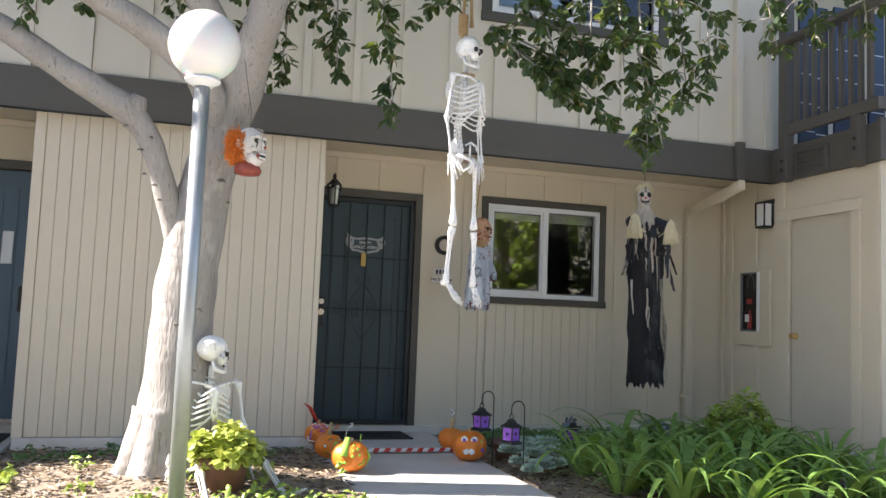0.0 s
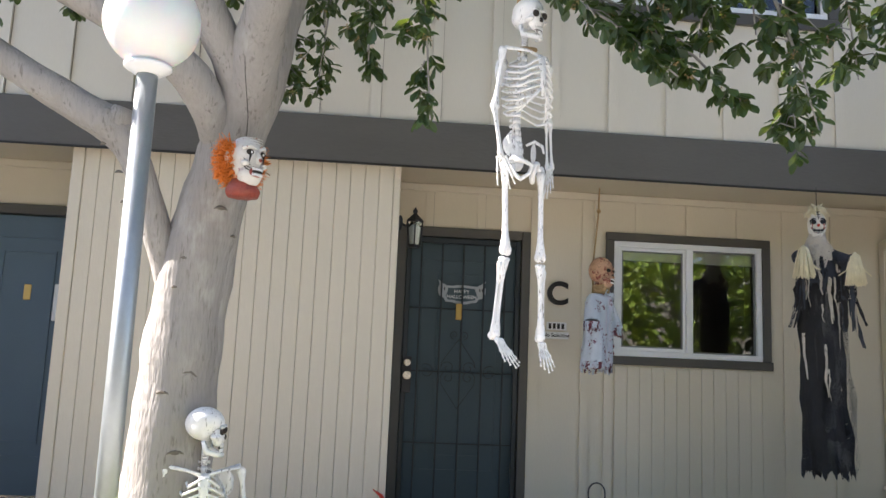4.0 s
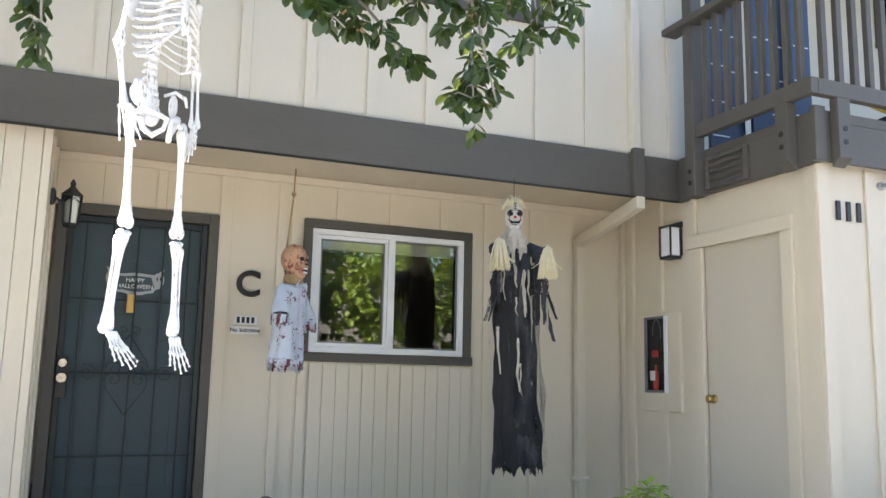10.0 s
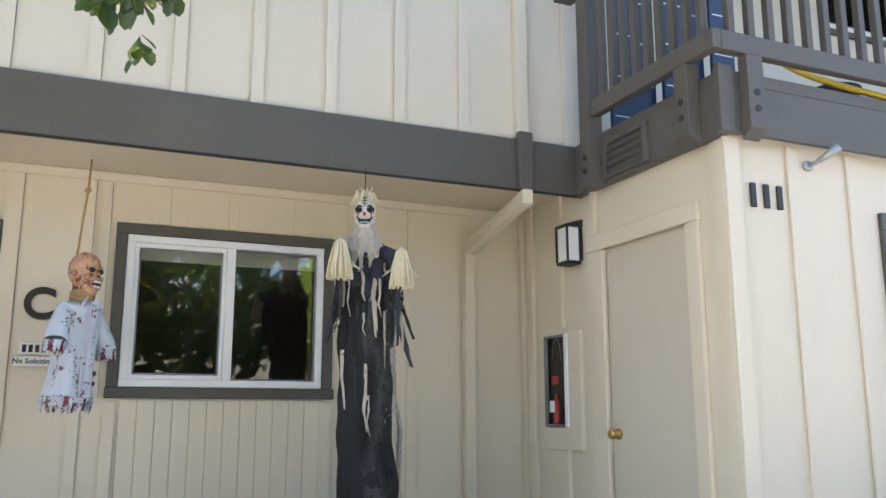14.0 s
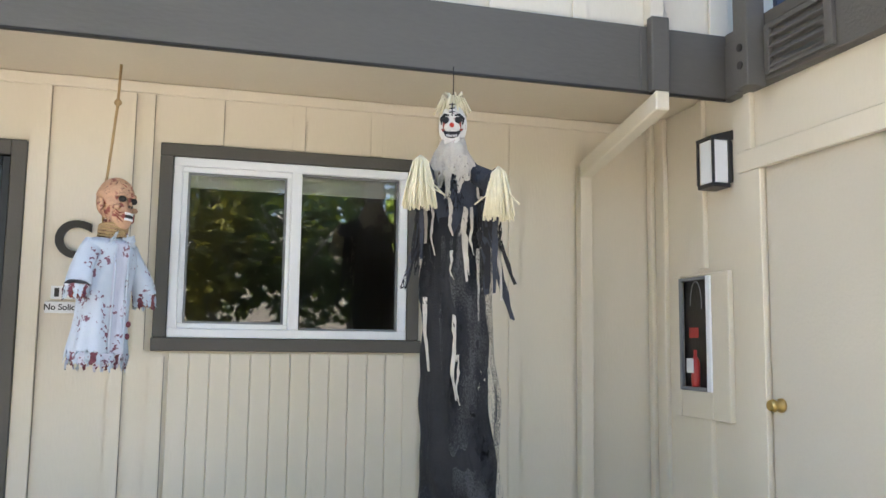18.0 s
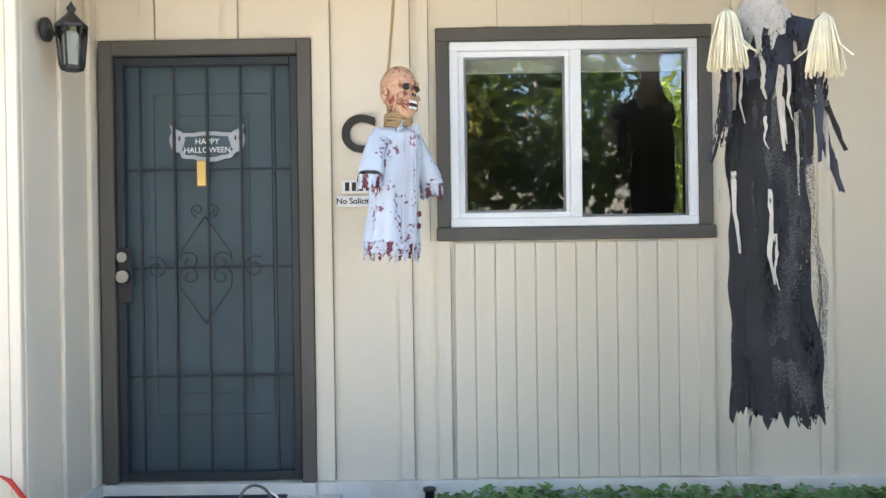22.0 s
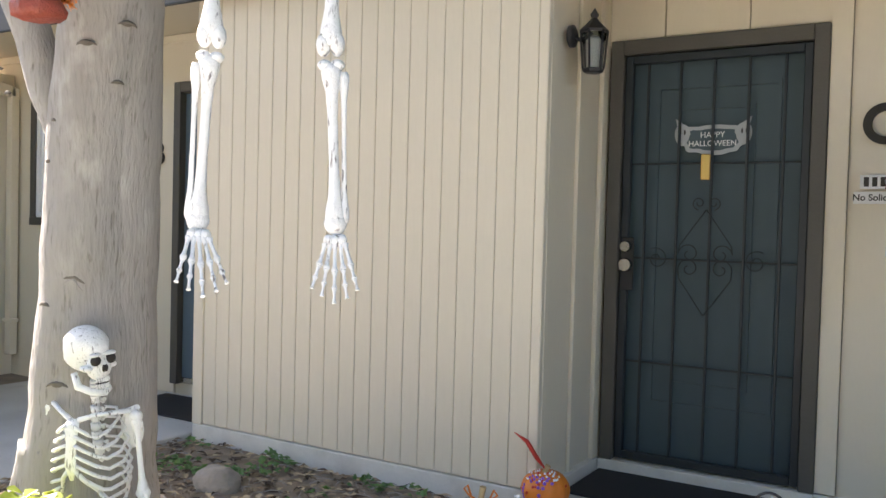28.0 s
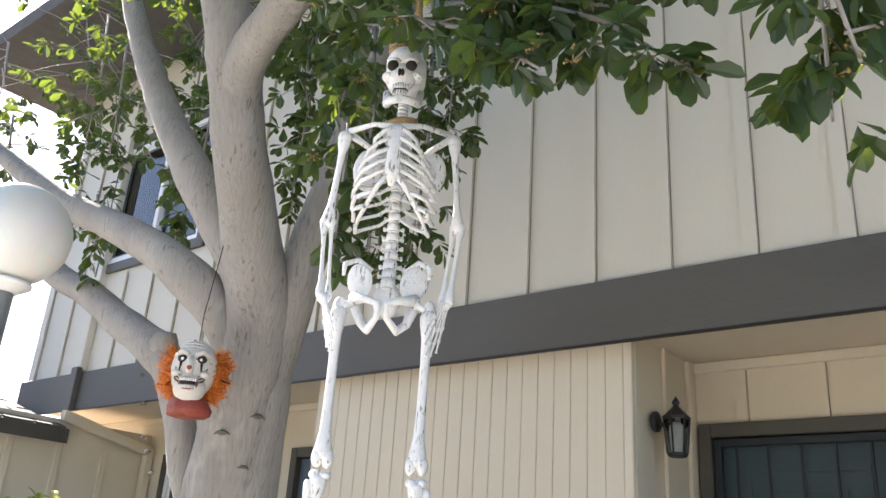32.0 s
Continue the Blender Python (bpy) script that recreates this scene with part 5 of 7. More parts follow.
def skull(bm, c, turn):
    """Cranium, brow, cheekbones, jaw and teeth about c."""
    def at(x, y, z):
        return Vector(c) + turn @ Vector((x, y, z))

    def cranium(n):
        k = 1.0
        if n.y < -0.2 and n.z < 0.1:
            k -= 0.16 * min(1, (0.1 - n.z) * 2)
        if abs(n.x) > 0.6 and -0.3 < n.z < 0.2:
            k -= 0.06
        return k
    blob(bm, at(0, 0.012, 0.02), (0.066, 0.086, 0.074), 22, 16, 0, turn, cranium)
    blob(bm, at(0, -0.048, -0.030), (0.042, 0.030, 0.045), 14, 10, 0, turn)
    for s in (-1, 1):
        blob(bm, at(0.043 * s, -0.045, -0.030), (0.018, 0.026, 0.011), 10, 6, 0, turn)
        blob(bm, at(0.026 * s, -0.068, 0.012), (0.023, 0.012, 0.008), 10, 6, 0, turn)
        blob(bm, at(0.027 * s, -0.0705, -0.006), (0.0175, 0.012, 0.0165), 12, 8, 1, turn)
        blob(bm, at(0.0045 * s, -0.0785, -0.032), (0.0055, 0.006, 0.012), 8, 6, 1, turn)
        tube(bm, [at(0.052 * s, 0.004, -0.048), at(0.047 * s, -0.008, -0.092), at(0.030 * s, -0.050, -0.106), at(0, -0.070, -0.110)], [0.010, 0.013, 0.012, 0.013], 8)
    blob(bm, at(0, -0.062, -0.080), (0.024, 0.010, 0.006), 10, 6, 1, turn)
    for i in range(7):
        for zz in (-0.070, -0.089):
            a = (i - 3) * 0.0072
            blob(bm, at(a, -0.072 + 14 * a * a, zz), (0.0034, 0.004, 0.0085), 6, 5, 0, turn)


def fan(bm, w, d, side, n, length, r, mi=0):
    """Finger or toe bones from w along d."""
    w, d, side = Vector(w), Vector(d).normalized(), Vector(side).normalized()
    for i in range(n):
        k = (i - (n - 1) / 2) / ((n - 1) / 2)
        dd = (d + side * 0.28 * k).normalized()
        ln = length * (1.0 - 0.22 * abs(k - 0.1))
        p0 = w + side * 0.020 * k
        p1, p2, p3 = p0 + dd * ln * 0.48, p0 + dd * ln * 0.76, p0 + dd * ln
        bone(bm, p0, p1, r, 1.35)
        bone(bm, p1, p2, r * 0.85, 1.35)
        bone(bm, p2, p3, r * 0.7, 1.3)


def skeleton(name, m, legs, arms, head_turn, label, size=(1, 1, 1), neck=0.0):
    """A ribbed torso with limbs; legs and arms give joints in the skeleton's own axes, facing -y, pelvis at the origin."""
    bm = bmesh.new()
    for i in range(17):
        t = i / 16
        z = 0.04 + 0.45 * t
        y = 0.035 + 0.02 * math.sin(t * 5.5)
        rr = 0.021 - 0.007 * t
        tube(bm, [(0, y, z - 0.010), (0, y, z + 0.010)], rr, 10)
        tube(bm, [(0, y, z - 0.016), (0, y, z - 0.010)], rr * 0.75, 8)
        bone(bm, (-0.034 + 0.008 * t, y + 0.012, z), (0.034 - 0.008 * t, y + 0.012, z), 0.005)
        bone(bm, (0, y, z), (0, y + 0.035, z - 0.014), 0.006)
    for i in range(8):
        z = 0.462 - 0.0325 * i
        w = (0.070, 0.094, 0.108, 0.116, 0.120, 0.119, 0.113, 0.104)[i]
        low = max(0, i - 4)
        for s in (-1, 1):
            end = (s * 0.014, -0.099, 0.438 - 0.031 * i) if not low else (s * (0.018 + 0.026 * low), -0.098 + 0.019 * low, 0.294 - 0.036 * low)
            side = (s * w, -0.012 + 0.004 * i, z - 0.058)
            pts = [(s * 0.012, 0.045, z), (s * w * 0.45, 0.078, z - 0.010), (s * w * 0.86, 0.055, z - 0.034), side, (s * w * 0.90, -0.055, z - 0.066)]
            p4 = Vector(pts[-1])
            if i < 7:
                pts += [tuple(p4.lerp(Vector(end), 0.4) + Vector((s * 0.016, -0.012, -0.004))), tuple(p4.lerp(Vector(end), 0.75) + Vector((s * 0.006, -0.010, 0.0))), end]
            tube(bm, pts, [0.0050] * 3 + [0.0062] * (len(pts) - 3), 7)
    for s in (-1, 1):
        tube(bm, [(0.010 * s, -0.100, 0.30), (0.038 * s, -0.092, 0.268), (0.064 * s, -0.066, 0.232), (0.088 * s, -0.045, 0.195), (0.098 * s, -0.02, 0.178)], [0.008, 0.0075, 0.007, 0.006, 0.004], 7)
    tube(bm, [(0, -0.080, 0.455), (0, -0.092, 0.435), (0, -0.099, 0.38), (0, -0.104, 0.31), (0, -0.100, 0.265)], [0.020, 0.028, 0.019, 0.022, 0.008], 10, flat=0.35)
    for s in (-1, 1):
        tube(bm, [(0.015 * s, -0.080, 0.452), (0.07 * s, -0.058, 0.468), (0.15 * s, 0.0, 0.474)], [0.009, 0.007, 0.009], 7)
        blob(bm, (0.095 * s, 0.072, 0.39), (0.045, 0.008, 0.066), 12, 8)
        tube(bm, [(0.06 * s, 0.075, 0.44), (0.155 * s, 0.02, 0.478)], [0.007, 0.011], 6)
        sh = Vector((0.162 * s, 0.005, 0.455))
        el, wr, hd = (Vector((p[0] * s, p[1], p[2])) for p in arms)
        blob(bm, sh, 0.021, 10, 8)
        bone(bm, sh, el, 0.0125, 1.5)
        bone(bm, el + Vector((0.010 * s, 0, 0)), wr + Vector((0.010 * s, -0.006, 0)), 0.0085, 1.6)
        bone(bm, el + Vector((-0.010 * s, 0.006, 0)), wr + Vector((-0.010 * s, 0.006, 0)), 0.0075, 1.5)
        blob(bm, el, (0.024, 0.02, 0.02), 10, 8)
        blob(bm, wr, (0.019, 0.013, 0.016), 8, 6)
        fan(bm, wr, hd - wr, (0.35 * s, 1, 0), 5, 0.155, 0.0048)
        ili = Matrix.Rotation(0.45 * s, 3, "Z") @ Matrix.Rotation(0.45 * s, 3, "Y")
        blob(bm, (0.076 * s, 0.014, 0.040), (0.040, 0.005, 0.052), 16, 12, 0, ili, lambda n: 1 - 0.12 * max(0.0, n.z * n.x * s * -1))
        tube(bm, [(0.045 * s, 0.03, 0.075), (0.085 * s, 0.016, 0.098), (0.118 * s, -0.004, 0.078), (0.118 * s, -0.014, 0.045)], [0.006, 0.008, 0.008, 0.005], 7)
        tube(bm, [(0.085 * s, 0.0, -0.012), (0.045 * s, -0.045, -0.028), (0.010 * s, -0.055, -0.040), (0.014 * s, -0.045, -0.075), (0.040 * s, -0.015, -0.100), (0.062 * s, 0.010, -0.075), (0.078 * s, 0.005, -0.035)], [0.017, 0.010, 0.011, 0.009, 0.012, 0.012, 0.016], 8)
        hip = Vector((0.085 * s, 0.0, -0.022))
        kn, an, toe = (Vector((p[0] * s, p[1], p[2])) for p in legs[0 if s < 0 else 1])
        gt = hip + Vector((0.038 * s, 0.004, -0.018))
        bone(bm, hip, gt, 0.013, 1.3)
        blob(bm, gt, (0.018, 0.017, 0.03), 10, 8)
        bone(bm, gt, kn, 0.0175, 1.35)
        shin = (an - kn).normalized()
        side = Vector((1, 0, 0)) - shin * shin.x
        for o in (-1, 1):
            blob(bm, kn + side * 0.014 * o - shin * 0.004, (0.016, 0.021, 0.024), 10, 8)
            blob(bm, kn + side * 0.013 * o + shin * 0.036, (0.016, 0.018, 0.011), 10, 8)
        bone(bm, kn + shin * 0.035, an, 0.0145, 1.5)
        bone(bm, kn + shin * 0.05 + side * 0.026 * s, an + side * 0.018 * s, 0.007, 1.6)
        blob(bm, an, (0.024, 0.024, 0.024), 10, 8)
        fwd = (toe - an).normalized()
        blob(bm, an - fwd * 0.018 + shin * 0.022, (0.018, 0.024, 0.020), 10, 8)
        for q in (-1, 0, 1):
            blob(bm, an + fwd * 0.035 + side * 0.013 * q, (0.012, 0.013, 0.012), 8, 6)
        fan(bm, an + fwd * 0.042, fwd, side, 5, (toe - an).length - 0.03, 0.0056)
    blob(bm, (0, 0.045, 0.0), (0.040, 0.022, 0.050), 12, 10)
    for i in range(3 + int(neck / 0.012)):
        tube(bm, [(0, 0.02, 0.50 + 0.012 * i), (0, 0.018, 0.508 + 0.012 * i)], 0.016, 10)
    skull(bm, (0, -0.005, 0.605 + neck), head_turn)
    ob = solid(name, bm, [M["bone"], M["socket"]], label, "skeleton decoration")
    ob.matrix_basis = m @ Matrix.Diagonal((*size, 1))
    return ob


skeleton("hanging_skeleton", pose(0.440, 4.695, 1.91, 0, 0, 37),
         [((0.120, -0.01, -0.425), (0.145, 0.012, -0.775), (0.115, -0.085, -0.91)), ((0.120, -0.005, -0.43), (0.138, 0.0, -0.775), (0.14, -0.055, -0.92))],
         [(0.185, 0.02, 0.205), (0.165, -0.01, -0.02), (0.13, -0.03, -0.14)], Matrix.Rotation(-0.05, 3, "Z"), "white plastic skeleton hanging from a rope under the tree", (0.87, 0.9, 0.92), 0.048)
skeleton("seated_skeleton", pose(-0.845, 5.31, 0.118, 4, 0, 14),
         [((0.12, -0.33, 0.07), (0.14, -0.62, -0.08), (0.16, -0.74, 0.02)), ((0.22, -0.24, 0.10), (0.30, -0.52, -0.08), (0.33, -0.64, 0.0))],
         [(0.20, -0.02, 0.22), (0.22, -0.10, 0.03), (0.23, -0.20, -0.06)], Matrix.Rotation(1.32, 3, "Z"), "ivory plastic skeleton seated against the tree trunk", neck=0.036)

# noose
noose = thing("noose_rope", "tan rope noose tied to the tree limb", "rope", at=(0.42, 4.65, 2.6))
bm = bmesh.new()
for i in range(8):
    z = 2.610 + 0.015 * i
    tube(bm, [(0.404 + 0.021 * math.cos(a), 4.70 + 0.021 * math.sin(a), z + 0.003 * math.sin(a)) for a in [k * math.pi / 6 for k in range(13)]], 0.0085, 7, cap=False)
part("coil", bm, M["rope"], noose)
bm = bmesh.new()
tube(bm, [(0.40, 4.70, 2.49), (0.40, 4.70, 2.7), (0.41, 4.68, 2.9), (0.42, 4.66, 3.02)], 0.009, 8)
tube(bm, [(0.44, 4.70, 2.98), (0.45, 4.71, 2.85), (0.455, 4.71, 2.72), (0.46, 4.72, 2.66)], [0.008, 0.008, 0.010, 0.014], 8)
part("rope", bm, M["rope"], noose)
bm = bmesh.new()
tube(bm, [(0.44 + 0.034 * math.cos(a), 4.70 + 0.034 * math.sin(a), 2.375 + 0.008 * math.sin(a)) for a in [k * math.pi / 9 for k in range(19)]], 0.009, 7, cap=False)
part("loop", bm, M["rope"], noose)
bm = bmesh.new()
for k in range(3):
    tube(bm, [(0.39 + 0.03 * k + 0.058 * math.cos(a) * 0, 4.64 + 0.07 * math.cos(a), 2.99 + 0.07 * math.sin(a)) for a in [j * math.pi / 7 for j in range(15)]], 0.011, 7, cap=False)
part("limb_wrap", bm, M["rope"], noose)


# ---- hanging figures, each one plain mesh ----
M["lining"] = mat("black cloth lining", (0.016, 0.016, 0.018), 0.9, var=0.3, scale=12, fine=160, bump=0.4)
def cloth(bm, rings, seg=36, mi=0, ragged=0.0, folds=7, depth=0.06, seed=1, thick=0.004):
    """A hanging tube of cloth: rings of (centre, rx, ry); folds deepen towards the foot, whose edge is ragged."""
    r = random.Random(seed)
    ph = [r.random() * 6.28 for _ in range(3)]
    rag = [r.uniform(-1, 1) * ragged for _ in range(seg)]
    rows = []
    n = len(rings) - 1
    for i, (c, rx, ry) in enumerate(rings):
        t = i / n
        row = []
        for k in range(seg):
            a = 2 * math.pi * k / seg
            f = 1 + depth * (0.3 + t) * (math.sin(folds * a + ph[0] + t * 0.7) + 0.6 * math.sin((folds + 4) * a + ph[1] - t))
            z = c[2] + (rag[k] * t if i == n else 0)
            row.append(bm.verts.new((c[0] + rx * math.cos(a) * f, c[1] + ry * math.sin(a) * f, z)))
        rows.append(row)
    for a, b in zip(rows, rows[1:]):
        for k in range(seg):
            f = bm.faces.new((a[k], b[k], b[(k + 1) % seg], a[(k + 1) % seg]))
            f.smooth, f.material_index = True, mi
    f = bm.faces.new(rows[0])
    f.material_index = mi


def rag(bm, pts, w, mi, seed=0, across=(1, 0, 0)):
    """A torn ribbon of cloth: uneven width, frayed edges, crumpled."""
    r = random.Random(seed)
    pts = [Vector(q) for q in pts]
    fine = []
    for i in range(len(pts) - 1):
        for k in range(4):
            fine.append(pts[i].lerp(pts[i + 1], k / 4))
    fine.append(pts[-1])
    ax = Vector(across).normalized()
    rows = []
    n = len(fine) - 1
    for i, c in enumerate(fine):
        k = w * (1 - 0.65 * (i / n) ** 2)
        q = []
        for j in (-1, -0.3, 0.4, 1):
            q.append(bm.verts.new(c + ax * j * k * r.uniform(0.55, 1.2) + Vector((r.uniform(-.2, .2), r.uniform(-.45, .45), r.uniform(-.2, .2))) * w))
        rows.append(q)
    for u, v in zip(rows, rows[1:]):
        for j in range(3):
            f = bm.faces.new((u[j], v[j], v[j + 1], u[j + 1]))
            f.smooth, f.material_index = True, mi


def crumple(bm, first, amount, scale, seed=0):
    """Wrinkles the vertices made since first."""
    bm.verts.ensure_lookup_table()
    o = Vector((seed * 3.1, seed * 1.7, 0))
    for v in bm.verts[first:]:
        q = Vector((v.co.x * scale, v.co.y * scale, v.co.z * scale * 0.6)) + o
        v.co += Vector((noise.noise(q), noise.noise(q + Vector((7, 0, 0))), 0.4 * noise.noise(q + Vector((0, 9, 0))))) * amount


def between(rings, k):
    """Fills k steps between the rings of a hanging cloth."""
    out = []
    for (c0, x0, y0), (c1, x1, y1) in zip(rings, rings[1:]):
        for i in range(k):
            t = i / k
            out.append((tuple(p + (q - p) * t for p, q in zip(c0, c1)), x0 + (x1 - x0) * t, y0 + (y1 - y0) * t))
    return out + [rings[-1]]


bm = bmesh.new()
r2 = random.Random(4)


def gaunt(n):
    k = 1.0
    if n.y < -0.25:
        k -= 0.10 * max(0.0, 1 - abs(n.z + 0.15) * 3)
    if abs(n.x) > 0.55 and n.z < 0.1:
        k -= 0.10
    return k * (1 + 0.025 * noise.noise(n * 5))


# mask head
blob(bm, (0, 0.012, 0.025), (0.070, 0.088, 0.092), 30, 22, 0, None, gaunt)
blob(bm, (0, -0.036, -0.055), (0.046, 0.046, 0.062), 18, 14, 0)
for s in (-1, 1):
    blob(bm, (0.068 * s, 0.018, -0.012), (0.010, 0.018, 0.030), 10, 8, 0)
    blob(bm, (0.029 * s, -0.066, 0.014), (0.0175, 0.014, 0.0135), 12, 8, 3)
    blob(bm, (0.029 * s, -0.074, 0.013), (0.007, 0.005, 0.007), 8, 6, 2)
    blob(bm, (0.044 * s, -0.054, -0.022), (0.016, 0.020, 0.012), 10, 8, 0)
    tube(bm, [(0.012 * s, -0.074, 0.030), (0.030 * s, -0.070, 0.036), (0.050 * s, -0.052, 0.026)], [0.006, 0.008, 0.005], 8, 0)
    for k in range(3):
        tube(bm, [(0.050 * s, -0.052, -0.03 - 0.012 * k), (0.040 * s, -0.066, -0.048 - 0.010 * k), (0.022 * s, -0.076, -0.040 - 0.022 * k)], [0.001, 0.0035, 0.001], 5, 2)
    tube(bm, [(0.008 * s, -0.066, 0.05 + 0.01), (0.014 * s, -0.060, 0.072), (0.030 * s, -0.050, 0.082)], [0.001, 0.003, 0.001], 5, 2)
    for k in range(2):
        tube(bm, [(0.035 * s, -0.012 - 0.02 * k, -0.06), (0.030 * s, -0.010 - 0.016 * k, -0.17)], [0.012, 0.016], 8, 0)
tube(bm, [(0, -0.072, 0.022), (0, -0.084, -0.008), (0, -0.080, -0.018)], [0.005, 0.008, 0.006], 8, 0)
for s in (-1, 1):
    blob(bm, (0.006 * s, -0.086, -0.016), (0.005, 0.005, 0.007), 8, 6, 3)
blob(bm, (0, -0.072, -0.058), (0.029, 0.014, 0.020), 14, 8, 2)
blob(bm, (0, -0.081, -0.058), (0.022, 0.008, 0.010), 12, 6, 3)
for i in range(7):
    for zz in (-0.046, -0.070):
        u = (i - 3) * 0.0062
        blob(bm, (u, -0.085 + 9 * u * u, zz), (0.0029, 0.003, 0.0065), 6, 5, 4)
# neck, wound with cord
tube(bm, [(0, 0.01, -0.07), (0, 0.015, -0.20)], [0.040, 0.046], 14, 0)
for k in range(5):
    tube(bm, [(0.054 * math.cos(a), 0.004 + 0.058 * math.sin(a), -0.094 - 0.011 * k + 0.004 * math.sin(a * 2 + k)) for a in [j * math.pi / 8 for j in range(17)]], 0.006, 6, 5, cap=False)
tube(bm, [(0, 0.062, -0.11), (-0.01, 0.075, 0.02), (-0.012, 0.062, 0.15), (-0.02, 0.04, 0.44), (-0.025, 0.04, 0.62)], 0.006, 6, 5)
blob(bm, (-0.02, 0.04, 0.45), 0.016, 8, 6, 5)
# torn shirt over a tee
v0 = len(bm.verts)
f0 = len(bm.faces)
cloth(bm, between([((0, 0.01, -0.145), 0.048, 0.045), ((0, 0.01, -0.158), 0.095, 0.062), ((0, 0.01, -0.178), 0.140, 0.078), ((0, 0.01, -0.215), 0.152, 0.084), ((0, 0.01, -0.34), 0.138, 0.084), ((0, 0.01, -0.48), 0.145, 0.090), ((0, 0.01, -0.60), 0.155, 0.098), ((0, 0.01, -0.645), 0.158, 0.10)], 3), 84, 1, 0.036, 5, 0.028, 3)
crumple(bm, v0, 0.016, 14, 2)
bm.faces.ensure_lookup_table()
for f in bm.faces[f0:]:
    c = f.calc_center_median()
    if c.y < -0.03 and -0.040 < c.x < 0.034 and c.z < -0.16:
        f.material_index = 7
        for v in f.verts:
            if -0.034 < v.co.x < 0.028:
                v.co.y = max(v.co.y, -0.068)
for s, ex in ((-1, -0.043), (1, 0.037)):
    tube(bm, [(ex, -0.062, -0.175), (ex, -0.080, -0.30), (ex * 1.05, -0.086, -0.48), (ex * 1.1, -0.095, -0.62)], 0.004, 6, 1)
    rag(bm, [(0.020 * s, -0.048, -0.140), (0.045 * s, -0.062, -0.150), (0.075 * s, -0.060, -0.175)], 0.026, 1, 3 + s, (0.2, -0.3, 1))
    v0 = len(bm.verts)
    tube(bm, [(0.10 * s, 0.01, -0.195), (0.150 * s, 0.0, -0.235), (0.180 * s, -0.012, -0.29), (0.200 * s, -0.022, -0.335), (0.212 * s, -0.030, -0.37)], [0.044, 0.046, 0.048, 0.052, 0.055], 20, 1, cap=False)
    crumple(bm, v0, 0.016, 18, 5 + s)
    for k in range(16):
        a = k * 0.393
        q = Vector((0.212 * s + 0.052 * math.cos(a), -0.030 + 0.052 * math.sin(a), -0.365))
        rag(bm, [q, q + Vector((0.006 * s, 0, -0.03)), q + Vector((0.008 * s, -0.004, -0.045 - 0.02 * r2.random()))], 0.013, 1 if k % 3 else 6, 80 + k, (-math.sin(a), math.cos(a), 0))
    for k in range(9):
        q = Vector((0.208 * s + r2.uniform(-.03, .03), -0.03 + r2.uniform(-.03, .03), -0.36))
        rag(bm, [q, q + Vector((0.004, 0, -0.03)), q + Vector((0.008 * s, 0, -0.055))], 0.014, 2, 120 + k)
for k in range(30):
    a = k * 0.2094
    q = Vector((0.155 * math.cos(a), 0.01 + 0.098 * math.sin(a), -0.625))
    rag(bm, [q, q + Vector((0, 0, -0.03)), q + Vector((r2.uniform(-.01, .01), 0, -0.045 - 0.03 * r2.random()))], 0.016, (1, 7, 1, 6)[k % 4], 160 + k, (-math.sin(a), math.cos(a), 0))
for z in (-0.50, -0.55):
    blob(bm, (0.072, -0.082, z), (0.015, 0.006, 0.013), 10, 6, 6)
for v in bm.verts:
    if v.co.z < -0.13:
        v.co.x *= 1 - 0.2 * min(1, (-0.13 - v.co.z) / 0.06)
zombie = solid("hanging_zombie_dummy", bm, [M["flesh"], M["shirt"], M["wound"], M["socket"], M["bone"], M["rope"], M["blood"], M["tee"]],
               "bald latex headed dummy in a torn blood stained blue shirt", "halloween dummy")
zombie.matrix_basis = pose(1.445, 7.165, 1.783, 0, 4, 46)

bm = bmesh.new()
r3 = random.Random(9)
# stitched mask
blob(bm, (0, 0, 0), (0.060, 0.072, 0.092), 22, 16, 0, None, lambda n: (1 - (0.10 if n.y < -0.4 else 0)) * (1 + 0.02 * noise.noise(n * 6)))
blob(bm, (0, -0.022, -0.070), (0.036, 0.042, 0.046), 14, 10, 0)
for s in (-1, 1):
    blob(bm, (0.026 * s, -0.056, 0.012), (0.017, 0.012, 0.015), 10, 8, 1)
    tube(bm, [(0.012 * s, -0.066, 0.030), (0.030 * s, -0.062, 0.034), (0.048 * s, -0.046, 0.020), (0.044 * s, -0.050, -0.006)], [0.003, 0.006, 0.005, 0.002], 6, 1)
    tube(bm, [(0.034 * s, -0.058, 0.0), (0.037 * s, -0.056, -0.026)], [0.005, 0.001], 6, 6)
    tube(bm, [(0.036 * s, -0.052, -0.030), (0.044 * s, -0.044, -0.024)], [0.007, 0.003], 6, 6)
tube(bm, [(-0.034, -0.050, -0.034), (-0.02, -0.062, -0.048), (0, -0.066, -0.052), (0.02, -0.062, -0.048), (0.034, -0.050, -0.034)], [0.004, 0.013, 0.016, 0.013, 0.004], 8, 1)
for i in range(7):
    u = (i - 3) * 0.0068
    for zz, k in ((-0.038, 1), (-0.060, -1)):
        blob(bm, (u, -0.079 + 10 * u * u, zz + 4 * u * u), (0.0026, 0.003, 0.006), 6, 4, 0)
blob(bm, (0, -0.070, -0.012), 0.0105, 8, 6, 4)
for k in range(3):
    tube(bm, [(-0.012, -0.064, 0.044 + 0.016 * k), (0.012, -0.064, 0.046 + 0.016 * k)], 0.0024, 5, 1)
tube(bm, [(0, -0.066, 0.028), (0, -0.055, 0.086)], 0.0024, 5, 1)
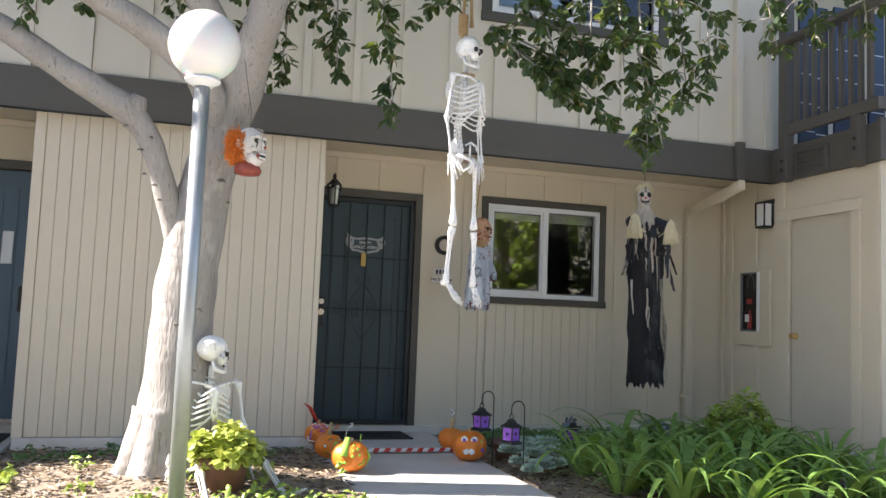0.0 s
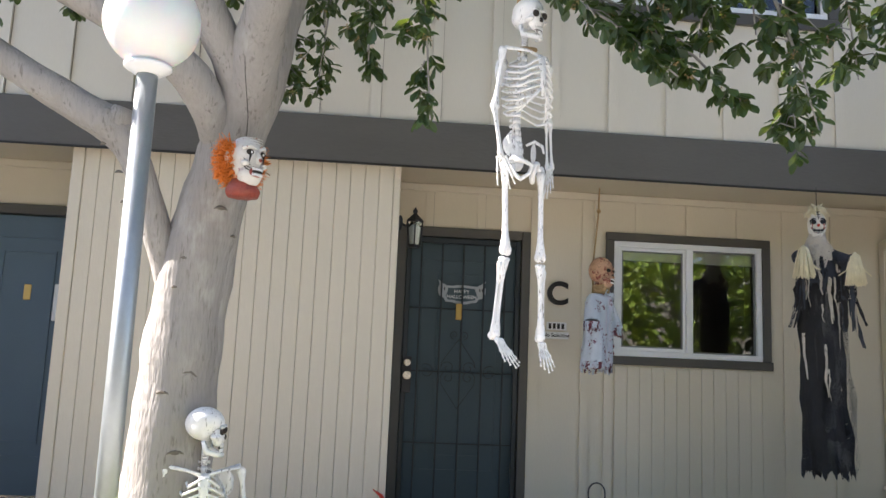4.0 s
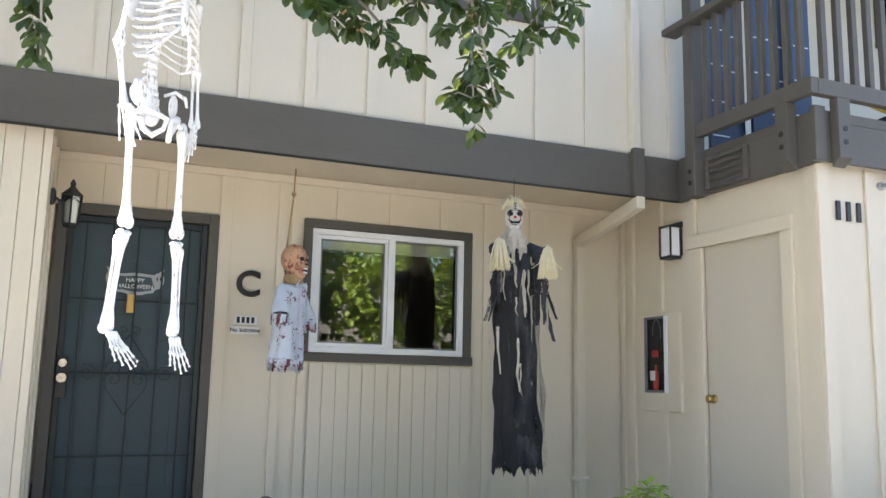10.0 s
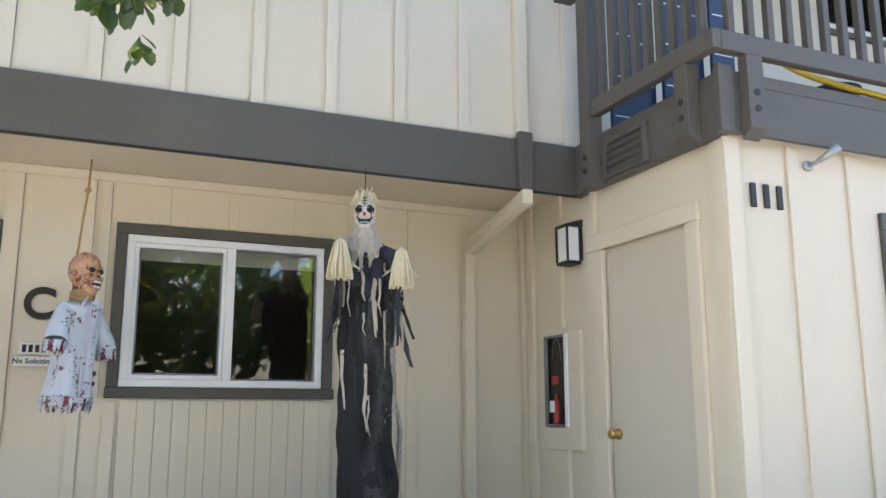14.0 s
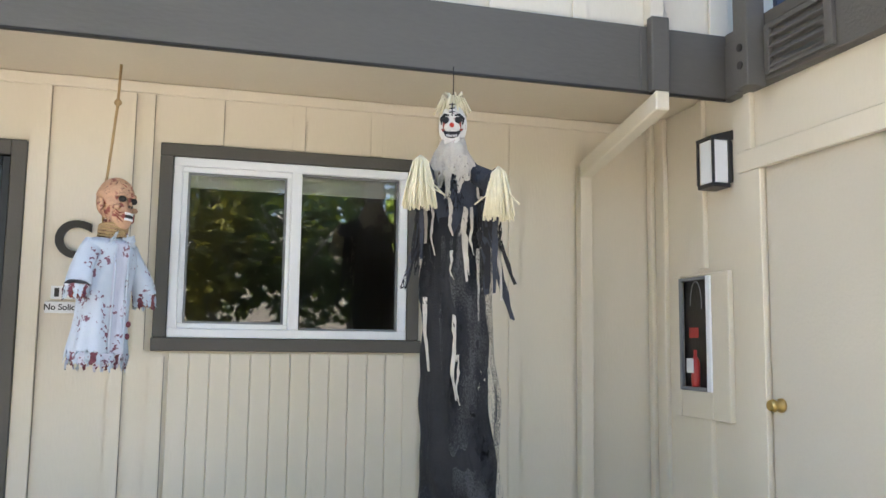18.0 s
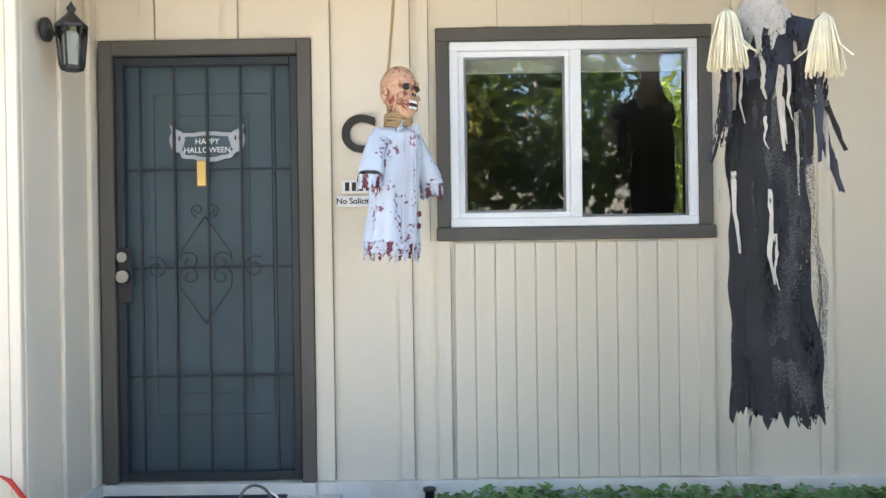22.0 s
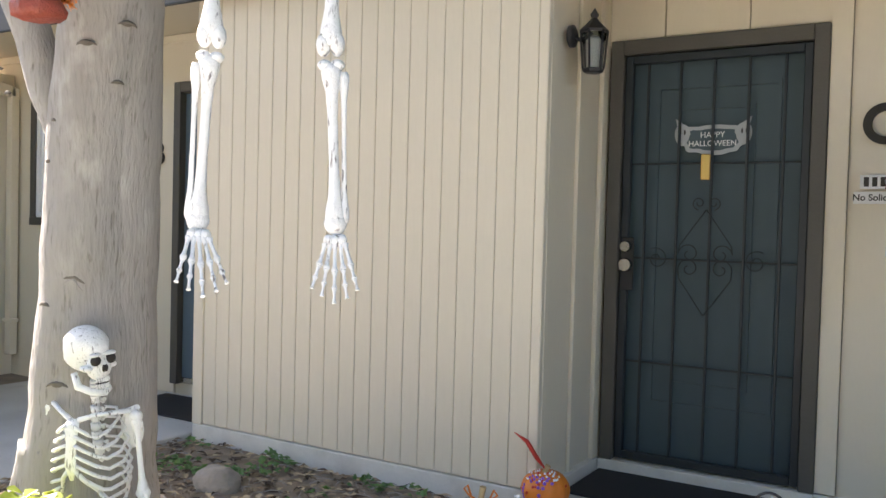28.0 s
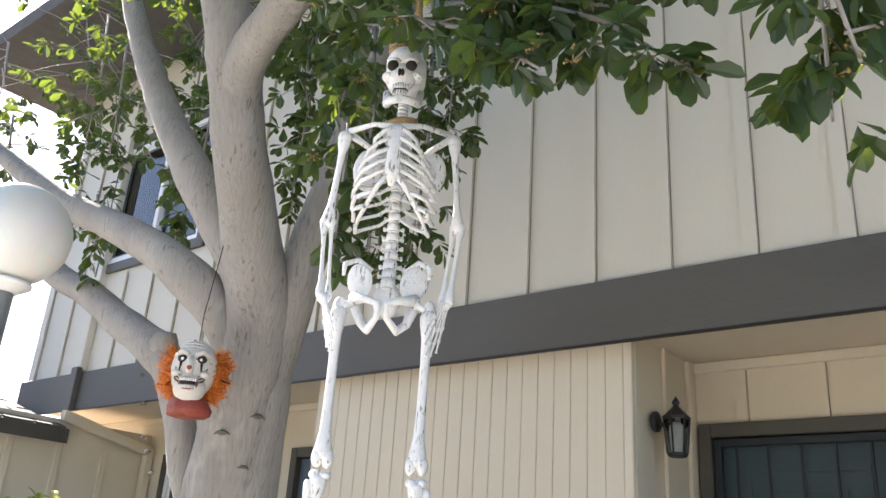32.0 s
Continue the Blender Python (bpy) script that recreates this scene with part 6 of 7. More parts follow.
# straw crown
for i in range(60):
    a = r3.uniform(0, 6.28)
    rr = r3.uniform(0.03, 0.085)
    tube(bm, [(0.012 * math.cos(a), 0.012 * math.sin(a), 0.096), (rr * 0.6 * math.cos(a), rr * 0.6 * math.sin(a), 0.108 + r3.uniform(0, 0.02)), (rr * math.cos(a), rr * math.sin(a), 0.075 - r3.uniform(0, 0.03))], 0.0036, 4, 3)
for i in range(6):
    tube(bm, [(0, 0, 0.10), (r3.uniform(-.02, .02), 0, 0.12), (r3.uniform(-.04, .04), r3.uniform(-.02, .02), 0.145)], 0.0034, 4, 3)
tube(bm, [(0, 0, 0.09), (0, 0, 0.26)], 0.002, 5, 1)
# beige scarf of torn gauze
v0 = len(bm.verts)
cloth(bm, between([((0, 0.005, -0.055), 0.050, 0.055), ((0, 0.005, -0.10), 0.062, 0.064), ((0, 0.005, -0.15), 0.092, 0.078), ((0, 0.01, -0.20), 0.112, 0.086), ((0, 0.01, -0.235), 0.112, 0.088)], 3), 48, 2, 0.035, 7, 0.07, 8)
crumple(bm, v0, 0.014, 22, 3)
for i in range(16):
    a = r3.uniform(3.3, 6.1)
    q = Vector((0.085 * math.cos(a), 0.005 + 0.085 * math.sin(a), -0.13 - r3.uniform(0, 0.05)))
    ln = r3.uniform(0.07, 0.16) + (0.08 if abs(q.x) < 0.03 else 0)
    rag(bm, [q, q + Vector((0, -0.008, -ln * 0.5)), q + Vector((r3.uniform(-.015, .015), -0.004, -ln))], 0.016, 2, 200 + i)
# shoulders of dark gauze, black gown of two layers
v0 = len(bm.verts)
cloth(bm, between([((0, 0.02, -0.13), 0.05, 0.05), ((0, 0.02, -0.160), 0.085, 0.07), ((0, 0.02, -0.22), 0.118, 0.082), ((0, 0.02, -0.30), 0.122, 0.088), ((0, 0.02, -0.42), 0.130, 0.088)], 3), 56, 5, 0.06, 6, 0.06, 5)
cloth(bm, between([((0, 0.02, -0.24), 0.125, 0.078), ((0.002, 0.02, -0.45), 0.118, 0.084), ((-0.004, 0.02, -0.75), 0.108, 0.084), ((0.0, 0.02, -1.05), 0.112, 0.084), ((0.01, 0.02, -1.35), 0.118, 0.086), ((0.02, 0.02, -1.60), 0.125, 0.085)], 6), 72, 7, 0.03, 6, 0.085, 6)
cloth(bm, between([((0.0, 0.02, -0.40), 0.130, 0.088), ((0.01, 0.02, -0.85), 0.128, 0.092), ((0.02, 0.02, -1.25), 0.136, 0.094), ((0.03, 0.02, -1.62), 0.146, 0.094)], 8), 72, 1, 0.05, 5, 0.09, 11)
crumple(bm, v0, 0.028, 9, 6)
for s, hand in ((-1, Vector((-0.115, -0.20, -0.205))), (1, Vector((0.195, -0.17, -0.245)))):
    sh = Vector((0.092 * s, 0.01, -0.205))
    v0 = len(bm.verts)
    tube(bm, [tuple(sh), tuple(sh.lerp(hand, 0.35) + Vector((0.03 * s, 0, -0.03))), tuple(sh.lerp(hand, 0.7) + Vector((0.02 * s, 0, -0.02))), tuple(hand)], [0.045, 0.046, 0.040, 0.030], 14, 5)
    crumple(bm, v0, 0.02, 16, 9 + s)
    for i in range(95):
        a, q = r3.uniform(0, 6.28), r3.uniform(0.1, 1.0) ** 0.6
        ln = 0.185 - r3.uniform(0, 0.025)
        out = Vector((math.cos(a), math.sin(a), 0))
        e = hand + out * 0.072 * q + Vector((0, 0, -ln))
        if i % 24 == 0:
            e = hand + out * 0.10 + Vector((0, 0, -ln * 0.7))
        tube(bm, [tuple(hand + Vector((0, 0, 0.035))), tuple(hand + out * 0.030 * q + Vector((0, 0, 0.01))), tuple(hand + out * 0.055 * q + Vector((0, 0, -0.08))), tuple(e)], 0.0036, 4, 3)
    for i in range(13):
        b = sh.lerp(hand, 0.1 + 0.85 * i / 12) + Vector((0, 0.01, -0.03))
        ln = r3.uniform(0.26, 0.50) + (0.12 if i in (8, 11) else 0)
        d = r3.uniform(-.02, .05) * s
        rag(bm, [b, b + Vector((d * 0.4, 0.015, -ln * 0.3)), b + Vector((d * 0.7, 0.02, -ln * 0.6)), b + Vector((d + (0.05 * s if i in (8, 11) else 0), 0.02, -ln))], 0.030 if i < 9 else 0.016, 2 if i % 6 == 4 else (1 if i % 2 else 5), 300 + i + 20 * s, (0.8, -0.5, 0))
# loose net over one side of the gown
v0 = len(bm.verts)
cloth(bm, between([((0.03, 0.02, -0.42), 0.120, 0.092), ((0.045, 0.02, -0.80), 0.130, 0.096), ((0.05, 0.02, -1.20), 0.140, 0.10), ((0.055, 0.02, -1.58), 0.150, 0.10)], 8), 60, 8, 0.06, 5, 0.10, 17)
crumple(bm, v0, 0.03, 8, 3)
for i in range(26):
    a = r3.uniform(3.2, 6.2)
    q = Vector((0.135 * math.cos(a), 0.02 + 0.10 * math.sin(a), r3.uniform(-0.75, -0.30)))
    ln = r3.uniform(0.12, 0.38)
    rag(bm, [q, q + Vector((0.004, -0.008, -ln * 0.5)), q + Vector((r3.uniform(-.03, .03), -0.006, -ln))], r3.uniform(0.004, 0.012), 2 if i % 3 == 0 else 8, 500 + i)
# pale tatters down the front
for x, z, ln, w in ((0.0, -0.34, 0.14, 0.009), (0.005, -0.54, 0.12, 0.006), (0.02, -0.80, 0.34, 0.010), (0.035, -0.96, 0.20, 0.006), (-0.075, -0.30, 0.26, 0.007), (0.085, -0.36, 0.20, 0.007)):
    y = -0.098 if abs(x) < 0.05 else -0.085
    rag(bm, [(x, y, z), (x + 0.004, y - 0.008, z - ln * 0.35), (x - 0.004, y - 0.010, z - ln * 0.7), (x + 0.012, y - 0.006, z - ln)], w, 2, 400 + int(100 * -z))
ghost = solid("hanging_scarecrow_dummy", bm, [M["mask_white"], M["gauze_black"], M["beige"], M["straw"], M["red"], M["denim"], M["wound"], M["lining"], M["net"]],
              "white masked scarecrow dummy in ragged black gauze with straw mittens", "halloween dummy")
ghost.matrix_basis = pose(2.802, 6.765, 2.134, 0, 0, -20)

bm = bmesh.new()
blob(bm, (0, 0, 0.0), (0.078, 0.088, 0.105), 24, 18, 0, None, lambda n: (1 - (0.08 if n.y < -0.4 and n.z < 0 else 0)) * (1 + 0.02 * noise.noise(n * 6)))
blob(bm, (0, -0.04, -0.07), (0.055, 0.05, 0.05), 16, 12, 0)
tube(bm, [(0, -0.080, 0.03), (0, -0.100, -0.008), (0, -0.094, -0.026)], [0.008, 0.014, 0.010], 10, 0)
blob(bm, (0, -0.109, -0.012), (0.009, 0.006, 0.009), 8, 6, 2)
for s in (-1, 1):
    blob(bm, (0.031 * s, -0.076, 0.022), (0.018, 0.012, 0.013), 12, 8, 3)
    blob(bm, (0.031 * s, -0.085, 0.021), (0.006, 0.004, 0.006), 8, 6, 4)
    tube(bm, [(0.010 * s, -0.088, 0.038), (0.034 * s, -0.082, 0.048), (0.058 * s, -0.058, 0.036)], [0.006, 0.010, 0.006], 8, 0)
    tube(bm, [(0.034 * s, -0.084, 0.010), (0.037 * s, -0.080, -0.032)], [0.005, 0.001], 6, 3)
    for k in range(3):
        tube(bm, [(0.054 * s, -0.060, 0.0 - 0.014 * k), (0.046 * s, -0.072, -0.026 - 0.012 * k), (0.030 * s, -0.086, -0.036 - 0.012 * k)], [0.001, 0.003, 0.001], 5, 3)
    blob(bm, (0.044 * s, -0.066, -0.026), (0.020, 0.020, 0.014), 10, 8, 0)
    blob(bm, (0.080 * s, 0.01, 0.0), (0.012, 0.02, 0.03), 8, 6, 0)
for k in range(3):
    tube(bm, [(-0.035, -0.072, 0.064 + 0.011 * k), (0, -0.080 + 0.004 * k, 0.067 + 0.011 * k), (0.035, -0.072, 0.064 + 0.011 * k)], [0.001, 0.0025, 0.001], 5, 0)
blob(bm, (0, -0.083, -0.062), (0.034, 0.016, 0.022), 14, 10, 2)
blob(bm, (0, -0.092, -0.062), (0.027, 0.010, 0.013), 12, 8, 3)
for i in range(8):
    u = (i - 3.5) * 0.0072
    for zz in (-0.050, -0.074):
        blob(bm, (u, -0.100 + 8 * u * u, zz), (0.0034, 0.004, 0.007), 6, 5, 4)
v0 = len(bm.verts)
lathe(bm, [(0.030, -0.165), (0.066, -0.158), (0.072, -0.135), (0.060, -0.105), (0.05, -0.08)], (0, 0.0, 0), 26, 2)
crumple(bm, v0, 0.018, 30, 4)
r4 = random.Random(3)
for i in range(1100):
    s = -1 if i % 2 else 1
    a, b = r4.uniform(-0.35, 1.57), r4.uniform(-0.85, 0.62)
    d = Vector((s * math.cos(b) * math.cos(a), math.sin(a) * math.cos(b), math.sin(b)))
    p = Vector((d.x * 0.074, 0.008 + d.y * 0.084, d.z * 0.095))
    ln = r4.uniform(0.025, 0.062) * (1.0 if a > -0.1 else 0.6)
    t1 = Vector((r4.gauss(0, 1), r4.gauss(0, 1), r4.gauss(0, 1))) * 0.009
    t2 = Vector((r4.gauss(0, 1), r4.gauss(0, 1), r4.gauss(0, 1))) * 0.010
    tube(bm, [p, p + d * ln * 0.35 + t1, p + d * ln * 0.7 + t2, p + d * ln + t1 * 0.6 - t2 * 0.5], [0.0028, 0.0026, 0.0022, 0.001], 3, 1)
tube(bm, [(0, 0, 0.10), (0, 0, 0.20), (0.01, 0.06, 0.42), (0.02, 0.10, 0.62)], 0.0018, 5, 3)
clown = solid("hanging_mask_head", bm, [M["mask_white"], M["hair_orange"], M["wound"], M["socket"], M["bone"]], "white latex mask head with bushy orange hair hanging from the tree", "halloween mask")
clown.matrix_basis = pose(-0.722, 5.0, 1.905, 0, 0, 46)


# ---- pumpkins ----
def pumpkin(name, x, y, z, R, squash, label, stem_h=0.05, stem_lean=(0.01, 0.0)):
    p = thing(name, label, "pumpkin", "pumpkins along the path", at=(x, y, z))
    bm = bmesh.new()
    seg, n = 48, 14
    rows = []
    for i in range(n + 1):
        th = math.pi * i / n
        row = []
        for k in range(seg):
            a = 2 * math.pi * k / seg
            f = 1 - 0.07 * (0.5 + 0.5 * math.cos(10 * a)) ** 2 * math.sin(th)
            rr = R * (math.sin(th) ** 0.85 if 0 < i < n else 0.02) * f
            zz = R * squash * (1 + math.cos(th)) - 0.10 * R * math.exp(-((rr / (0.3 * R)) ** 2)) * math.cos(th)
            row.append(bm.verts.new((x + rr * math.cos(a), y + rr * math.sin(a), z + zz)))
        rows.append(row)
    for a, b in zip(rows, rows[1:]):
        for k in range(seg):
            bm.faces.new((a[k], b[k], b[(k + 1) % seg], a[(k + 1) % seg])).smooth = True
    bm.faces.new(rows[0])
    bm.faces.new(rows[-1][::-1])
    part("body", bm, M["orange"], p)
    top = z + 2 * R * squash - 0.1 * R
    bm = bmesh.new()
    tube(bm, [(x, y, top), (x, y, top + stem_h * 0.4), (x + stem_lean[0], y + stem_lean[1], top + stem_h)], [0.020, 0.011, 0.013], 7)
    part("stem", bm, M["stem"], p)

    def on(ang, h, out=1.0):
        """A place on the skin: angle about the axis (0 faces +x), height 0 to 1."""
        th = math.pi * (1 - h)
        rr = R * math.sin(th) ** 0.85 * 0.985 * out
        return Vector((x + rr * math.cos(ang), y + rr * math.sin(ang), z + R * squash * (1 + math.cos(th))))
    return p, on, top


def dots(p, name, on, spots, size, material, flat=0.004):
    for a, h in spots:
        bm = bmesh.new()
        c = on(a, h)
        d = Vector((math.cos(a), math.sin(a), 0))
        turn = d.to_track_quat("X", "Z").to_matrix()
        blob(bm, c, (flat, size, size), 8, 6, 0, turn)
        part(name, bm, material, p)


F = -math.pi / 2
white_p = M["white"]
M["dark_felt"] = mat("dark green glitter", (0.05, 0.13, 0.03), 0.5, var=0.3, scale=60)
pa, on, top = pumpkin("pumpkin", 0.077, 5.74, -0.012, 0.125, 0.80, "orange pumpkin with a green foam dinosaur face", 0.03)
dots(pa, "foam_spot", on, [(F + 0.1, 0.78), (F + 0.3, 0.70), (F + 0.02, 0.66), (F + 0.32, 0.58), (F - 0.05, 0.55), (F - 0.6, 0.42), (F - 0.45, 0.42)], 0.011, M["green_felt"])
bm = bmesh.new()
tube(bm, [on(F - 0.5, 0.55, 1.02), on(F - 0.55, 0.75, 1.03), on(F - 0.55, 0.9, 1.1) + Vector((0, 0, 0.03))], [0.022, 0.024, 0.016], 8, flat=0.4)
part("dinosaur_neck", bm, M["green_felt"], pa, "green foam neck and head")
for a, h in ((F + 0.45, 0.40), (F - 0.9, 0.33)):
    bm = bmesh.new()
    tube(bm, [on(a - 0.12, h - 0.03, 1.02), on(a + 0.1, h, 1.03), on(a + 0.2, h + 0.1, 1.03)], 0.010, 6, flat=0.5)
    part("foam_leg", bm, M["green_felt"], pa)
bm = bmesh.new()
tube(bm, [on(F + 1.15, 0.25, 1.03), on(F + 1.2, 0.5, 1.04), on(F + 1.15, 0.68, 1.03)], [0.008, 0.028, 0.008], 6, flat=0.3)
part("foam_tail", bm, M["green_felt"], pa)
bm = bmesh.new()
tube(bm, [(0.145, 5.76, top), (0.15, 5.77, top + 0.05)], 0.005, 6)
part("pipe_cleaner", bm, M["green_felt"], pa)

pb, on, top = pumpkin("pumpkin", 0.036, 6.29, -0.012, 0.105, 0.80, "orange pumpkin with a painted smile and pipe cleaner arms", 0.09)
G = F + 0.30
bm = bmesh.new()
tube(bm, [on(G + (k - 5) * 0.15, 0.42 - 0.15 * math.cos((k - 5) * 0.28), 1.012) for k in range(11)], 0.0045, 5)
part("smile", bm, M["dark_felt"], pb)
dots(pb, "sequin", on, [(G - 0.38, 0.72), (G + 0.38, 0.72)], 0.013, M["dark_felt"])
dots(pb, "pupil", on, [(G - 0.38, 0.722), (G + 0.38, 0.722)], 0.006, white_p, 0.007)
dots(pb, "sequin", on, [(G, 0.60)], 0.018, M["green_felt"])
dots(pb, "sequin", on, [(G - 0.75, 0.55), (G + 0.72, 0.62)], 0.010, white_p)
for s in (-1, 1):
    bm = bmesh.new()
    tube(bm, [(0.036, 6.29, top + 0.03), (0.036 + 0.05 * s, 6.29, top + 0.05), (0.036 + 0.07 * s, 6.29, top + 0.07), (0.036 + 0.055 * s, 6.29, top + 0.085), (0.036 + 0.04 * s, 6.29, top + 0.05)], 0.004, 6)
    part("pipe_cleaner", bm, M["orange"], pb)
    bm = bmesh.new()
    b0 = on(F + 1.5 * s, 0.6 if s > 0 else 0.62, 1.0)
    up = 0.10 if s > 0 else 0.0
    tube(bm, [b0, b0 + Vector((0.03 * s, 0, up + 0.005)), b0 + Vector((0.055 * s, 0, up + 0.01)), b0 + Vector((0.06 * s, 0, up + 0.035)), b0 + Vector((0.045 * s, 0, up + 0.03))], [0.003, 0.004, 0.007, 0.007, 0.006], 6)
    part("pipe_cleaner", bm, M["white"], pb)

pc, on, top = pumpkin("pumpkin", 0.045, 6.86, 0.0, 0.105, 0.78, "orange pumpkin with a red feather and bead patterns", 0.03)
dots(pc, "bead", on, [(F - 0.6 + 0.12 * k, 0.74 + 0.05 * math.sin(k * 2.1)) for k in range(12)] + [(F - 0.7, 0.6 - 0.05 * k) for k in range(5)] + [(F + 0.1, 0.62), (F + 0.3, 0.62), (F + 0.15, 0.5)], 0.008, M["violet"])
br = random.Random(21)
dots(pc, "bead", on, [(F + br.uniform(-1.3, 1.5), br.uniform(0.70, 0.95)) for k in range(26)], 0.006, white_p)
dots(pc, "bead", on, [(F + br.uniform(-1.3, 1.5), br.uniform(0.45, 0.90)) for k in range(14)], 0.007, M["red"])
bm = bmesh.new()
tube(bm, [(0.045, 6.86, top + 0.01), (0.01, 6.84, top + 0.06), (-0.03, 6.82, top + 0.13), (-0.08, 6.80, top + 0.165)], [0.006, 0.024, 0.024, 0.004], 8, flat=0.4)
part("feather", bm, M["red"], pc, "red feather")

pd, on, top = pumpkin("pumpkin", 1.025, 6.54, 0.0, 0.10, 0.85, "orange pumpkin with a blue foam cap and curled pipe cleaner", 0.08)
bm = bmesh.new()
lathe(bm, [(0.045, 0.0), (0.048, 0.006), (0.02, 0.010)], (1.025, 6.54, top - 0.012), 14)
part("foam_cap", bm, M["bluecloth"], pd)
bm = bmesh.new()
tube(bm, [(1.025 + 0.016 * math.cos(a), 6.54 + 0.016 * math.sin(a), top + 0.06 + 0.010 * a) for a in [0.5 * i for i in range(20)]], 0.004, 6)
part("pipe_cleaner", bm, M["white"], pd)
bm = bmesh.new()
b0 = on(0.2, 0.6)
tube(bm, [b0, b0 + Vector((0.03, 0, 0.02)), b0 + Vector((0.055, 0, 0.01)), b0 + Vector((0.06, 0, -0.015))], 0.004, 6)
part("pipe_cleaner", bm, M["black"], pd)

pe, on, top = pumpkin("pumpkin", 1.02, 6.10, -0.012, 0.125, 0.88, "orange pumpkin with stuck on eyes and a white muzzle", 0.03)
for s in (-1, 1):
    dots(pe, "eye_white", on, [(F - 0.35 + 0.32 * s, 0.66)], 0.026, M["white"])
    bm = bmesh.new()
    blob(bm, on(F - 0.35 + 0.32 * s, 0.655, 1.035), 0.013, 8, 6)
    part("pupil", bm, M["violet"], pe)
    dots(pe, "muzzle", on, [(F - 0.35 + 0.17 * s, 0.42)], 0.023, M["white"])
dots(pe, "sticker", on, [(F + 0.55, 0.45)], 0.018, M["violet"])
dots(pe, "sticker", on, [(F + 0.5, 0.62)], 0.012, M["green_felt"])

# barricade stick across the path
st = thing("striped_stick", "red and white striped tape stick across the path", "barrier stick", at=(0.58, 6.465, 0.01))
for i in range(24):
    bm = bmesh.new()
    x0 = 0.13 + i * 0.0425
    v = box(bm, (x0, 6.448, 0.002), (x0 + 0.0423, 6.478, 0.026))
    for q in v:
        if q.co.z > 0.01:
            q.co.x += 0.018
    part("stripe", bm, M["red"] if i % 2 == 0 else M["white"], st)


# ---- lanterns on shepherd hooks ----
def lantern_hook(x, y, h, side, label, turn, hook=True):
    """A thin hooked rod with a small square lantern of violet glass."""
    t = thing("garden_lantern", label, "lantern", "violet lanterns on hooks", at=(x, y, 0))
    bm = bmesh.new()
    arc = [(x + side * 0.045 * (1 - math.cos(a)), y, h - 0.05 + 0.05 * math.sin(a)) for a in [math.pi * k / 10 for k in range(11)]]
    if not hook:
        tube(bm, [(x + side * 0.09, y, -0.06), (x + side * 0.09, y, h - 0.275)], 0.006, 7)
    else:
        tube(bm, [(x, y, -0.06), (x, y, h * 0.5), (x, y, h - 0.06)] + arc + [(x + side * 0.09, y, h - 0.07), (x + side * 0.088, y, h - 0.085), (x + side * 0.10, y, h - 0.09)], 0.004, 7)
    part("hook_rod", bm, M["black"], t)
    cx, cz = x + side * 0.09, h - 0.255
    rot = Matrix.Translation((cx, y, 0)) @ Matrix.Rotation(turn, 4, "Z") @ Matrix.Translation((-cx, -y, 0))

    def add(name, bm, material, parent=t, label2=""):
        bmesh.ops.transform(bm, matrix=rot, verts=bm.verts)
        return part(name, bm, material, parent, label2)
    bm = bmesh.new()
    tube(bm, [(cx + 0.018 * math.cos(a), y, cz + 0.155 + 0.018 * math.sin(a)) for a in [k * math.pi / 6 for k in range(13)]], 0.003, 6, cap=False)
    add("ring", bm, M["black"])
    bm = bmesh.new()
    lathe(bm, [(0.072, 0.085), (0.074, 0.092), (0.045, 0.110), (0.030, 0.118), (0.030, 0.124), (0.034, 0.128), (0.016, 0.138), (0.004, 0.14)], (cx, y, cz), sides=4)
    add("roof", bm, M["black"])
    bm = bmesh.new()
    lathe(bm, [(0.074, -0.02), (0.076, -0.012), (0.058, 0.0), (0.054, 0.004)], (cx, y, cz), sides=4)
    add("base", bm, M["black"])
    for k in range(4):
        a = math.pi / 4 + k * math.pi / 2
        bm = bmesh.new()
        tube(bm, [(cx + 0.052 * math.cos(a), y + 0.052 * math.sin(a), cz + 0.003), (cx + 0.060 * math.cos(a), y + 0.060 * math.sin(a), cz + 0.088)], 0.0045, 5)
        add("corner_bar", bm, M["black"])
        b = k * math.pi / 2
        bm = bmesh.new()
        v = box(bm, (-0.034, -0.001, 0.004), (0.034, 0.001, 0.086))
        bmesh.ops.transform(bm, matrix=Matrix.Translation((cx + 0.038 * math.cos(b), y + 0.038 * math.sin(b), cz)) @ Matrix.Rotation(b + math.pi / 2, 4, "Z"), verts=bm.verts)
        pane = add("pane", bm, M["violet"], t, "violet glitter pane")
        bm = bmesh.new()
        c = Vector((cx + 0.041 * math.cos(b), y + 0.041 * math.sin(b), cz + 0.045))
        side_v = Vector((-math.sin(b), math.cos(b), 0))
        blob(bm, c, 0.006, 8, 6)
        for j in range(8):
            an = math.pi * (j / 4 + 0.125)
            tube(bm, [c, c + side_v * 0.016 * math.cos(an) + Vector((0, 0, 0.016 * math.sin(an)))], 0.0012, 4)
        add("spider_cutout", bm, M["black"], pane)
    return t


lantern_hook(1.163, 5.44, 0.480, -1, "black lantern with violet glass hanging on a hook by the path", 0.5)
lantern_hook(1.145, 5.958, 0.498, -1, "black lantern with violet glass on a taller hook by the path", 0.35)
lantern_hook(2.07, 6.38, 0.345, -1, "black lantern with violet glass on a stake among the ivy", 0.9, False)

# door mats, rock
bm = bmesh.new()
box(bm, (0.03, 7.09, 0.001), (0.88, 7.535, 0.012))
soften(bm, 0.003)
solid("door_mat", bm, M["rubber"], "black rubber doormat with leaf crumbs before the door", "doormat")
bm = bmesh.new()
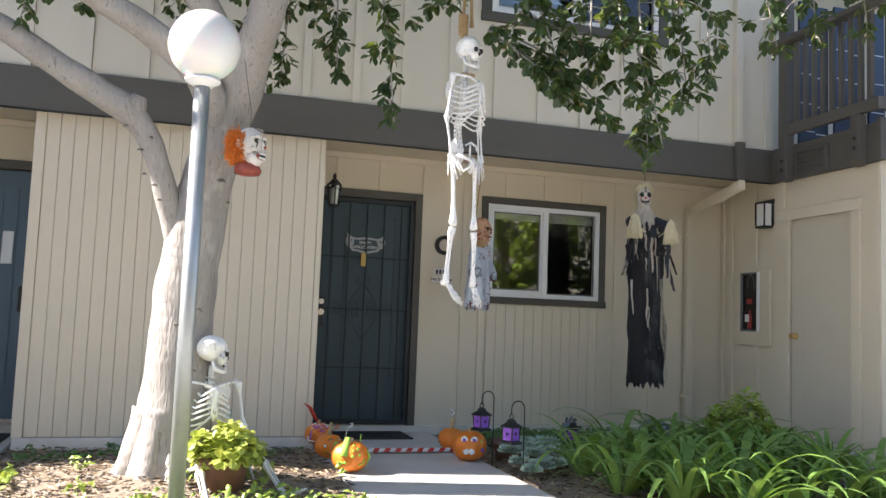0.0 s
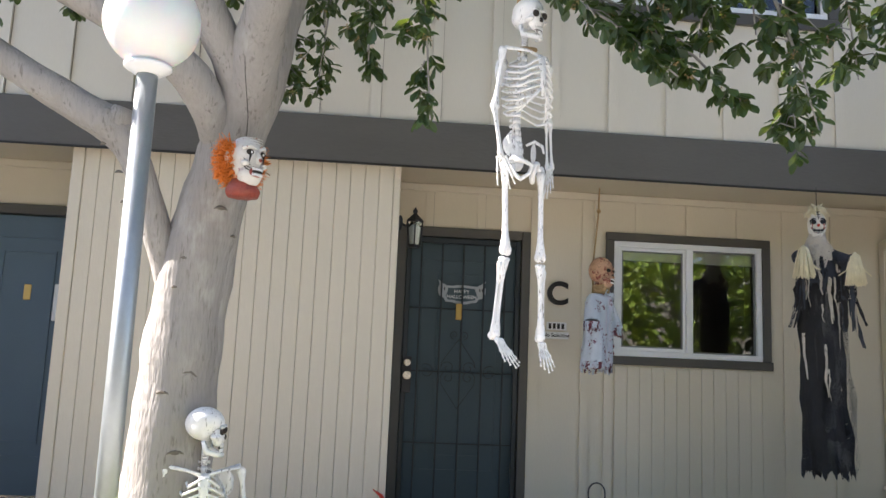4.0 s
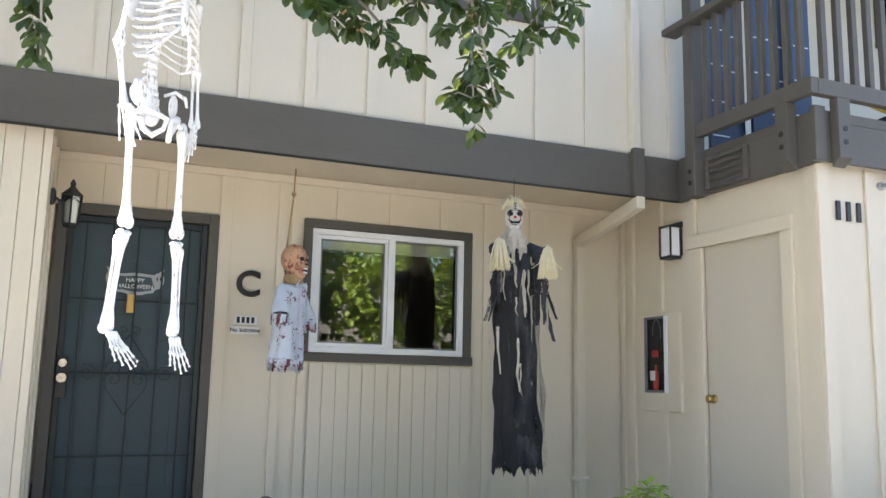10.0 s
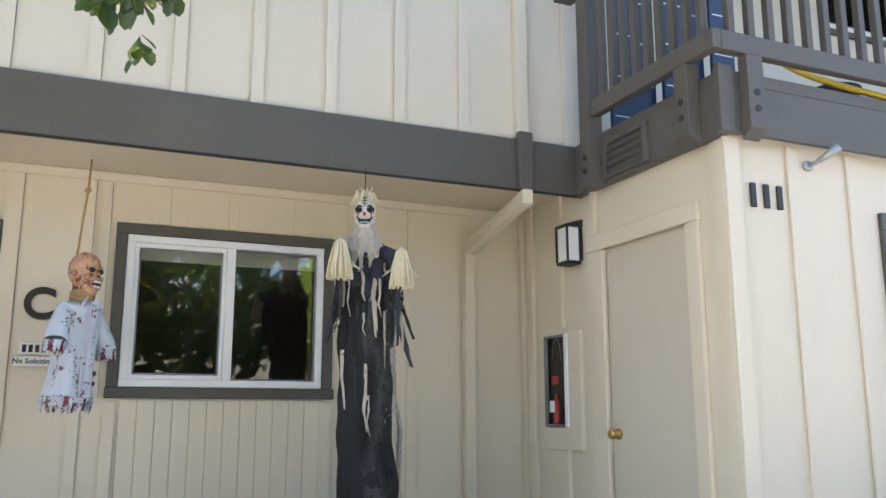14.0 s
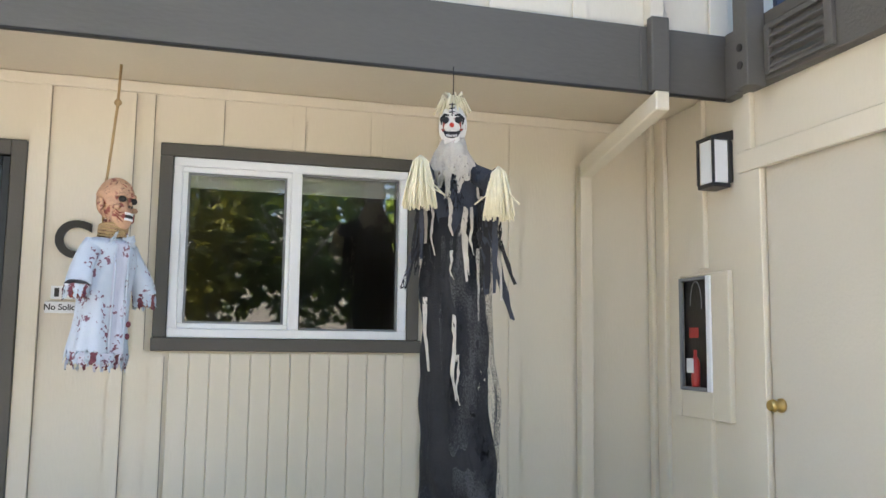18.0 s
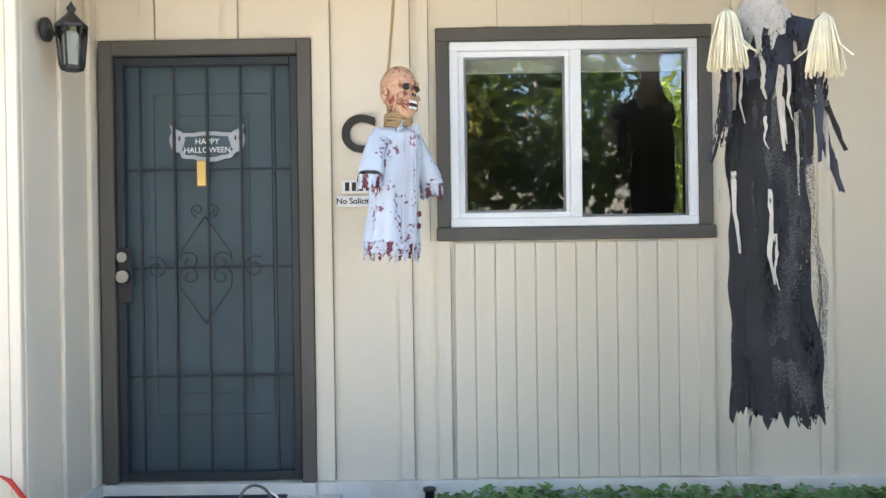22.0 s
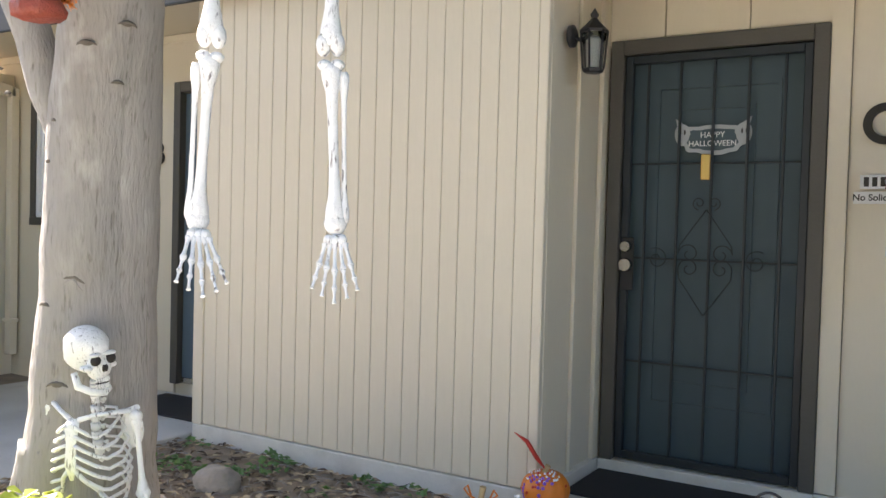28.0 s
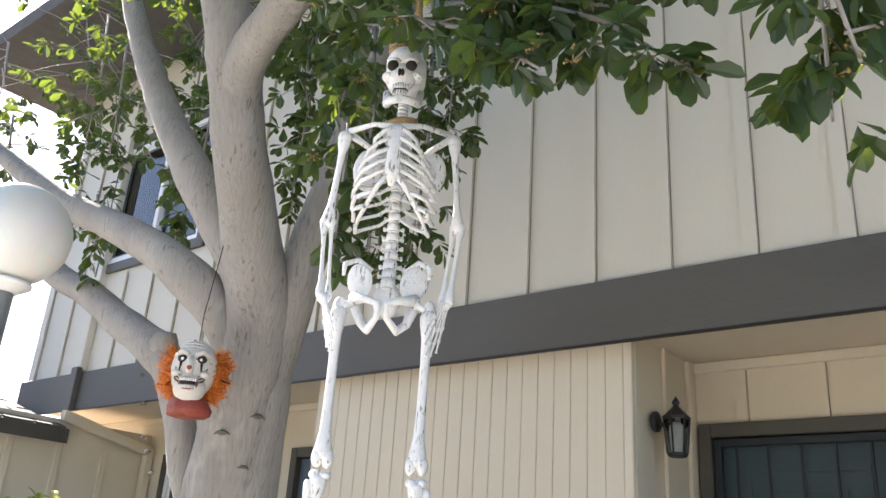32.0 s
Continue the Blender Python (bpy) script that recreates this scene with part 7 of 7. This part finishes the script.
box(bm, (-3.05, 7.05, -0.009), (-2.20, 7.5, 0.003))
soften(bm, 0.003)
solid("door_mat", bm, M["rubber"], "black rubber doormat before the neighbouring door", "doormat")
bm = bmesh.new()
blob(bm, (-1.24, 6.22, 0.03), (0.115, 0.09, 0.085), 16, 12, 0, None, lambda n: 1 + 0.16 * noise.noise(n * 1.7) + 0.06 * noise.noise(n * 5))
solid("garden_rock", bm, M["rock"], "rough grey brown rock lying on the soil", "rock")

# ---- plants ----
def strap_leaf_mesh(length, width, bend, seed):
    r = random.Random(seed)
    bm = bmesh.new()
    n = 9
    rows = []
    ang = math.radians(80)
    p = Vector((0, 0, 0))
    for i in range(n + 1):
        t = i / n
        w = width * (0.55 + 1.1 * t - 1.62 * t * t) if t < 1 else 0.001
        w = max(w, 0.0015)
        rows.append([bm.verts.new((-w, p.y, p.z + w * 0.22)), bm.verts.new((0, p.y, p.z)), bm.verts.new((w, p.y, p.z + w * 0.22))])
        ang -= math.radians(bend) / n * (0.4 + 1.2 * t)
        p = p + Vector((0, math.cos(ang), math.sin(ang))) * length / n
    for a, b in zip(rows, rows[1:]):
        for k in range(2):
            bm.faces.new((a[k], a[k + 1], b[k + 1], b[k])).smooth = True
    return mesh_of("strap_leaf", bm, M["strap"])


pr = random.Random(21)
straps = [strap_leaf_mesh(pr.uniform(0.50, 0.78), pr.uniform(0.026, 0.042), pr.uniform(85, 150), i) for i in range(8)]
CLUMPS = [(1.62, 5.45), (1.80, 5.05), (2.05, 5.55), (2.20, 5.15), (2.45, 5.70), (2.55, 5.30), (2.80, 5.62), (2.90, 5.20), (3.12, 5.45), (2.35, 4.80), (2.75, 4.85), (1.95, 4.72), (3.2, 5.0), (2.15, 5.95), (2.62, 6.0), (1.56, 4.86), (1.74, 4.50), (2.06, 4.38), (2.42, 4.42), (2.80, 4.45), (3.15, 4.55)]
for cx, cy in CLUMPS:
    g = thing("strap_leaf_plant", "green strap leaved lily clump in the garden bed", "plant", "strap leaf clumps", at=(cx, cy, soil_height(cx, cy)))
    for i in range(24):
        a = i * 2.399 + pr.uniform(-.3, .3)
        s = pr.uniform(0.7, 1.08)
        m = Matrix.Translation((cx + 0.05 * math.cos(a), cy + 0.05 * math.sin(a), soil_height(cx, cy) - 0.01)) @ Matrix.Rotation(a - math.pi / 2, 4, "Z") @ Matrix.Rotation(pr.uniform(-0.5, 0.15), 4, "X") @ Matrix.Diagonal((s, s, s, 1))
        piece("strap_leaf", straps[pr.randrange(8)], g, m=m)


def ground_cover(name, n, area, size, material, label, seed, keep=None, hgt=0.07, star=True):
    r = random.Random(seed)
    v, f = [], []
    for _ in range(n):
        x, y = r.uniform(area[0], area[1]), r.uniform(area[2], area[3])
        if keep and not keep(x, y):
            continue
        z = soil_height(x, y) + r.uniform(0.01, hgt)
        d = r.uniform(0, 6.28)
        s = size * r.uniform(0.55, 1.2)
        tilt = Matrix.Rotation(r.gauss(0.25, 0.35), 3, "X") @ Matrix.Rotation(r.gauss(0, 0.35), 3, "Y")
        rz = Matrix.Rotation(d, 3, "Z")
        if star:
            prof = [(0.0, -0.35), (0.38, -0.52), (0.36, -0.12), (0.78, 0.02), (0.36, 0.22), (0.0, 1.0), (-0.36, 0.22), (-0.78, 0.02), (-0.36, -0.12), (-0.38, -0.52)]
        else:
            prof = [(0.0, -0.6), (0.34, -0.2), (0.42, 0.25), (0.2, 0.75), (0, 0.95), (-0.2, 0.75), (-0.42, 0.25), (-0.34, -0.2)]
        b = len(v)
        v.append(tuple(Vector((x, y, z + 0.01))))
        for px, py in prof:
            v.append(tuple(Vector((x, y, z)) + rz @ tilt @ Vector((px * s, py * s, -0.12 * s * (abs(px) + abs(py))))))
        k = len(prof)
        f += [(b, b + 1 + i, b + 1 + (i + 1) % k) for i in range(k)]
    me = bpy.data.meshes.new(name)
    me.from_pydata(v, [], f)
    me.materials.append(material)
    return tagged(new(name, me), label, "ground cover", kind="stuff")


def ivy_here(x, y):
    e = 0.10 * noise.noise((x * 3, y * 3, 1))
    if y > 6.55 + e and x > 1.62 + e + 0.35 * max(0, y - 7.2):
        return True
    return x > 2.4 + e and y > 6.0


ground_cover("ivy", 5200, (1.35, 4.15, 5.9, 7.55), 0.040, M["ivy"], "dark green ivy covering the soil below the window", 5, lambda x, y: ivy_here(x + 0.13, y), 0.065)
ground_cover("ivy", 900, (-2.0, -0.1, 6.2, 6.8), 0.030, M["ivy"], "sparse ivy shoots along the bay wall", 6, lambda x, y: noise.noise((x * 2.5, y * 4, 9)) > 0.12, 0.05)
ground_cover("low_weeds", 4200, (-2.4, 0.0, 3.7, 5.6), 0.034, M["bushy"], "bright weeds scattered on the soil by the tree", 7, lambda x, y: noise.noise((x * 2.2, y * 2.2, 4)) > 0.08 - 0.25 * (y < 4.75) and (x + 1.13) ** 2 + (y - 5.5) ** 2 > 0.12, 0.08, False)


def litter(name, n, area, label, seed, keep=None):
    """Dry leaf scraps and twigs on the soil."""
    r = random.Random(seed)
    bm = bmesh.new()
    for i in range(n):
        x, y = r.uniform(area[0], area[1]), r.uniform(area[2], area[3])
        if keep and not keep(x, y):
            continue
        z = soil_height(x, y) + 0.013
        a = r.uniform(0, 6.28)
        c, s = math.cos(a), math.sin(a)
        if i % 5 == 1:
            k = r.uniform(0.004, 0.013)
            before = len(bm.faces)
            blob(bm, (x, y, z - 0.006), (k * r.uniform(0.8, 1.4), k, k * 0.7), 6, 4)
            bm.faces.ensure_lookup_table()
            for f in bm.faces[before:]:
                f.material_index = 4
        elif i % 4 == 0:
            ln = r.uniform(0.03, 0.12)
            tube(bm, [(x, y, z), (x + c * ln * 0.5, y + s * ln * 0.5, z + 0.008), (x + c * ln, y + s * ln, z)], 0.002, 4)
        else:
            ln, w = r.uniform(0.016, 0.045), r.uniform(0.008, 0.018)
            q = [(x - c * ln, y - s * ln, z), (x + s * w, y - c * w, z + 0.008), (x + c * ln, y + s * ln, z + 0.002), (x - s * w, y + c * w, z + 0.010)]
            f = bm.faces.new([bm.verts.new(t) for t in q])
            f.material_index = 1 + i % 3
    return solid(name, bm, [M["bark"], M["litter"], M["litter_dark"], M["litter_pale"], M["clod"]], label, "leaf litter", kind="stuff")


M["litter"] = mat("dry fallen leaf", (0.30, 0.225, 0.145), 0.9, var=0.5, scale=6, island=0.6)
M["litter_dark"] = mat("rotting fallen leaf", (0.085, 0.058, 0.038), 0.9, var=0.4, scale=6, island=0.5)
M["litter_pale"] = mat("bleached fallen leaf", (0.50, 0.40, 0.26), 0.85, var=0.4, scale=6, island=0.4)
M["clod"] = mat("soil crumb and pebble", (0.25, 0.20, 0.15), 0.95, var=0.4, scale=20, island=0.5)
litter("leaf_litter", 3600, (-2.1, 0.0, 3.7, 6.8), "dry leaf scraps and twigs on the soil", 31)
litter("leaf_litter", 4600, (1.14, 4.1, 4.2, 7.5), "dry leaf scraps and twigs in the window bed", 32)


def rosette(name, x, y, z, R, parent, seed):
    r = random.Random(seed)
    bm = bmesh.new()
    for ring, (n, rad, lift) in enumerate(((15, 0.92, 0.10), (14, 0.86, 0.40), (12, 0.74, 0.75), (10, 0.58, 1.2), (7, 0.40, 2.0))):
        for i in range(n):
            a = 2 * math.pi * (i + 0.5 * (ring % 2)) / n + r.uniform(-.1, .1)
            d = Vector((math.cos(a), math.sin(a), lift)).normalized()
            s = Vector((-math.sin(a), math.cos(a), 0))
            nn = d.cross(s)
            L, W = R * rad, R * 0.20 * (0.6 + rad * 0.5)
            p0 = Vector((x, y, z))
            v = [bm.verts.new(p0 + d * L * q + s * W * w + nn * (-0.010 - 0.10 * L * (1 - abs(w)))) for q, w in ((0.1, -0.4), (0.1, 0.4), (0.7, 1.0), (0.7, -1.0), (0.98, 0.25), (0.98, -0.25))]
            t0 = bm.verts.new(p0 + d * L * 0.65 - nn * (0.22 * L * 0.5))
            t1 = bm.verts.new(p0 + d * L * 1.05)
            for q in ((v[0], v[1], t0), (v[1], v[2], t0), (v[2], v[4], t0), (v[4], t1, t0), (t1, v[5], t0), (v[5], v[3], t0), (v[3], v[0], t0)):
                bm.faces.new(q).smooth = False
    return part(name, bm, M["succulent"], parent)


bowl = thing("succulent_planter", "terracotta bowl crowded with pale green rosette succulents", "planter", at=(1.45, 5.95, 0))
bm = bmesh.new()
lathe(bm, [(0.13, -0.04), (0.19, 0.09), (0.20, 0.115), (0.185, 0.115), (0.17, 0.08)], (1.42, 6.18, 0), 28)
part("bowl", bm, M["terracotta"], bowl)
for i, (x, y, z, R) in enumerate(((1.26, 5.90, 0.09, 0.10), (1.35, 5.67, 0.10, 0.105), (1.47, 5.76, 0.10, 0.105), (1.53, 5.94, 0.11, 0.09), (1.66, 6.18, 0.10, 0.12), (1.38, 5.92, 0.12, 0.09), (1.22, 5.62, 0.06, 0.09), (1.30, 5.45, 0.06, 0.10), (1.60, 5.72, 0.09, 0.085), (1.46, 6.10, 0.13, 0.075), (1.20, 5.38, 0.05, 0.08), (1.42, 5.50, 0.07, 0.09))):
    rosette("rosette", x, y, z, R, bowl, i)


def bushy(name, c, R, n, leaf, material, label, category, seed=1, wide=0.34):
    """A shrub of short stems and many leaves."""
    t = thing(name, label, category, at=(c[0], c[1], c[2]))
    r = random.Random(seed)
    bm = bmesh.new()
    ls = LeafSet()
    for i in range(n):
        d = Vector((r.gauss(0, 1), r.gauss(0, 1), abs(r.gauss(0.3, 0.9)))).normalized()
        e = Vector(c) + Vector((d.x * R[0], d.y * R[1], d.z * R[2])) * r.uniform(0.55, 1.0)
        if i % 3 == 0:
            tube(bm, [c, Vector(c).lerp(e, 0.5) + Vector((0, 0, 0.03)), e], [0.006, 0.004, 0.002], 4)
        ls.rosette(e, d + Vector((0, 0, 0.5)), r.randint(5, 8), leaf, leaf * wide, r)
    part("stem_growth", bm, M["bark"], t)["kind"] = "stuff"
    ls.make("foliage", material, t)
    return t


pot = bushy("potted_plant", (-0.755, 4.97, 0.21), (0.21, 0.20, 0.20), 130, 0.056, M["jade"], "yellow green succulent bush in a terracotta pot", "potted plant", seed=2, wide=0.46)
bm = bmesh.new()
lathe(bm, [(0.095, 0.0), (0.125, 0.17), (0.140, 0.172), (0.142, 0.215), (0.128, 0.215), (0.12, 0.17)], (-0.755, 4.97, 0.005), 28)
part("pot", bm, M["terracotta"], pot, "weathered terracotta pot")
bushy("yellow_green_shrub", (3.05, 5.75, 0.10), (0.30, 0.30, 0.52), 150, 0.065, M["bushy"], "yellow green leafy shrub at the back of the bed", "shrub", seed=3)
bushy("variegated_shrub", (4.85, 5.1, 0.0), (0.28, 0.28, 0.95), 170, 0.07, M["bushy"], "pale variegated shrub by the storage wall", "shrub", seed=4)
bushy("thin_shrub", (-4.15, 6.2, 0.3), (0.55, 0.5, 1.55), 120, 0.085, M["jade"], "thin bright shrub by the neighbouring wing", "shrub", seed=5)

# stone shapes in the ivy
bm = bmesh.new()
tube(bm, [(2.10, 6.72, -0.06), (2.10, 6.72, 0.06), (2.105, 6.72, 0.13)], [0.045, 0.040, 0.050], 12)
for k, (dx, dz) in enumerate(((-0.075, 0.055), (-0.04, 0.10), (0.0, 0.11), (0.04, 0.09), (0.085, 0.03))):
    tube(bm, [(2.105 + dx * 0.4, 6.715, 0.12), (2.105 + dx * 0.8, 6.70, 0.13 + dz * 0.6), (2.105 + dx, 6.67, 0.13 + dz)], [0.018, 0.015, 0.010], 8)
solid("garden_statue", bm, M["tomb"], "small grey stone hand rising from the ivy", "statue")
bm = bmesh.new()
blob(bm, (2.46, 6.62, 0.05), (0.10, 0.08, 0.085), 20, 14, 0, None, lambda n: 1 + 0.08 * noise.noise(n * 2.2))
for k in range(4):
    tube(bm, [(2.46 + 0.101 * math.sin(a) * math.cos(0.30 * k + 0.1) * -1, 6.62 - 0.083 * math.cos(a * 0.8) * math.cos(0.25 * k + 0.2), 0.05 + 0.087 * math.sin(0.25 * k + 0.2)) for a in [0.1 * j for j in range(9)]], 0.003, 5, 1)
solid("skull_prop", bm, [M["sign_grey"], M["ink"]], "pale grey foam skull half hidden in the bed", "halloween prop")

bm = bmesh.new()
outline = [(-0.20, 0), (0.20, 0)] + [(0.20 * math.cos(a), 0.26 + 0.16 * math.sin(a)) for a in [math.pi * k / 10 for k in range(11)]]
lo = [bm.verts.new((x, 0, z)) for x, z in outline]
hi = [bm.verts.new((x, 0.05, z)) for x, z in outline]
bm.faces.new(lo)
bm.faces.new(hi[::-1])
for k in range(len(outline)):
    j = (k + 1) % len(outline)
    bm.faces.new((lo[k], hi[k], hi[j], lo[j]))
for q in (0.175, 0.150):
    tube(bm, [(q * math.cos(a), -0.003, 0.25 + q * 0.8 * math.sin(a)) for a in [math.pi * k / 14 for k in range(15)]], 0.006, 6)
for k in range(5):
    tube(bm, [(-0.12 + 0.02 * k, -0.004, 0.30 - 0.05 * k), (0.12 - 0.02 * k, -0.004, 0.30 - 0.05 * k)], 0.006, 6)
stone = solid("tombstone_prop", bm, M["tomb"], "grey blue foam tombstone leaning among the ivy", "halloween prop")
stone.matrix_basis = pose(2.84, 6.22, soil_height(2.84, 6.22) - 0.01, -52, 0, 12)
bm = bmesh.new()
lathe(bm, [(0.022, -0.02), (0.022, 0.03), (0.03, 0.032), (0.03, 0.045), (0.01, 0.05)], (1.535, 7.53, -0.01), 12)
solid("pipe_cap", bm, M["black"], "small black pipe cap at the foot of the wall", "pipe cap")

# ---- low roof of the neighbouring wing ----
lowroof = thing("wing_roof", "dark shingled low roof of the neighbouring wing", "roof", kind="structure", at=(-5.5, 5.5, 2.3))
bm = bmesh.new()
v = box(bm, (-11.0, 4.2, 2.10), (-4.86, 6.765, 2.21))
for q in v:
    if q.co.x < -6:
        q.co.z += 1.6
part("deck", bm, M["umber"], lowroof)
bm = bmesh.new()
box(bm, (0, 0, 0), (0.235, 0.24, 0.012))
shingle = mesh_of("shingle", bm, M["shingle"])
sl = math.atan2(1.6, 6.14)
for j in range(10):
    for i in range(10):
        m = Matrix.Translation((-4.86 - 0.19 * j, 4.20 + 0.255 * i - 0.12 * (j % 2), 2.214 + 0.0495 * j)) @ Matrix.Rotation(math.pi / 2, 4, "Z") @ Matrix.Rotation(sl + 0.03, 4, "X")
        piece("shingle", shingle, lowroof, m=m)

# ---- court behind the camera ----
def far_tree(x, y, h, seed, material):
    t = thing("court_tree", "leafy court tree across the walkway", "tree", "court trees", at=(x, y, -0.1))
    r = random.Random(seed)
    bm = bmesh.new()
    limb(bm, [(x, y, -0.1), (x + 0.1, y, h * 0.3), (x - 0.05, y + 0.1, h * 0.6), (x, y, h * 0.9)], 0.16, 0.04, 8)
    for k in range(6):
        a = k * 1.05
        limb(bm, [(x, y, h * (0.3 + 0.07 * k)), (x + 0.7 * math.cos(a), y + 0.7 * math.sin(a), h * (0.42 + 0.07 * k)), (x + 1.5 * math.cos(a), y + 1.5 * math.sin(a), h * (0.5 + 0.08 * k))], 0.06, 0.02, 6)
    part("trunk", bm, M["bark"], t)
    ls = LeafSet()
    for i in range(520):
        d = Vector((r.gauss(0, 1), r.gauss(0, 1), r.gauss(0, 1))).normalized() * r.uniform(0.5, 1.0)
        ls.rosette(Vector((x + d.x * 2.0, y + d.y * 1.8, h * 0.62 + d.z * h * 0.40)), d, 6, 0.22, 0.085, r)
    ls.make("crown", material, t)


M["autumn"] = leaf_mat("yellowing leaf", (0.16, 0.16, 0.03), (0.36, 0.34, 0.05), 0.4)
for i, (x, y, h, m) in enumerate(((-6.5, -5.0, 5.0, "leaf"), (-2.8, -6.5, 5.5, "bushy"), (0.8, -5.6, 5.2, "autumn"), (3.6, -6.8, 6.0, "leaf"), (7.0, -5.5, 5.0, "bushy"), (10.5, -6.5, 5.5, "leaf"), (-10.0, -6.5, 5.5, "leaf"), (1.9, -9.5, 6.5, "leaf"), (5.4, -10, 6.5, "leaf"), (-4.8, -10, 6.5, "leaf"))):
    far_tree(x, y, h, 40 + i, M[m])
bm = bmesh.new()
box(bm, (-30, -15.2, -0.1), (30, -15.0, 5.0))
solid("wall_court", bm, M["cream"], "cream wall of the building across the court", "wall", kind="structure")
